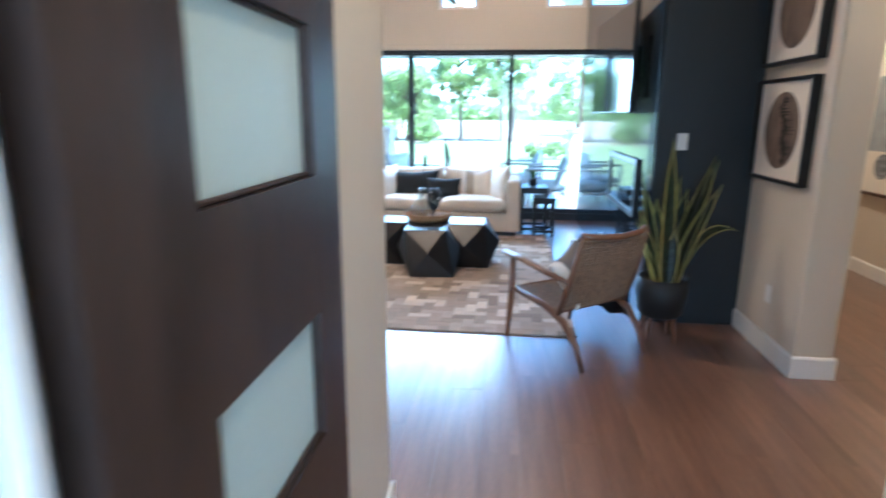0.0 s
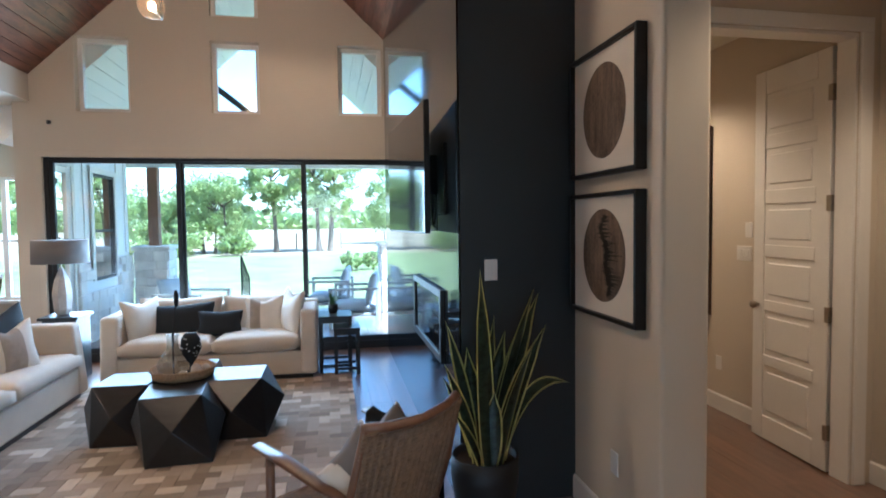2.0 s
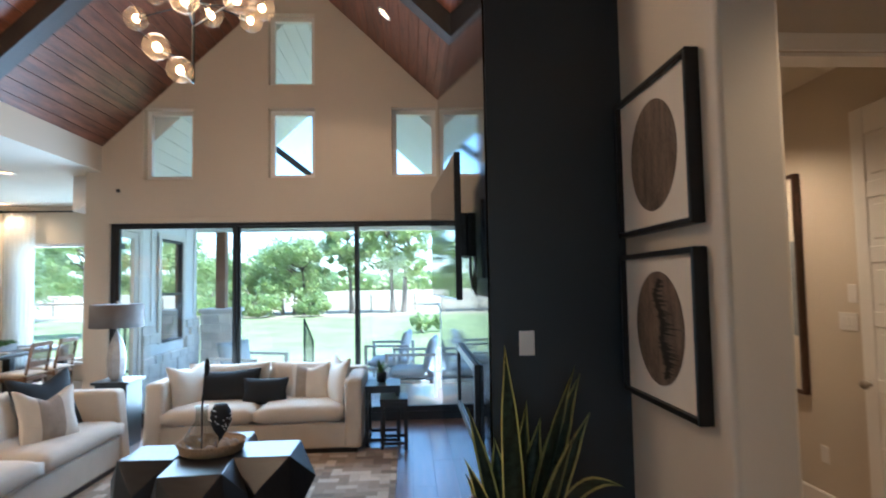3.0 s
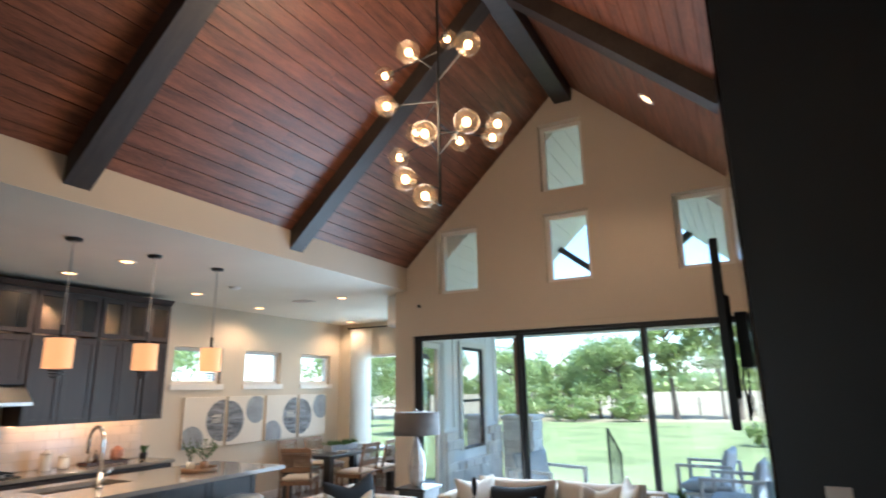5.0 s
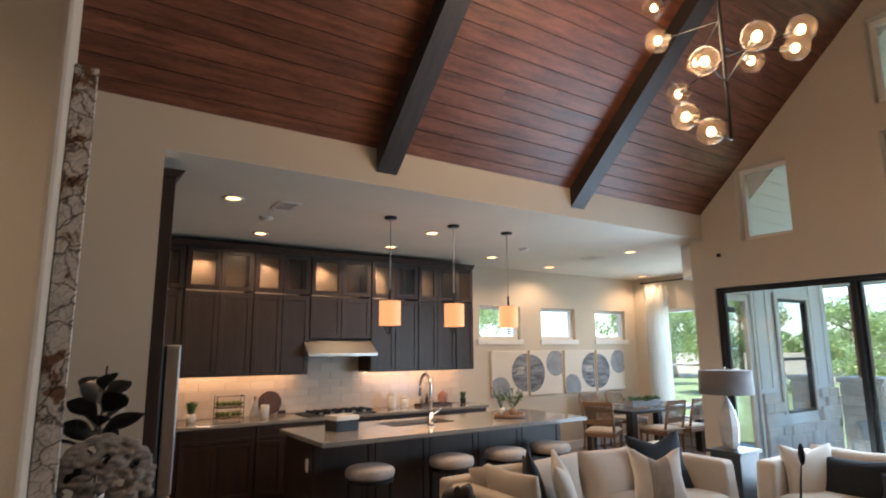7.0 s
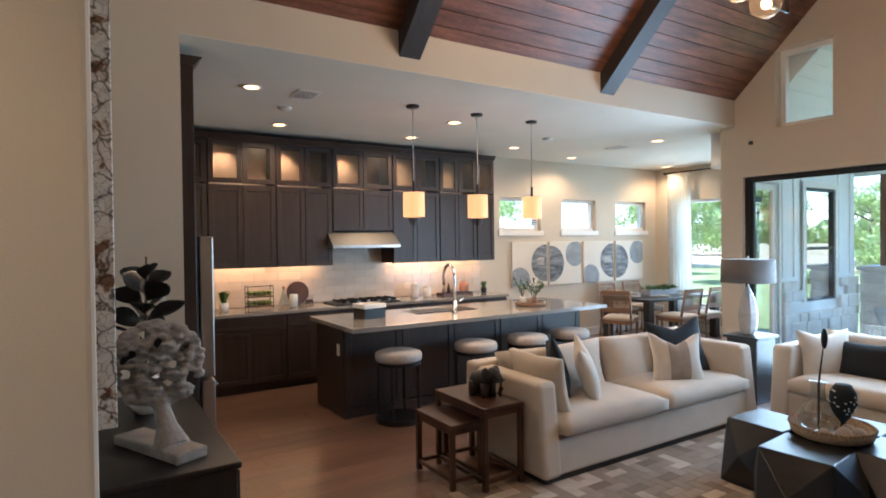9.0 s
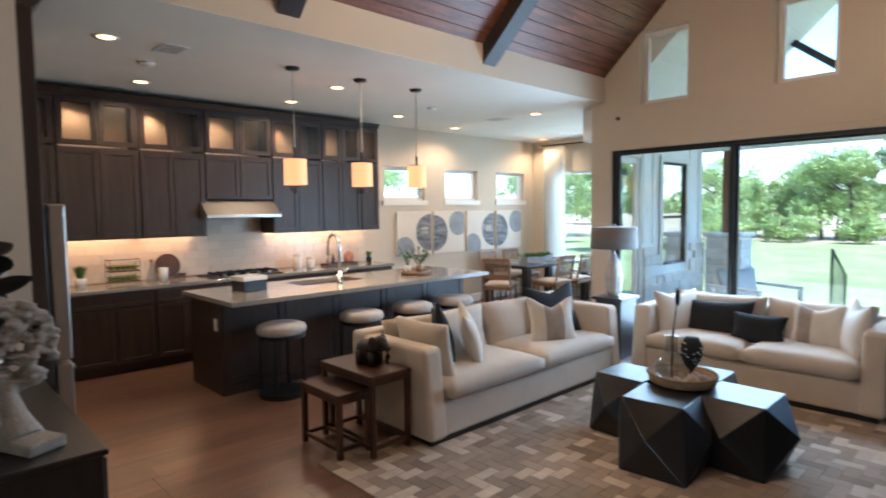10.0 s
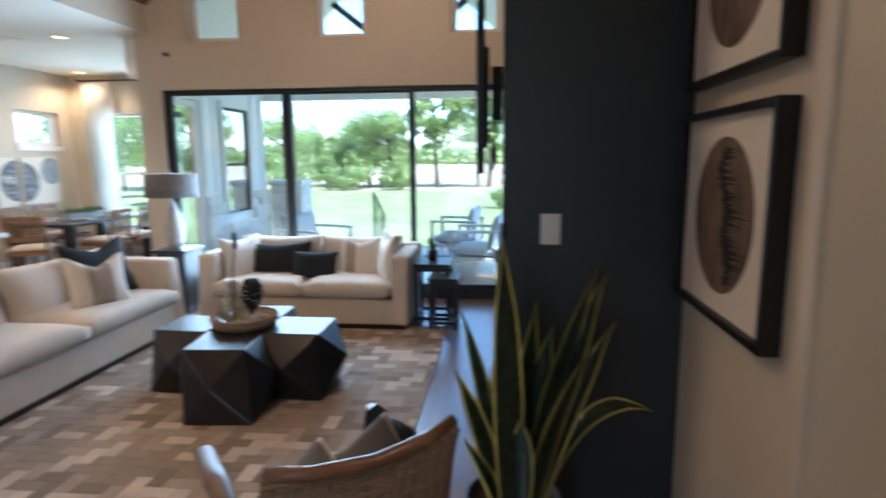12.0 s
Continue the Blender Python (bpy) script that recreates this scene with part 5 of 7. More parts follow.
def pillow(m, sx, sy, mat, label, group="", thick=0.15, band=None, notch=0.0, at=0.0, wide=0.42):
    """A stuffed pillow; notch: how far its upper edge is chopped in; band: a strip of another cloth, wide and at in shares of sx."""
    p = thing("throw_pillow", m, label, "pillow", group)

    def chop(bm, off=0.0):
        for v in bm.verts:
            u, w = v.co.x / (sx / 2), v.co.y / (sy / 2)
            if w > -0.2:
                v.co.y -= notch * max(0.0, 1 - abs(u) / 0.8) * ((w + 0.2) / 1.2) ** 1.6
                v.co.y += 0.25 * notch * (abs(u) ** 3) * max(0.0, w)
        return bm
    part("cover", chop(cushion(bmesh.new(), 0, 0, 0, sx, sy, thick, 0.75, 40 if band else 16)), mat, p, smooth=True)
    if band:
        bm = cushion(bmesh.new(), 0, 0, 0, sx, sy, thick, 0.75, 40)
        x0, x1 = (at - wide / 2) * sx, (at + wide / 2) * sx
        bmesh.ops.delete(bm, geom=[v for v in bm.verts if not x0 <= v.co.x <= x1], context="VERTS")
        for v in bm.verts:
            v.co.z += 0.004 if v.co.z > 0 else -0.004
            v.co.y *= 1.004
        part("band", chop(bm), band, p, "contrasting band", True)
    return p


S1 = pose(-0.14, 5.45, 0, 0, 0, 90)          # faces +x
sofa(S1, 2.62, "cream slipcovered sofa with loose cushions facing the coffee table", (0.28,))
S2 = pose(-0.09, 8.15, 0)
sofa(S2, 2.08, "cream slipcovered sofa in front of the glass doors", ())


def lean(base, x, y, z, tilt, turn=0, roll=0):
    """A pillow standing on a sofa seat: tilt back from upright, turned, rolled in its own plane."""
    return base @ pose(x, y, z) @ Matrix.Rotation(radians(turn), 4, "Z") @ Matrix.Rotation(radians(90 - tilt), 4, "X") @ Matrix.Rotation(radians(roll), 4, "Z")


pillow(lean(S1, 2.09, 0.46, 0.68, 18, -20, 3), 0.56, 0.52, M["navy"], "charcoal velvet pillow chopped at the top on the cream sofa", "dark pillows", 0.14, None, 0.065)
pillow(lean(S1, 1.80, 0.27, 0.645, 18, -26, -2), 0.47, 0.42, M["creamlite"], "ivory pillow with a taupe panel on the cream sofa", "", 0.14, M["taupe"], 0.08)
pillow(lean(S1, 0.78, 0.36, 0.655, 18, 46, 6), 0.46, 0.46, M["creamlite"], "ivory pillow standing slanted on the cream sofa", "ivory pillows", 0.15, None, 0.07)
pillow(lean(S1, 0.58, 0.48, 0.68, 14, 56, -14), 0.46, 0.46, M["navy"], "charcoal velvet pillow tucked behind an ivory one", "dark pillows", 0.13, None, 0.06)
pillow(lean(S2, 0.66, 0.50, 0.60, 22, 0, 3), 0.66, 0.36, M["navy"], "long charcoal lumbar pillow on the rear sofa", "dark pillows")
pillow(lean(S2, 1.06, 0.40, 0.56, 24, 4, -1), 0.46, 0.29, M["navy"], "short charcoal lumbar pillow on the rear sofa", "dark pillows")
pillow(lean(S2, 1.50, 0.54, 0.62, 20, -6, 3), 0.42, 0.40, M["creamlite"], "ivory pillow with taupe stripes on the rear sofa", "", 0.14, M["taupe"], 0.04, -0.2, 0.3)
pillow(lean(S2, 0.30, 0.42, 0.62, 14, 62, 0), 0.50, 0.46, M["creamlite"], "ivory knotted pillow on the rear sofa", "ivory pillows", 0.16, None, 0.04)
pillow(lean(S2, 1.80, 0.42, 0.65, 12, -66, 0), 0.50, 0.48, M["creamlite"], "ivory tufted pillow on the rear sofa", "ivory pillows", 0.16, None, 0.06)


# faceted coffee table: three blocks pushed together
ct = thing("coffee_table", pose(0, 0, 0.012), "black faceted coffee table of four joined blocks", "table")


def block(cx, cy, turn, top, girth, foot, push=(0.0, 0.0)):
    """A cut-gem block: a square top, a wider girdle turned by half a corner, and a foot pushed outwards."""
    bm = bmesh.new()
    for r, z, off, k in ((top, 0.42, 0, 0.0), (girth, 0.23, 45, 0.45), (foot, 0.0, 0, 1.0)):
        for j in range(4):
            t = radians(turn + off + 90 * j)
            bm.verts.new((cx + push[0] * k + r * math.cos(t), cy + push[1] * k + r * math.sin(t), z))
    bmesh.ops.convex_hull(bm, input=list(bm.verts))
    bmesh.ops.dissolve_limit(bm, angle_limit=radians(1), verts=list(bm.verts), edges=list(bm.edges))
    bmesh.ops.bevel(bm, geom=list(bm.edges), offset=0.004, segments=1, affect="EDGES")
    return bm


part("block", block(0.60, 6.89, 42, 0.275, 0.32, 0.26, (0.0, -0.12)), M["blacktable"], ct)
part("block", block(1.02, 6.52, 50, 0.285, 0.315, 0.30, (0.09, -0.17)), M["blacktable"], ct)
part("block", block(1.39, 6.90, 45, 0.30, 0.355, 0.31, (0.04, -0.13)), M["blacktable"], ct)
part("block", block(1.00, 7.26, 47, 0.235, 0.29, 0.22), M["blacktable"], ct)
ZC = 0.434
tr = thing("wicker_tray", pose(1.0, 6.86, ZC), "round woven wicker tray on the coffee table", "tray")
bm = lathe(bmesh.new(), [(0.20, 0.0), (0.225, 0.015), (0.235, 0.07), (0.222, 0.07), (0.21, 0.02), (0.05, 0.012)], 40)
part("tray_body", bm, M["wicker"], tr, smooth=True)
bm = bmesh.new()
for k in range(60):
    t = 2 * math.pi * k / 60
    ball(bm, (0.231 * math.cos(t), 0.231 * math.sin(t), 0.071), 0.013, 6, 4)
part("braided_rim", bm, M["wicker"], tr)
v = thing("glass_vase", pose(0.93, 6.84, ZC + 0.014) @ Matrix.Scale(1.25, 4), "clear round glass vase with long neck on the tray", "vase")
part("body", lathe(bmesh.new(), [(0.05, 0), (0.085, 0.03), (0.095, 0.08), (0.07, 0.13), (0.035, 0.17), (0.032, 0.24), (0.04, 0.26)], 24), M["vase"], v, smooth=True)
v = thing("feather_stem", pose(0.93, 6.85, ZC + 0.02), "dark tall dried seed head rising from the vase", "dried flower")
part("stem", sweep(bmesh.new(), [(0, 0, 0), (0.0, 0.0, 0.3), (0.03, 0.0, 0.56)], [0.006, 0.008, 0.003], 8), M["navy"], v)
part("head", ball(bmesh.new(), (0.035, 0, 0.60), 0.035, 12, 10, (0.55, 0.55, 1.9)), M["navy"], v, smooth=True)
v = thing("speckled_vase", pose(1.05, 6.90, ZC + 0.014), "dark egg-shaped vase with white speckles on the tray", "vase")
part("body", lathe(bmesh.new(), [(0.03, 0), (0.035, 0.012), (0.016, 0.04), (0.014, 0.08), (0.05, 0.13), (0.078, 0.20), (0.072, 0.27), (0.045, 0.32)], 24), M["navy"], v, smooth=True)
bm = bmesh.new()
rng = random.Random(8)
for k in range(70):
    t, z = rng.uniform(0, 6.28), rng.uniform(0.14, 0.29)
    r = 0.05 + 0.028 * math.sin((z - 0.13) / 0.14 * 2.2)
    ball(bm, (r * math.cos(t), r * math.sin(t), z), 0.006, 6, 4)
tagged(part("speckling", bm, M["ceramic"], v, "white speckles"), kind="stuff")
for dx, dy, r in ((0.10, -0.05, 0.045), (0.15, 0.02, 0.042), (0.07, 0.07, 0.04), (0.02, -0.12, 0.038)):
    tagged(part("decorative_ball", ball(bmesh.new(), (1.02 + dx, 6.80 + dy, ZC + 0.016 + r), r, 16, 12), M["taupe"], None, "", True), "woven taupe ball on the wicker tray", "ornament", "tray balls")


def nest_table(m, w, d, h, mat, label, group):
    """A small table: top, four legs, low stretchers. Local origin at the middle of its footprint."""
    t = thing("side_table", m, label, "side table", group)
    bpart("top", t, mat, -w / 2, w / 2, -d / 2, d / 2, h - 0.03, h, 0.004)
    for x in (-1, 1):
        for y in (-1, 1):
            cx, cy = x * (w / 2 - 0.022), y * (d / 2 - 0.022)
            bpart("leg", t, mat, cx - 0.018, cx + 0.018, cy - 0.018, cy + 0.018, 0, h - 0.03, 0.003)
    for y in (-1, 1):
        bpart("stretcher", t, mat, -w / 2 + 0.04, w / 2 - 0.04, y * (d / 2 - 0.022) - 0.012, y * (d / 2 - 0.022) + 0.012, 0.05, 0.08, 0.003)
        bpart("apron", t, mat, -w / 2 + 0.04, w / 2 - 0.04, y * (d / 2 - 0.022) - 0.010, y * (d / 2 - 0.022) + 0.010, h - 0.075, h - 0.03, 0.003)
    for x in (-1, 1):
        bpart("stretcher", t, mat, x * (w / 2 - 0.022) - 0.012, x * (w / 2 - 0.022) + 0.012, -d / 2 + 0.04, d / 2 - 0.04, 0.05, 0.08, 0.003)
        bpart("apron", t, mat, x * (w / 2 - 0.022) - 0.010, x * (w / 2 - 0.022) + 0.010, -d / 2 + 0.04, d / 2 - 0.04, h - 0.075, h - 0.03, 0.003)
    return t


nest_table(pose(-0.64, 5.25, 0.012), 0.64, 0.35, 0.57, M["walnut"], "tall dark walnut nesting table beside the sofa arm", "walnut nesting tables")
nest_table(pose(-0.71, 5.04, 0.012), 0.50, 0.28, 0.45, M["walnut"], "low dark walnut nesting table pulled out", "walnut nesting tables")
nest_table(pose(2.18, 8.62, 0.0), 0.36, 0.44, 0.61, M["blacktable"], "tall black nesting table by the rear sofa", "black nesting tables")
nest_table(pose(2.30, 8.42, 0.0), 0.28, 0.34, 0.50, M["blacktable"], "low black nesting table pulled out", "black nesting tables")
potted("potted_aloe", pose(2.16, 8.66, 0.611), 0.055, 0.10, 22, 0.16, M["green"], M["pot"], "small aloe in a dark pot on the black table", 0.012, 0.9, 12)

# elephant figurine: one mesh
bm = bmesh.new()
ball(bm, (0, 0, 0.12), 0.075, 18, 12, (1.35, 0.85, 0.9))
ball(bm, (0.11, 0, 0.165), 0.055, 16, 12, (1, 0.9, 1.05))
sweep(bm, [(0.14, 0, 0.17), (0.175, 0, 0.13), (0.18, 0, 0.08), (0.165, 0, 0.04), (0.18, 0, 0.025)], [0.03, 0.024, 0.019, 0.014, 0.012], 10)
for s in (-1, 1):
    ball(bm, (0.085, s * 0.055, 0.165), 0.05, 14, 10, (0.85, 0.22, 1.1))
    for x in (-0.06, 0.06):
        cyl(bm, (x, s * 0.038, 0.0), (x, s * 0.038, 0.10), 0.028, 0.034, 12)
    sweep(bm, [(0.13, s * 0.025, 0.14), (0.165, s * 0.035, 0.125), (0.185, s * 0.035, 0.14)], [0.01, 0.008, 0.003], 6)
sweep(bm, [(-0.10, 0, 0.14), (-0.12, 0, 0.10), (-0.115, 0, 0.06)], [0.009, 0.007, 0.005], 6)
e = part("elephant_figurine", bm, M["beam"], None, "", True)
e.matrix_world = pose(-0.62, 5.28, 0.582, 0, 0, 12)
tagged(e, "dark carved wooden elephant on the walnut table", "figurine")

# lamp table and lamp between the sofas
lt = thing("lamp_table", pose(-0.61, 8.78, 0), "narrow black block table between the sofas", "side table")
bpart("table_body", lt, M["blacktable"], -0.16, 0.16, -0.18, 0.18, 0.0, 0.66, 0.008)
bpart("tabletop", lt, M["blacktable"], -0.19, 0.19, -0.21, 0.21, 0.66, 0.69, 0.005)
lp = thing("table_lamp", pose(-0.65, 8.80, 0.691), "grey drum lamp on a faceted glazed ceramic base", "table lamp")
part("base", lathe(bmesh.new(), [(0.06, 0.0), (0.085, 0.05), (0.10, 0.22), (0.075, 0.36), (0.028, 0.47), (0.016, 0.50)], 8), M["lampbody"], lp)
part("neck", cyl(bmesh.new(), (0, 0, 0.50), (0, 0, 0.60), 0.008, n=8), M["brassnickel"], lp)
bm = lathe(bmesh.new(), [(0.258, 0.545), (0.265, 0.545), (0.258, 0.79), (0.251, 0.79)], 36)
part("shade", bm, M["shade"], lp, "grey fabric drum shade", True)
part("finial", ball(bmesh.new(), (0, 0, 0.81), 0.014, 10, 8), M["brassnickel"], lp)

# ---- lounge chair ----
CH = pose(2.305, 4.675, 0.0, 0, 0, 38)
lc = thing("lounge_chair", CH, "mid-century wooden lounge chair with woven cord seat and back", "armchair")
for s in (-1, 1):
    x = s * 0.30
    part("front_leg", sweep(bmesh.new(), [(x, 0.36, 0.0), (x, 0.33, 0.28), (x * 1.05, 0.30, 0.59)], [0.013, 0.022, 0.02], 10), M["chairwood"], lc, smooth=True)
    part("rear_leg", sweep(bmesh.new(), [(x * 0.93, -0.36, 0.0), (x * 0.95, -0.30, 0.14), (x * 0.97, -0.19, 0.27), (x, -0.02, 0.335), (x, 0.31, 0.37)], [0.013, 0.02, 0.025, 0.024, 0.018], 10), M["chairwood"], lc, smooth=True)
    part("armrest", sweep(bmesh.new(), [(x * 1.08, 0.385, 0.615), (x * 1.08, 0.16, 0.60), (x * 1.05, -0.06, 0.56), (x * 0.98, -0.23, 0.53)], [0.034, 0.040, 0.034, 0.02], 10, 0.42), M["chairwood"], lc, smooth=True)
    part("back_post", sweep(bmesh.new(), [(x * 0.98, -0.14, 0.31), (x * 0.98, -0.22, 0.53), (x * 0.93, -0.30, 0.83)], [0.018, 0.017, 0.015], 8), M["chairwood"], lc, smooth=True)
arc = [(-0.285, -0.285, 0.835), (-0.17, -0.325, 0.822), (0, -0.345, 0.815), (0.17, -0.325, 0.822), (0.285, -0.285, 0.835)]
part("top_rail", sweep(bmesh.new(), arc, 0.021, 10), M["chairwood"], lc, smooth=True)
for y, z in ((0.31, 0.365), (-0.13, 0.325)):
    part("cross_rail", sweep(bmesh.new(), [(-0.30, y, z), (0.30, y, z)], 0.016, 8), M["chairwood"], lc, smooth=True)
for k in range(26):
    u = k / 25
    z, y, o = 0.345 + 0.465 * u, -0.155 - 0.15 * u, 0.004 * (k % 2)
    part("back_cord", sweep(bmesh.new(), [(-0.295, y, z), (-0.15, y - 0.018 + o, z), (0, y - 0.026 - o, z), (0.15, y - 0.018 + o, z), (0.295, y, z)], 0.0084, 6), M["cord"], lc)
    y, z = -0.12 + 0.42 * u, 0.335 + 0.04 * u
    part("seat_cord", sweep(bmesh.new(), [(-0.295, y, z), (-0.1, y, z - 0.012 + o), (0.1, y, z - 0.012 - o), (0.295, y, z)], 0.0084, 6), M["cord"], lc)
for k in range(15):
    x = -0.266 + 0.038 * k
    part("back_strand", sweep(bmesh.new(), [(x, -0.165 - 0.022 * (1 - (x / 0.29) ** 2), 0.35), (x, -0.24 - 0.022 * (1 - (x / 0.29) ** 2), 0.58), (x, -0.31 - 0.022 * (1 - (x / 0.29) ** 2), 0.81)], 0.0095, 6, 0.5), M["cord"], lc)


def on_chair(x, y, z, tilt, turn, roll):
    return CH @ pose(x, y, z) @ Matrix.Rotation(radians(turn), 4, "Z") @ Matrix.Rotation(radians(90 - tilt), 4, "X") @ Matrix.Rotation(radians(roll), 4, "Z")


pillow(on_chair(-0.10, -0.08, 0.53, 24, 6, 24), 0.34, 0.34, M["creamlite"], "dark pillow with a cream edge standing in the lounge chair", "chair pillows", 0.12, M["shade"], 0.0, 0.08, 0.74)
pillow(on_chair(0.12, -0.05, 0.55, 24, -6, 24), 0.34, 0.34, M["creamlite"], "dark pillow with a cream edge standing in the lounge chair", "chair pillows", 0.11, M["shade"], 0.0, 0.08, 0.74)
th = thing("throw_blanket", CH, "black knitted throw folded over the chair arm", "blanket")
bm = bmesh.new()
rows = []
for i, (dx, z) in enumerate(((0.115, 0.14), (0.10, 0.32), (0.085, 0.50), (0.065, 0.605), (0.02, 0.645), (-0.03, 0.62), (-0.045, 0.53), (-0.05, 0.42))):
    rows.append([bm.verts.new((0.30 + dx * (1 + 0.10 * math.sin(j * 0.55 + i * 0.4)), -0.10 + 0.42 * j / 24, z + 0.012 * math.sin(j * 0.45 + i * 0.6))) for j in range(25)])
for a, b in zip(rows, rows[1:]):
    for j in range(24):
        bm.faces.new((a[j], a[j + 1], b[j + 1], b[j]))
bmesh.ops.solidify(bm, geom=list(bm.faces), thickness=0.014)
part("fabric", bm, M["navy"], th, smooth=True)

# ---- snake plant ----
sp = thing("snake_plant", pose(2.90, 4.86, 0), "tall yellow-edged snake plant in a black footed pot", "plant")
part("pot", lathe(bmesh.new(), [(0.11, 0.17), (0.15, 0.20), (0.172, 0.34), (0.172, 0.45), (0.158, 0.45), (0.155, 0.41)], 28), M["pot"], sp, smooth=True)
part("soil", lathe(bmesh.new(), [(0.155, 0.405), (0.155, 0.415)], 24), M["soil"], sp)
for k in range(4):
    t = math.pi / 4 + k * math.pi / 2
    part("pot_leg", sweep(bmesh.new(), [(0.13 * math.cos(t), 0.13 * math.sin(t), 0.0), (0.10 * math.cos(t), 0.10 * math.sin(t), 0.22)], [0.010, 0.016], 8), M["chairwood"], sp, "wooden leg", True)
LEAVES = [(-0.05, -0.13, 1.40, 0.032), (0.27, 0.0, 1.29, 0.027), (0.30, 0.03, 1.25, 0.030), (0.32, -0.03, 1.10, 0.026), (0.46, 0.0, 0.74, 0.022),
          (0.24, -0.09, 1.04, 0.024), (-0.19, 0.02, 1.13, 0.018), (-0.21, -0.03, 0.93, 0.022), (0.07, 0.05, 1.14, 0.030),
          (0.02, -0.12, 0.80, 0.030), (-0.20, 0.06, 0.84, 0.020), (0.13, 0.06, 1.06, 0.028), (-0.18, -0.08, 0.71, 0.016), (-0.07, 0.08, 0.98, 0.028)]
for k, (dx, dy, tip, wd) in enumerate(LEAVES):
    rng = random.Random(40 + k)
    flat = abs(dx) / max(0.2, tip - 0.42)
    side = Vector((0.9, 0.42 * rng.choice((-1, 1)), -0.15 * dx)).normalized()
    if tip < 0.76 and dx > 0.3:
        side = Vector((0.0, 0.55, 0.83))
    c0, c1 = Vector((dx * 0.24, dy * 0.9, 0.41)), Vector((dx, dy, tip))
    n = 12
    rows = []
    for j in range(n + 1):
        u = j / n
        p = c0.lerp(c1, u)
        p.x = c0.x + (c1.x - c0.x) * (u ** 1.5)
        if tip < 0.76 and dx > 0.3:
            p.z = c0.z + (tip + 0.06 - c0.z) * math.sin(u * 1.9) / math.sin(1.57)
        w = 1.65 * wd * (0.55 + 0.55 * math.sin(math.pi * min(1, u * 1.05) ** 0.8)) * (1 if u < 0.72 else max(0.02, 1 - ((u - 0.72) / 0.28) ** 1.4))
        tw = side * math.cos(0.5 * u * rng.uniform(0.7, 1)) + Vector((0, 1, 0)) * 0.35 * math.sin(0.9 * u)
        rows.append((p, tw.normalized(), w))
    for what in ("blade", "edge"):
        bm = bmesh.new()
        prev = None
        for p, s, w in rows:
            e = min(0.0095, w * 0.5)
            cup = Vector((0, 0.25 * w, 0))
            if what == "blade":
                cols = [[p - s * (w - e) + cup, p, p + s * (w - e) + cup]]
            else:
                cols = [[p - s * w + cup, p - s * (w - e) + cup], [p + s * (w - e) + cup, p + s * w + cup]]
            cur = [[bm.verts.new(q) for q in col] for col in cols]
            if prev:
                for a, b in zip(prev, cur):
                    for j in range(len(a) - 1):
                        bm.faces.new((a[j], a[j + 1], b[j + 1], b[j]))
            prev = cur
        bmesh.ops.solidify(bm, geom=list(bm.faces), thickness=0.003)
        if what == "blade":
            leaf_ob = part("leaf", bm, M["leaf"], sp, smooth=True)
        else:
            part("leaf_edge", bm, M["leafedge"], leaf_ob, "pale yellow edge", True)

# ---- framed prints on the wall end ----


def framed_disc(m, w, h, label, strokes):
    """A print seen from -x: dark box frame, paper, a brushed disc. Local y along the wall, z up, x towards the wall."""
    a = thing("framed_print", m, label, "picture", "two framed prints")
    bm = bmesh.new()
    f = 0.022
    for q in ((-w / 2, -w / 2 + f, 0, h), (w / 2 - f, w / 2, 0, h), (-w / 2 + f, w / 2 - f, h - f, h), (-w / 2 + f, w / 2 - f, 0, f)):
        box(bm, -0.055, 0, *q, 0.003)
    part("frame", bm, M["blackmetal"], a, "black box frame")
    part("paper", box(bmesh.new(), -0.030, -0.002, -w / 2 + f, w / 2 - f, f, h - f), M["paper"], a, "cream mount paper")
    poly = [(0.225 * math.cos(2 * math.pi * k / 56), h / 2 + 0.235 * math.sin(2 * math.pi * k / 56)) for k in range(56)]
    part("disc", prism(bmesh.new(), poly, "x", -0.033, -0.0295), M["artdisc"], a, "sepia brushed disc")
    if strokes:
        rng = random.Random(2)
        bm = bmesh.new()
        spine = lambda z: -0.03 + 0.03 * math.sin(14 * (z - h / 2)) + 0.02 * math.sin(31 * z)
        for k in range(64):
            z = h / 2 - 0.20 + 0.40 * k / 63
            half = math.sqrt(max(0.0, 0.22 ** 2 - (z - h / 2) ** 2))
            reach = rng.uniform(0.35, 1.0) * (half - 0.02) * (1.0 if k % 3 else 0.45)
            c, e = spine(z), rng.uniform(-0.006, 0.006)
            lo, hi = max(-half, c - reach * rng.uniform(0.7, 1.0)), min(half, c + rng.uniform(0.01, 0.05))
            prism(bm, [(lo, z + e), (c, z - 0.005), (hi, z), (c, z + 0.005)], "x", -0.0345, -0.0325)
        tagged(part("brushwork", bm, M["artink"], a, "black ink strokes"), kind="stuff")
    return a


framed_disc(pose(XA - 0.001, 4.79, 1.845), 0.72, 0.645, "framed print of a brown brushed disc on cream", False)
framed_disc(pose(XA - 0.001, 4.79, 1.125), 0.72, 0.635, "framed print of a disc with black brush strokes", True)


def plate(m, w, h, label, n=0):
    p = thing("switch_plate", m, label, "switch", "wall plates")
    bpart("plate", p, M["plastic"], -w / 2, w / 2, -0.006, 0, -h / 2, h / 2, 0.002)
    for k in range(n):
        x = (k - (n - 1) / 2) * 0.046
        bpart("rocker", p, M["plastic"], x - 0.016, x + 0.016, -0.010, -0.005, -0.032, 0.032, 0.002)
    return p


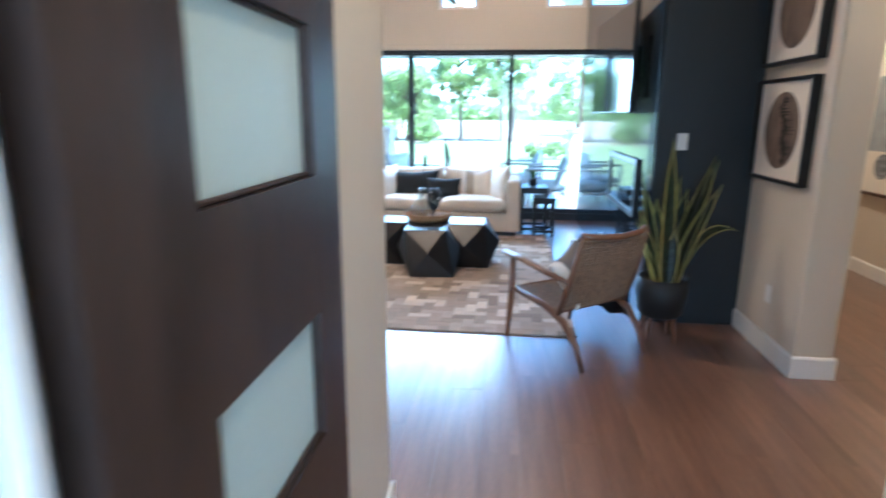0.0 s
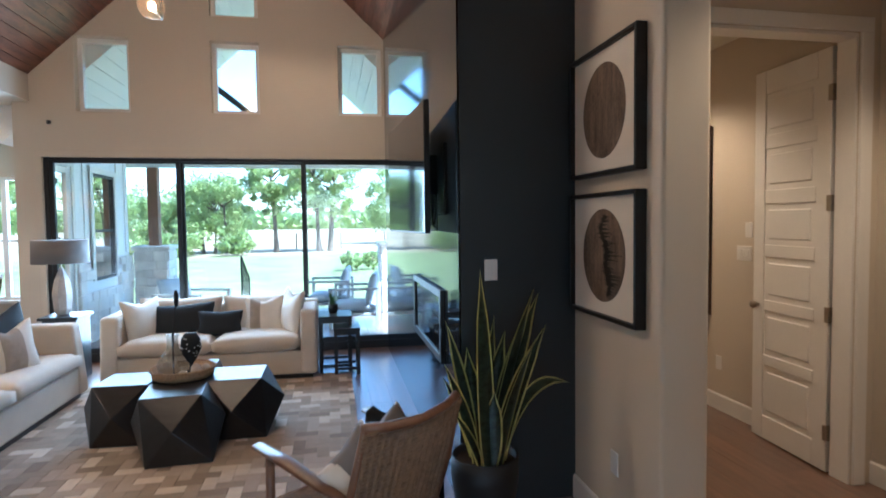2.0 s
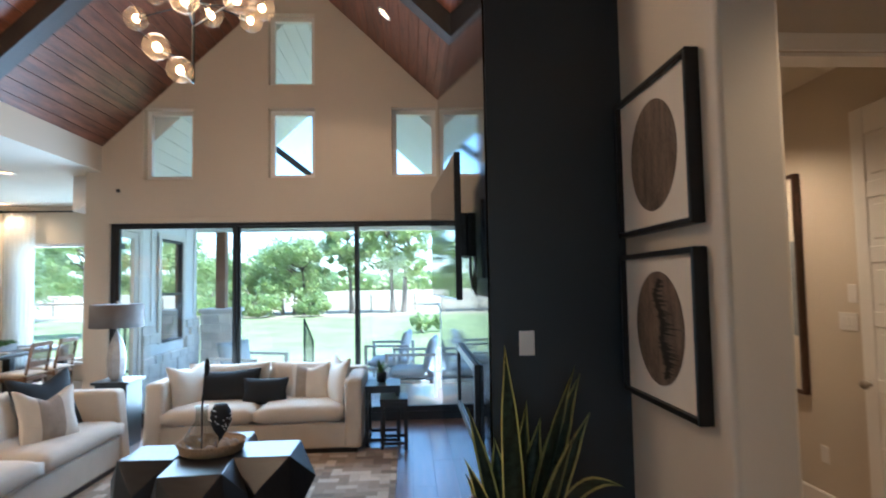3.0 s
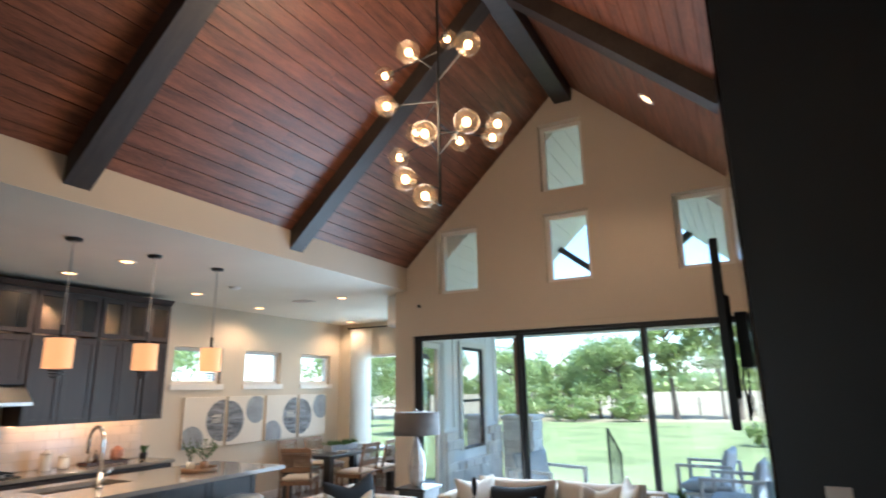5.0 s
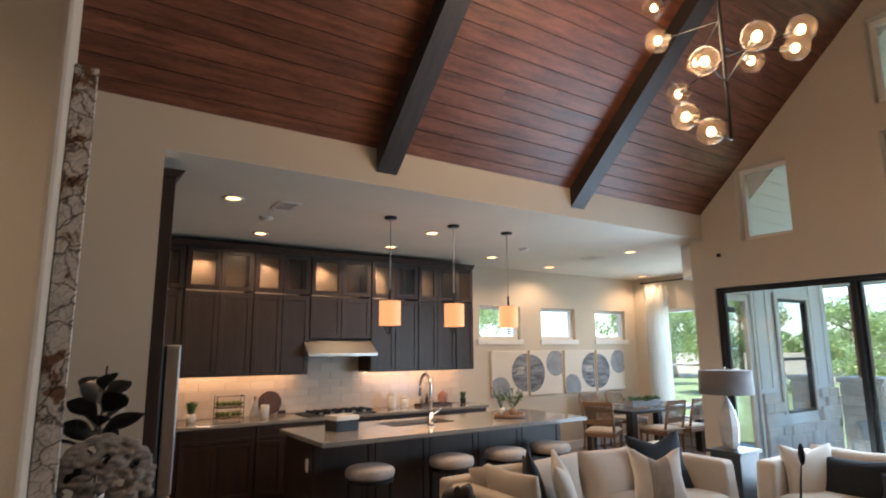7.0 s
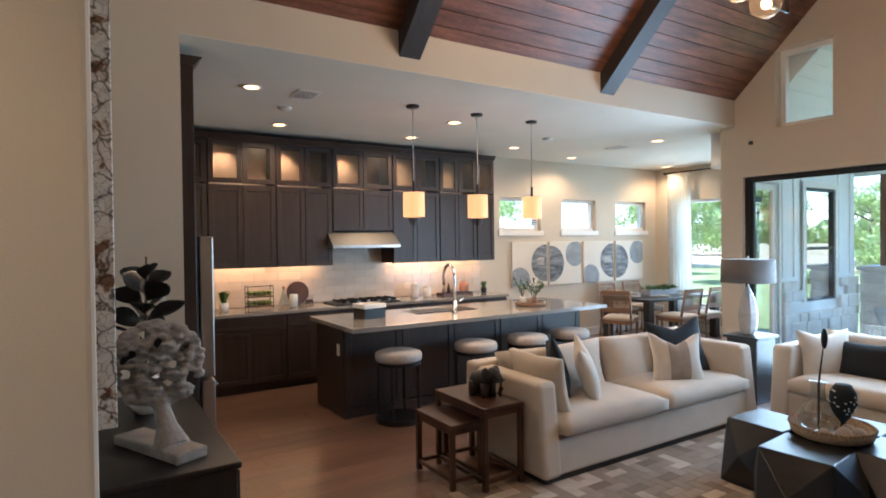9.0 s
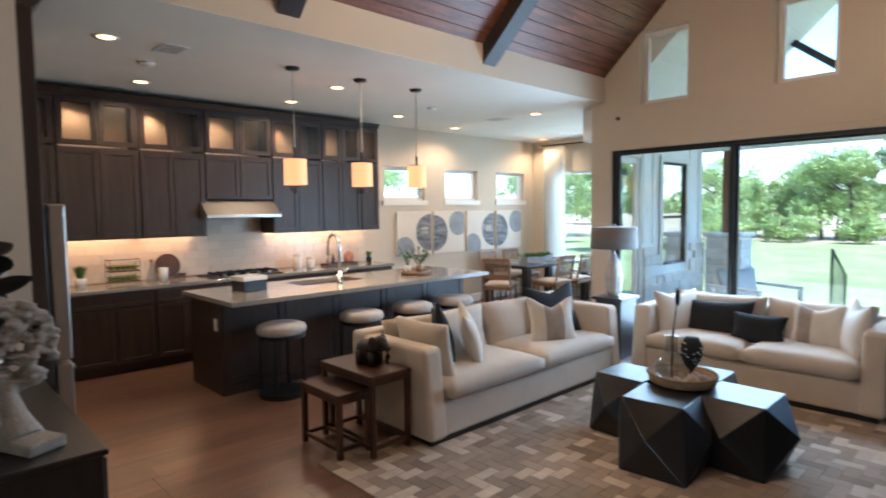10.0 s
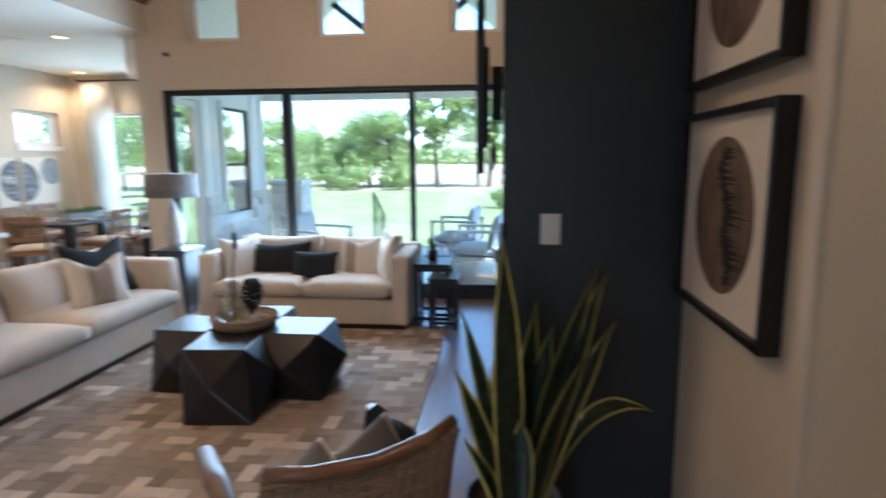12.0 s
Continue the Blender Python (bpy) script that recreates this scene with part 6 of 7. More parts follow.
plate(pose(3.035, YC - 0.001, 1.35), 0.075, 0.118, "white blank wall plate on the black wall")
plate(pose(5.369, 6.05, 1.53, 0, 0, -90), 0.08, 0.12, "white thermostat plate on the passage wall")
plate(pose(5.369, 6.10, 1.345, 0, 0, -90), 0.165, 0.118, "white triple light switch on the passage wall", 3)
plate(pose(5.369, 6.39, 0.40, 0, 0, -90), 0.075, 0.118, "white wall socket on the passage wall")
plate(pose(XA - 0.001, 4.72, 0.40, 0, 0, -90), 0.075, 0.118, "white wall socket below the prints")
plate(pose(XL + 0.001, 3.22, 1.42, 0, 0, 90), 0.075, 0.118, "white light switch by the kitchen opening", 1)
sn = thing("wall_sensor", pose(-1.0, YB - 0.001, 2.82), "small dark alarm sensor on the gable wall", "sensor")
bpart("sensor_body", sn, M["blackmetal"], -0.02, 0.02, -0.03, 0, -0.02, 0.02, 0.004)
ha = thing("framed_abstract", pose(5.369, 6.86, 0.79), "tall brown framed abstract print in the passage", "picture")
bm = bmesh.new()
for q in ((-0.36, -0.33, 0, 1.62), (0.33, 0.36, 0, 1.62), (-0.33, 0.33, 1.59, 1.62), (-0.33, 0.33, 0, 0.03)):
    box(bm, -0.05, 0, *q, 0.003)
part("frame", bm, M["walnut"], ha, "dark brown frame")
part("paper", box(bmesh.new(), -0.025, -0.001, -0.33, 0.33, 0.03, 1.59), M["paper"], ha)
part("wash", box(bmesh.new(), -0.027, -0.0245, -0.33, 0.33, 0.42, 1.12), M["panelblue"], ha, "pale blue wash")
part("ring", prism(bmesh.new(), [(-0.12 + 0.13 * math.cos(2 * math.pi * k / 40), 1.34 + 0.13 * math.sin(2 * math.pi * k / 40)) for k in range(40)], "x", -0.027, -0.0245), M["oak"], ha, "ochre ring")
part("spot", prism(bmesh.new(), [(-0.05 + 0.12 * math.cos(2 * math.pi * k / 40), 0.28 + 0.12 * math.sin(2 * math.pi * k / 40)) for k in range(40)], "x", -0.027, -0.0245), M["panelgrey"], ha, "grey spot")

# ---- television and fireplace ----
tv = thing("television", pose(2.735, 5.62, 1.55, 0, 0, 93.0), "large thin black television on a swing arm", "television")
bpart("panel", tv, M["blackmetal"], 0, 1.45, -0.035, 0.0, 0, 0.83, 0.004)
part("screen", box(bmesh.new(), 0.008, 1.442, 0.0005, 0.0025, 0.010, 0.822), M["screen"], tv, "dark reflective screen")
bpart("rear_housing", tv, M["blackmetal"], 0.35, 1.1, -0.065, -0.035, 0.12, 0.62, 0.01)
bm = bmesh.new()
box(bm, 2.79, 2.85, 6.15, 6.55, 1.82, 2.10, 0.005)
tagged(part("television_mount", bm, M["blackmetal"]), "black steel wall bracket behind the television", "bracket")
cb = thing("cable_bundle", pose(2.80, 6.2, 1.5), "loose grey cable bundle hanging behind the television", "cable")
for k in range(5):
    part("cable", sweep(bmesh.new(), [(0.02, 0.02 * k, 0.5), (-0.01, 0.03 * k - 0.03, 0.25), (0.0, 0.05 * k - 0.06, 0.06 + 0.02 * k), (0.015, 0.04 * k + 0.03, 0.1 + 0.03 * k), (0.02, 0.03 * k + 0.05, 0.45)], 0.005, 6), M["plastic"] if k % 2 else M["blackmetal"], cb, smooth=True)
fp = thing("fireplace", Matrix(), "linear black glass fireplace set in the polished wall", "fireplace")
y0, y1, z0, z1 = 5.64, 6.84, 0.72, 1.19
bm = bmesh.new()
for q in ((y0, y0 + 0.05, z0, z1), (y1 - 0.05, y1, z0, z1), (y0 + 0.05, y1 - 0.05, z1 - 0.05, z1), (y0 + 0.05, y1 - 0.05, z0, z0 + 0.05)):
    box(bm, XB - 0.034, XB - 0.0085, *q, 0.003)
part("surround", bm, M["bronze"], fp, "dark metal surround")
part("firebox", box(bmesh.new(), XB - 0.0125, XB - 0.0085, y0 + 0.05, y1 - 0.05, z0 + 0.05, z1 - 0.05), M["blackmetal"], fp)
part("glass", box(bmesh.new(), XB - 0.022, XB - 0.018, y0 + 0.05, y1 - 0.05, z0 + 0.05, z1 - 0.05), M["screen"], fp, "dark fire glass")

# ---- chandelier ----
cd = thing("chandelier", pose(RX, 6.08, 0), "modern chandelier of clear glass globes on a dark stem", "chandelier")
part("canopy", lathe(bmesh.new(), [(0.08, RZ - 0.33), (0.085, RZ - 0.301)], 20), M["blackmetal"], cd)
part("stem", cyl(bmesh.new(), (0, 0, 2.93), (0, 0, RZ - 0.31), 0.010, n=10), M["blackmetal"], cd)
GLOBES = [(-0.098, 0.35, 4.422), (0.377, -0.30, 3.854), (-0.055, -0.32, 3.921), (-0.517, 0.10, 4.09), (-0.36, -0.12, 3.695), (-0.403, 0.38, 3.706), (0.074, -0.34, 3.298),
          (-0.459, 0.22, 3.449), (-0.107, -0.28, 3.047), (0.005, -0.22, 2.933), (0.378, -0.36, 3.296), (-0.004, 0.34, 3.53), (0.42, 0.05, 3.446), (0.278, 0.30, 3.477)]
for p in map(Vector, GLOBES):
    d = Vector((p.x, p.y, 0)).normalized()
    arm = part("arm", sweep(bmesh.new(), [(0, 0, p.z), (p.x * 0.5, p.y * 0.5, p.z), (p.x - 0.055 * d.x, p.y - 0.055 * d.y, p.z)], 0.0045, 8), M["blackmetal"], cd)
    part("socket", cyl(bmesh.new(), (p.x - 0.085 * d.x, p.y - 0.085 * d.y, p.z), (p.x - 0.035 * d.x, p.y - 0.035 * d.y, p.z), 0.016, n=10), M["brassnickel"], arm)
    part("bulb", ball(bmesh.new(), (p.x - 0.005 * d.x, p.y - 0.005 * d.y, p.z), 0.024, 12, 8, (1, 1, 1.2)), M["bulb"], arm, "glowing warm bulb", True)
    g = part("globe", ball(bmesh.new(), p, 0.078, 24, 16), M["globe"], arm, "clear glass globe", True)
    g.visible_shadow = False
lamp("chandelier_light", "POINT", pose(RX - 0.15, 6.0, 3.62), 21, WARM, radius=0.35)

# ---- sideboard corner ----
sb = thing("sideboard", Matrix(), "black wooden sideboard against the greige wall", "sideboard")
bpart("carcass", sb, M["blacktable"], -1.15, 0.29, YS + 0.02, 3.35, 0.06, 0.775, 0.004)
bpart("top", sb, M["blacktable"], -1.165, 0.305, YS + 0.018, 3.365, 0.775, 0.80, 0.005)
for k in range(4):
    a = -1.14 + 0.356 * k
    bpart("door", sb, M["blacktable"], a + 0.004, a + 0.352, 3.35, 3.362, 0.09, 0.76, 0.003)
for x in (-1.1, 0.2):
    bpart("plinth", sb, M["blacktable"], x, x + 0.05, 2.9, 3.3, 0.0, 0.06)
cv = thing("thick_canvas", pose(0.28, YS + 0.003, 1.02), "deep-edged canvas of branching veins and rust splashes", "painting")
bpart("canvas", cv, M["patina"], -1.2, 0.0, 0, 0.085, 0, 1.84, 0.004)
# carved tree sculpture: one mesh, lumps melted together
bm = bmesh.new()
box(bm, -0.245, 0.245, -0.072, 0.072, 0, 0.045, 0.004)
sweep(bm, [(0.09, 0, 0.04), (0.06, 0.0, 0.12), (0.02, 0, 0.20), (0.0, 0, 0.28)], [0.08, 0.045, 0.036, 0.04], 12, 0.8)
turn = Matrix.Rotation(radians(62), 4, "Z")
for a in (-0.09, 0.10):
    sweep(bm, [(0.01, 0, 0.20), turn @ Vector((a * 0.6, 0, 0.26)), turn @ Vector((a, 0, 0.33))], [0.028, 0.022, 0.018], 8)
rng = random.Random(15)
GAPS = [(-0.08, 0.28, 0.018), (0.045, 0.28, 0.020), (-0.02, 0.40, 0.014), (0.06, 0.38, 0.012), (-0.13, 0.35, 0.012), (0.13, 0.31, 0.016), (0.0, 0.48, 0.010), (0.11, 0.45, 0.012), (-0.10, 0.44, 0.012), (0.0, 0.33, 0.012), (-0.05, 0.52, 0.009), (-0.14, 0.41, 0.010)]
for k in range(900):
    t, rr = rng.uniform(0, 6.283), math.sqrt(rng.uniform(0.0, 1.0))
    edge = 1 + 0.10 * noise.noise((math.cos(t) * 2.2, math.sin(t) * 2.2, 4.0))
    x, z = 0.18 * edge * rr * math.cos(t), 0.385 + 0.19 * edge * rr * math.sin(t)
    if any((x - hx) ** 2 + (z - hz) ** 2 < (hr + 0.014) ** 2 for hx, hz, hr in GAPS):
        continue
    depth = 0.05 * (1 - rr ** 4) * rng.uniform(-1, 1)
    p = turn @ Vector((x, depth, z))
    bmesh.ops.create_icosphere(bm, subdivisions=1, radius=rng.uniform(0.012, 0.022), matrix=Matrix.LocRotScale(p, Euler((0, 0, rng.uniform(0, 3))), (1.35, 1.2, 0.6)))
sc = part("tree_sculpture", bm, M["stonewhite"])
melt = sc.modifiers.new("melt", "REMESH")
melt.mode, melt.voxel_size, melt.use_smooth_shade = "VOXEL", 0.006, True
sc.matrix_world = pose(-0.045, 3.09, 0.80, 0, 0, 25)
tagged(sc, "carved grey stone tree sculpture on the sideboard", "sculpture")
vs_ = thing("leaf_vase", pose(-0.72, 3.10, 0.80) @ Matrix.Scale(1.06, 4), "white ceramic vase with dark magnolia leaves on the sideboard", "vase")
part("vase_body", lathe(bmesh.new(), [(0.05, 0), (0.085, 0.05), (0.095, 0.11), (0.07, 0.17), (0.045, 0.19), (0.05, 0.20)], 24), M["ceramic"], vs_, smooth=True)
rng = random.Random(21)
for k in range(22):
    t, z = k * 2.4, 0.22 + 0.022 * k
    d = Vector((math.cos(t), math.sin(t), 0.35 + 0.05 * k)).normalized()
    s = d.cross(Vector((rng.uniform(-1, 1), rng.uniform(-1, 1), rng.uniform(-0.4, 1)))).normalized()
    base, L, W = Vector((0.02 * math.cos(t), 0.02 * math.sin(t), z)), rng.uniform(0.17, 0.24), rng.uniform(0.05, 0.066)
    bm = bmesh.new()
    prev = None
    for j in range(7):
        u = j / 6
        p = base + d * (L * u) + Vector((0, 0, -0.07 * u * u))
        w = max(0.002, W * math.sin(math.pi * min(0.98, 0.06 + 0.92 * u)))
        cur = (bm.verts.new(p - s * w + Vector((0, 0, 0.012))), bm.verts.new(p), bm.verts.new(p + s * w + Vector((0, 0, 0.012))))
        if prev:
            bm.faces.new((prev[0], prev[1], cur[1], cur[0]))
            bm.faces.new((prev[1], prev[2], cur[2], cur[1]))
        prev = cur
    bmesh.ops.solidify(bm, geom=list(bm.faces), thickness=0.002)
    part("leaf", bm, M["darkleaf"], vs_, smooth=True)
part("branch", sweep(bmesh.new(), [(0, 0, 0.1), (0.01, 0, 0.4), (0.0, 0.01, 0.80)], 0.006, 6), M["bark"], vs_)

# ---- outdoors: nook wall, posts, furniture ----
ew = thing("nook_cladding", Matrix(), "white board siding over a white limestone base", "siding", "", "structure")
bm = holed(bmesh.new(), "x", -1.239, -1.20, YB + 0.245, 12.6, H, [(9.80, 10.42, 0.02, 2.40), (11.11, 11.93, 0.83, 2.38)])
part("sheathing", bm, M["siding"], ew)
for y in (10.56, 10.85, 12.1, 12.45):
    part("batten", box(bmesh.new(), -1.20, -1.182, y - 0.02, y + 0.02, 1.18, H, 0.002), M["siding"], ew)
rng = random.Random(11)
z = 0.0
while z < 1.12:
    h = rng.uniform(0.10, 0.2)
    y = 10.5
    while y < 12.6:
        w = min(rng.uniform(0.16, 0.42), 12.6 - y)
        if not (y + w > 11.08 and y < 11.96 and z + h > 0.80):
            part("stone", box(bmesh.new(), -1.20, -1.14 - rng.uniform(-0.02, 0.01), y + 0.004, y + w - 0.004, z - 0.02, z + h - 0.008, 0.012), M["softstone"], ew)
        y += w
    z += h
sash("window_9", "x", -1.245, 11.11, 11.93, 0.83, 2.38, 0.04, 0.07, M["bronze"], (1.55,), "dark framed patio window of the dining nook", "coated")
casing("trim_nook_window", "x", -1.179, 11.11, 11.93, 0.83, 2.38, 0.08, 0.02, False)
nd = sash("door_nook", "x", -1.25, 9.81, 10.41, 0.03, 2.39, 0.08, 0.06, M["white"], (), "white glazed patio door of the dining nook", "coated")
part("closer", box(bmesh.new(), -1.19, -1.16, 9.88, 10.02, 2.15, 2.22, 0.004), M["blackmetal"], nd)


def stones(parent, x0, x1, y0, y1, z0, z1, seed):
    rng = random.Random(seed)
    z = z0
    while z < z1 - 0.03:
        h = min(rng.uniform(0.12, 0.2), z1 - z)
        for fixed, a0, a1, axis in ((y0, x0, x1, "y"), (y1, x0, x1, "y"), (x0, y0, y1, "x"), (x1, y0, y1, "x")):
            a = a0
            while a < a1 - 0.02:
                w = min(rng.uniform(0.14, 0.34), a1 - a)
                o = rng.uniform(0.008, 0.028)
                q = (a + 0.004, a + w - 0.004, fixed - o, fixed + o) if axis == "y" else (fixed - o, fixed + o, a + 0.004, a + w - 0.004)
                part("stone", box(bmesh.new(), *q, z + 0.003, z + h - 0.004, 0.008), M["softstone"], parent)
                a += w
        z += h


for k, x in enumerate((-0.86, 3.30)):
    p = thing("porch_post", Matrix(), "cedar porch post on a white limestone pier", "post", "porch posts")
    part("pier_core", box(bmesh.new(), x - 0.26, x + 0.26, 12.62, 13.14, -0.2, 1.20), M["softstone"], p)
    stones(p, x - 0.26, x + 0.26, 12.62, 13.14, -0.03, 1.20, 5 + k)
    bpart("cap", p, M["softstone"], x - 0.31, x + 0.31, 12.57, 13.19, 1.20, 1.27, 0.015)
    bpart("shaft", p, M["postwood"], x - 0.085, x + 0.085, 12.79, 12.96, 1.27, 2.62, 0.008)


def patio_seat(m, width, label, name):
    s = thing(name, m, label, "outdoor seat", "patio seating")
    for x in (-width / 2, width / 2 - 0.05):
        bm = bmesh.new()
        box(bm, x, x + 0.05, -0.38, -0.33, 0, 0.62, 0.004)
        box(bm, x, x + 0.05, 0.33, 0.38, 0, 0.62, 0.004)
        box(bm, x, x + 0.05, -0.38, 0.38, 0.62, 0.66, 0.004)
        part("arm_frame", bm, M["outframe"], s)
    bpart("seat_frame", s, M["outframe"], -width / 2 + 0.05, width / 2 - 0.05, -0.36, 0.36, 0.22, 0.27, 0.004)
    part("seat_cushion", cushion(bmesh.new(), 0, 0, 0.35, width - 0.12, 0.70, 0.16, 0.3, 10), M["outgrey"], s, smooth=True)
    mm = Matrix.Translation((0, 0.26, 0.62)) @ Euler((radians(76), 0, 0)).to_matrix().to_4x4()
    part("back_cushion", cushion(bmesh.new(), 0, 0, 0, width - 0.14, 0.50, 0.16, 0.5, 10, mm), M["outgrey"], s, smooth=True)
    return s


patio_seat(pose(0.10, 11.2, -0.03, 0, 0, 70), 0.85, "grey metal framed patio armchair with blue-grey cushions", "patio_armchair")
patio_seat(pose(2.52, 11.28, -0.03, 0, 0, -97), 0.80, "grey metal framed patio armchair by the glass doors", "patio_armchair")
patio_seat(pose(2.12, 12.55, -0.03, 0, 0, -97), 0.80, "grey metal framed patio armchair at the porch edge", "patio_armchair")
ra = thing("patio_railing", Matrix(), "dark mesh railing sloping down the patio steps", "railing")
bm = bmesh.new()
pts = [(0.45, 13.62, 1.0), (0.45, 14.6, 0.5), (0.45, 14.6, -0.19), (0.45, 13.62, 0.12)]
for a, b in zip(pts, pts[1:] + pts[:1]):
    cyl(bm, a, b, 0.02, n=8)
cyl(bm, (0.45, 13.62, 0.12), (0.45, 13.62, -0.2), 0.02, n=8)
part("rail_frame", bm, M["blackmetal"], ra)
bm = bmesh.new()
for k in range(1, 16):
    u = k / 16
    cyl(bm, (0.45, 13.62 + 0.98 * u, 1.0 - 0.5 * u), (0.45, 13.62 + 0.98 * u, 0.12 - 0.31 * u), 0.004, n=5)
part("mesh_infill", bm, M["blackmetal"], ra)

# ---- trees ----


def tree(x, y, height, radius, low, n, seed, leaf=0.22, name="tree", label="broad leafy green tree at the lawn edge", trunks=1):
    rng = random.Random(seed)
    t = thing(name, pose(x, y, -0.2), label, "tree" if name == "tree" else "bush", "trees beyond the lawn" if name == "tree" else "bushes")
    clumps = []
    bm = bmesh.new()
    for q in range(trunks):
        bx = (q - (trunks - 1) / 2) * 0.7
        lean_x = rng.uniform(-0.3, 0.3)
        top = Vector((bx + lean_x * 2, rng.uniform(-0.4, 0.4), height * 0.72))
        r = 0.022 * height + 0.03
        mid = Vector((bx + lean_x * 0.7, 0, height * 0.36))
        sweep(bm, [(bx, 0, 0), mid, top], [r, r * 0.7, r * 0.2], 8)
        for k in range(9):
            u = rng.uniform(0.3, 0.95)
            p = mid.lerp(top, u)
            a = rng.uniform(0, 6.28)
            d = Vector((math.cos(a), math.sin(a), rng.uniform(0.15, 0.8))) * radius * rng.uniform(0.45, 0.9)
            sweep(bm, [p, p + d * 0.5 + Vector((0, 0, 0.15)), p + d], [r * 0.4, r * 0.25, r * 0.08], 6)
            clumps.append(p + d)
    part("trunk", bm, M["bark"], t)
    for k in range(int(46 + radius * 16)):
        a, e = rng.uniform(0, 6.28), rng.uniform(-1, 1)
        rr = rng.uniform(0.25, 1.0) ** 0.5 * (1 + 0.18 * noise.noise((math.cos(a) * 1.7, math.sin(a) * 1.7, e * 2 + seed)))
        clumps.append(Vector((radius * rr * math.cos(a) * math.sqrt(1 - e * e * 0.9), radius * rr * math.sin(a) * math.sqrt(1 - e * e * 0.9), low + (height - low) * (0.5 + 0.46 * e * min(1, rr)))))
    verts, faces = [], []
    per = n // len(clumps)
    for c in clumps:
        cr = radius * rng.uniform(0.13, 0.29)
        for k in range(per):
            v = Vector((rng.gauss(0, 1), rng.gauss(0, 1), rng.gauss(0, 0.8))).normalized() * cr * rng.uniform(0.3, 1.05)
            a = Vector((rng.gauss(0, 1), rng.gauss(0, 1), rng.gauss(0, 1))).normalized()
            b = a.cross(Vector((rng.gauss(0, 1), rng.gauss(0, 1), rng.gauss(0, 1)))).normalized()
            s = leaf * rng.uniform(0.5, 1.1)
            p = c + v
            if p.z < 0.1:
                continue
            i = len(verts)
            verts += [p - a * s, p + b * s * 0.5, p + a * s, p - b * s * 0.5]
            faces.append((i, i + 1, i + 2, i + 3))
    me = bpy.data.meshes.new("crown")
    me.from_pydata(verts, [], faces)
    me.materials.append(M["tree"])
    ob = new("crown", me)
    ob.parent = t
    return t


tree(-5.0, 40.0, 5.0, 2.4, 0.3, 15000, 1, 0.13, trunks=3)
tree(-8.6, 41.5, 3.7, 2.1, 0.2, 11000, 2, 0.13, trunks=2)
tree(-1.3, 40.0, 7.6, 1.8, 2.1, 10000, 3, 0.13)
tree(1.7, 40.0, 7.9, 2.3, 1.9, 13000, 4, 0.13, trunks=2)
tree(7.6, 52.0, 6.6, 2.8, 0.8, 9000, 5, 0.14)
tree(-14.0, 46.0, 5.5, 3.2, 0.3, 11000, 6, 0.14)
tree(-20.0, 36.0, 6.5, 3.6, 0.5, 11000, 7, 0.14)
tree(-15.5, 28.0, 5.8, 2.6, 1.0, 9000, 8, 0.13)
tree(-26.0, 22.0, 6.5, 3.6, 0.8, 9000, 9, 0.14)
tree(-9.5, 24.5, 4.6, 1.5, 1.3, 7000, 10, 0.11)
tree(-22.0, 14.0, 5.0, 3.0, 0.6, 9000, 13, 0.13)
tree(10.5, 45.0, 7.0, 3.0, 0.8, 11000, 15, 0.14)
tree(16.0, 41.0, 6.6, 3.0, 0.6, 11000, 16, 0.14)
tree(11.5, 60.0, 4.6, 2.6, 0.5, 8000, 14, 0.14)
for k, (x, y, h, r) in enumerate(((-3.2, 36.6, 1.2, 1.1), (-6.4, 36.8, 1.4, 1.3), (-10.0, 37.5, 1.5, 1.6))):
    tree(x, y, h, r, 0.1, 1800, 50 + k, 0.14, "bush", "rough green bush at the lawn edge")
for k, (x, y) in enumerate(((2.9, 24.0), (3.7, 24.3), (4.5, 24.1))):
    tree(x, y, 0.75, 0.42, 0.1, 700, 60 + k, 0.09, "bush", "small bright lime green shrub in the lawn")
for k in range(16):
    p = tagged(part("fence_post", cyl(bmesh.new(), (-22 + 3.1 * k, 43.5 + 0.4 * math.sin(k), -0.2), (-22 + 3.1 * k, 43.5 + 0.4 * math.sin(k), 0.95), 0.05, n=6), M["bark"]), "weathered wooden pasture fence post", "fence post", "pasture fence posts")
# far woods, one uneven band of leaves
rng = random.Random(77)
verts, faces = [], []
for k in range(9000):
    x = rng.uniform(-190, 190)
    top = 5.2 + 2.2 * noise.noise((x * 0.05, 3.1, 0)) + 1.6 * noise.noise((x * 0.19, 9.1, 0))
    p = Vector((x, 190 + rng.uniform(-6, 6), rng.uniform(-0.2, 1.0) ** 1.0 * top))
    a = Vector((rng.gauss(0, 1), rng.gauss(0, 0.6), rng.gauss(0, 1))).normalized()
    b = a.cross(Vector((rng.gauss(0, 1), rng.gauss(0, 1), rng.gauss(0, 1)))).normalized()
    i = len(verts)
    verts += [p - a * 1.1, p + b * 0.8, p + a * 1.1, p - b * 0.8]
    faces.append((i, i + 1, i + 2, i + 3))
me = bpy.data.meshes.new("far_woods")
me.from_pydata(verts, [], faces)
me.materials.append(M["tree"])
tagged(new("far_woods", me), "distant dark green tree line on the horizon", "woods", "", "stuff")

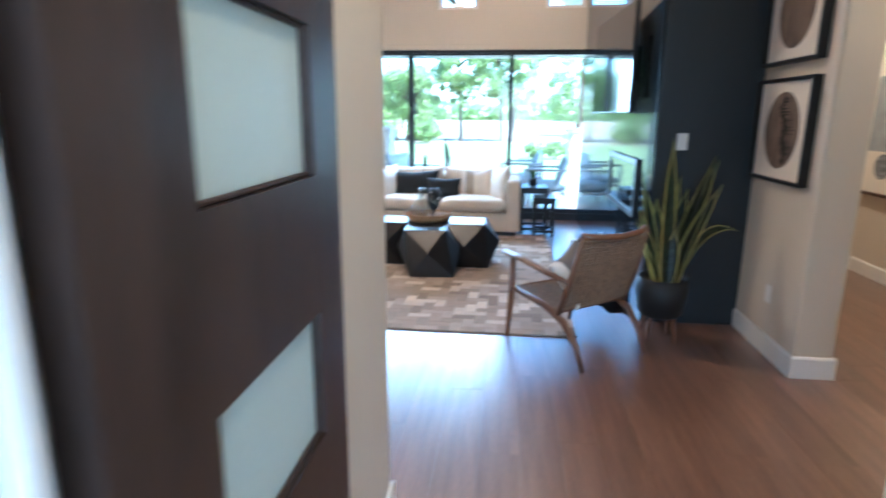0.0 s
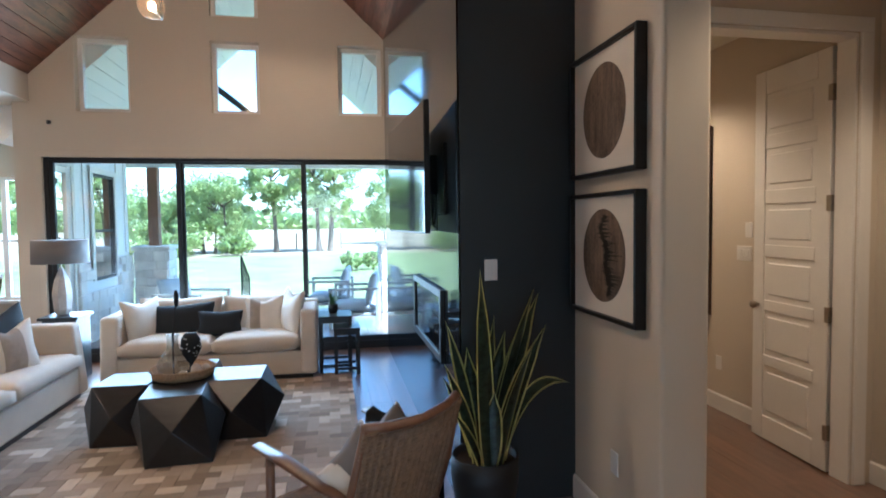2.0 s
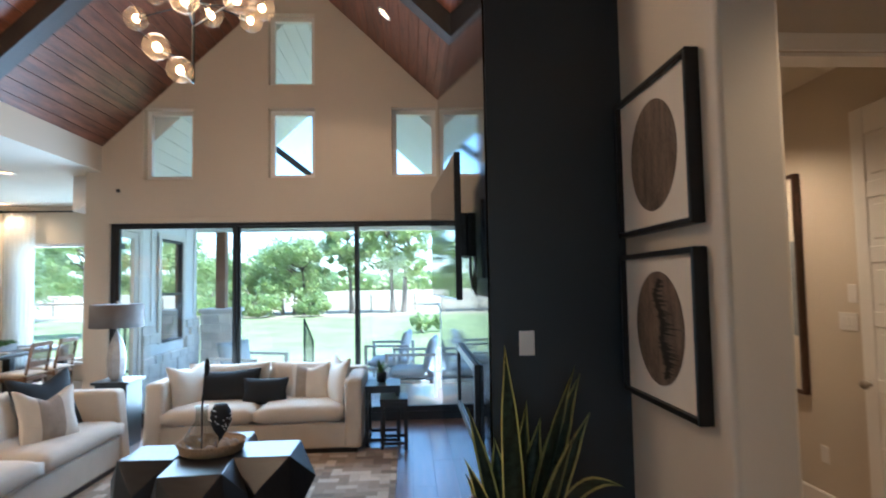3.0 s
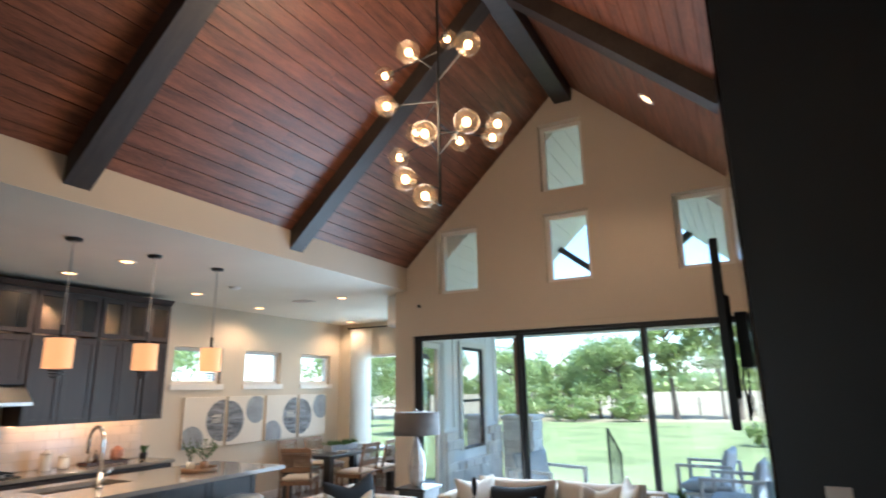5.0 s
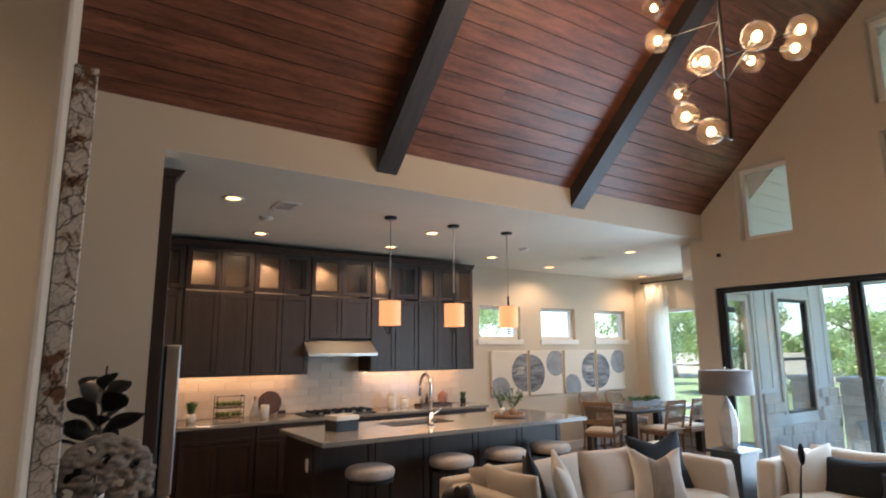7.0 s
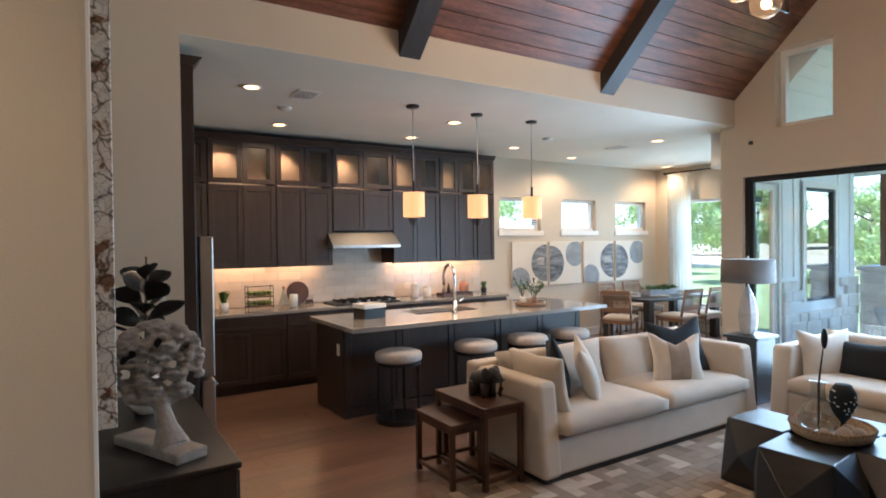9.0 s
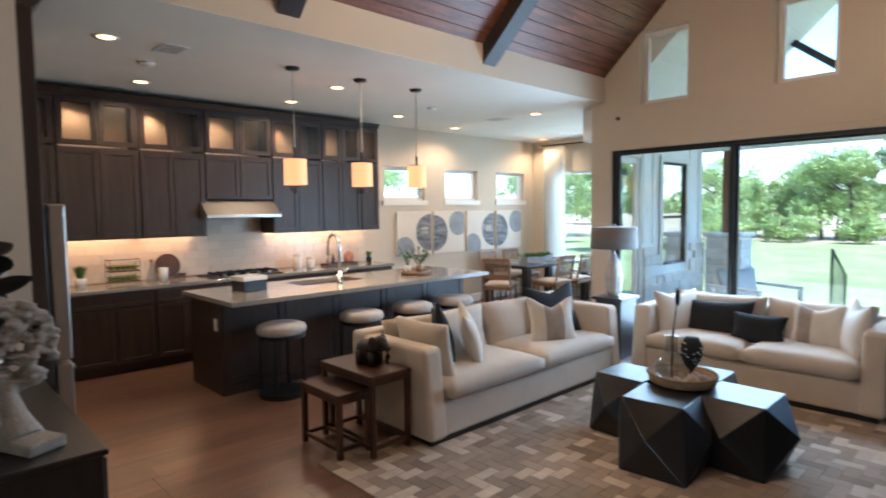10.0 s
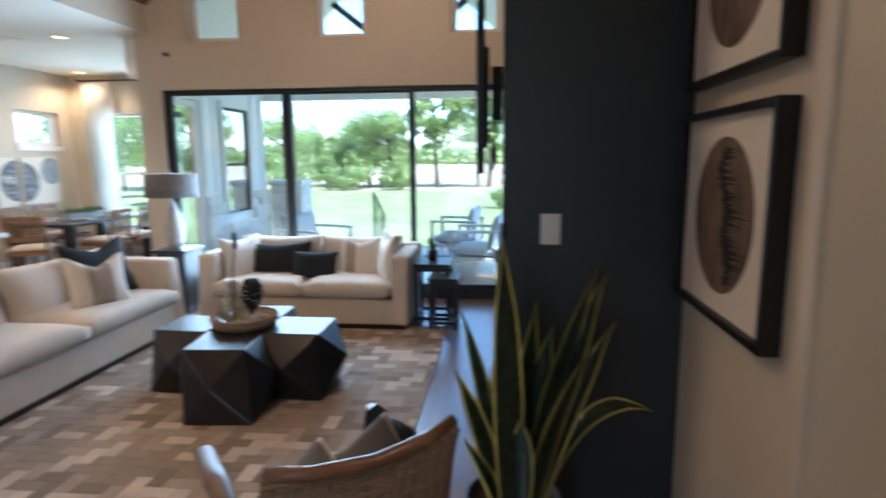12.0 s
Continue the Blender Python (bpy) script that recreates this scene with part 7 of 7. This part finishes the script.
# ---- pieces: backsplash, rug, floor ----
bs = tagged(part("backsplash", box(bmesh.new(), XK + 0.0005, XK + 0.004, 3.26, 8.13, 0.92, 1.86), M["grout"]), "white glazed tile backsplash in stacked rows", "backsplash", "", "structure")
tile_mesh = {}
for row in range(9):
    z = 0.925 + row * 0.103
    y = 3.265 - (0.15 if row % 2 else 0.0)
    while y < 8.12:
        a, b = max(3.265, y), min(8.125, y + 0.303)
        if b - a > 0.03 and (row < 5 or (a >= 5.36 and b <= 6.55)):
            key = round(b - a, 3)
            if key not in tile_mesh:
                tile_mesh[key] = mesh_of("tile", box(bmesh.new(), 0, 0.007, 0.0015, key - 0.0015, 0.0015, 0.1015, 0.0015), M["tile"])
            t = new("tile", tile_mesh[key])
            t.parent = bs
            t.location = (XK + 0.003, a, z)
        y += 0.303

RUG = (-0.55, 2.34, 4.785, 8.34)
rug = thing("rug", Matrix(), "patchwork hide rug of tan and grey herringbone pieces", "rug")
part("backing", box(bmesh.new(), RUG[0], RUG[1], RUG[2], RUG[3], 0.0006, 0.007, 0.002), M["taupe"], rug)
W = 0.086
patch = {True: mesh_of("patch", box(bmesh.new(), 0.001, 2 * W - 0.001, 0.001, W - 0.001, 0, 0.0055, 0.0015), M["hide"]),
         False: mesh_of("patch", box(bmesh.new(), 0.001, W - 0.001, 0.001, 2 * W - 0.001, 0, 0.0055, 0.0015), M["hide"])}
made = 0
rest = bmesh.new()
for i in range(-50, 80):
    for j in range(-50, 80):
        # stepped herringbone: flat and upright bricks alternate along the diagonal
        for flat, ox, oy in ((True, 0, 0), (False, 2, -1)):
            gx, gy = i * 1 + j * 3 + ox, i * 1 - j * 1 + oy
            x, y = RUG[0] + gx * W, RUG[2] + gy * W
            wx, wy = (2 * W, W) if flat else (W, 2 * W)
            a, b, c, d = max(x, RUG[0]), min(x + wx, RUG[1]), max(y, RUG[2]), min(y + wy, RUG[3])
            if b - a < 0.02 or d - c < 0.02:
                continue
            whole = b - a > wx - 1e-5 and d - c > wy - 1e-5
            if whole and y < 6.9 and made < 300:
                p = new("patch", patch[flat])
                p.parent = rug
                p.location = (x, y, 0.0068)
                made += 1
            else:
                box(rest, a + 0.001, b - 0.001, c + 0.001, d - 0.001, 0.0068, 0.0123)
tagged(part("patch_rest", rest, M["hide_far"], rug), "", "", "", "stuff")

fl = tagged(part("floor", box(box(bmesh.new(), XK - 0.2, 5.5, 2.4, YD + 0.2, -0.2, -0.013), 1.24, 5.5, 1.0, 2.4, -0.2, -0.013), M["joint"]), "brown wide-plank wooden floor", "floor", "", "structure")
PW = 0.19
rng = random.Random(101)
plank_mesh = {}
verts, faces = [], []
nx = int((5.45 - XK) / PW) + 1
for k in range(nx):
    x = XK + k * PW
    y = 0.99 - rng.uniform(0, 1.6)
    while y < YD:
        L = rng.choice((1.2, 1.5, 1.8, 2.1))
        a, b = max(0.99 if x > 1.2 else 2.42, y), min(YD - 0.001, y + L)
        if b - a > 0.05:
            near = -2.0 < x < 3.5 and a < 9.2
            if near:
                key = round(b - a, 3)
                if key not in plank_mesh:
                    plank_mesh[key] = mesh_of("plank", box(bmesh.new(), 0.0006, PW - 0.0006, 0.0006, key - 0.0006, -0.014, 0), M["floor"])
                p = new("plank", plank_mesh[key])
                p.parent = fl
                p.location = (x, a, 0)
            else:
                i = len(verts)
                x0, x1, y0, y1 = x + 0.0008, x + PW - 0.0008, a + 0.0008, b - 0.0008
                verts += [(x0, y0, 0), (x1, y0, 0), (x1, y1, 0), (x0, y1, 0), (x0, y0, -0.014), (x1, y0, -0.014), (x1, y1, -0.014), (x0, y1, -0.014)]
                faces += [(i, i + 1, i + 2, i + 3), (i, i + 4, i + 5, i + 1), (i + 1, i + 5, i + 6, i + 2), (i + 2, i + 6, i + 7, i + 3), (i + 3, i + 7, i + 4, i)]
        y += L
me = bpy.data.meshes.new("plank_rest")
me.from_pydata(verts, [], faces)
me.materials.append(M["floor_far"])
ob = new("plank_rest", me)
ob.parent = fl
tagged(ob, "", "", "", "stuff")
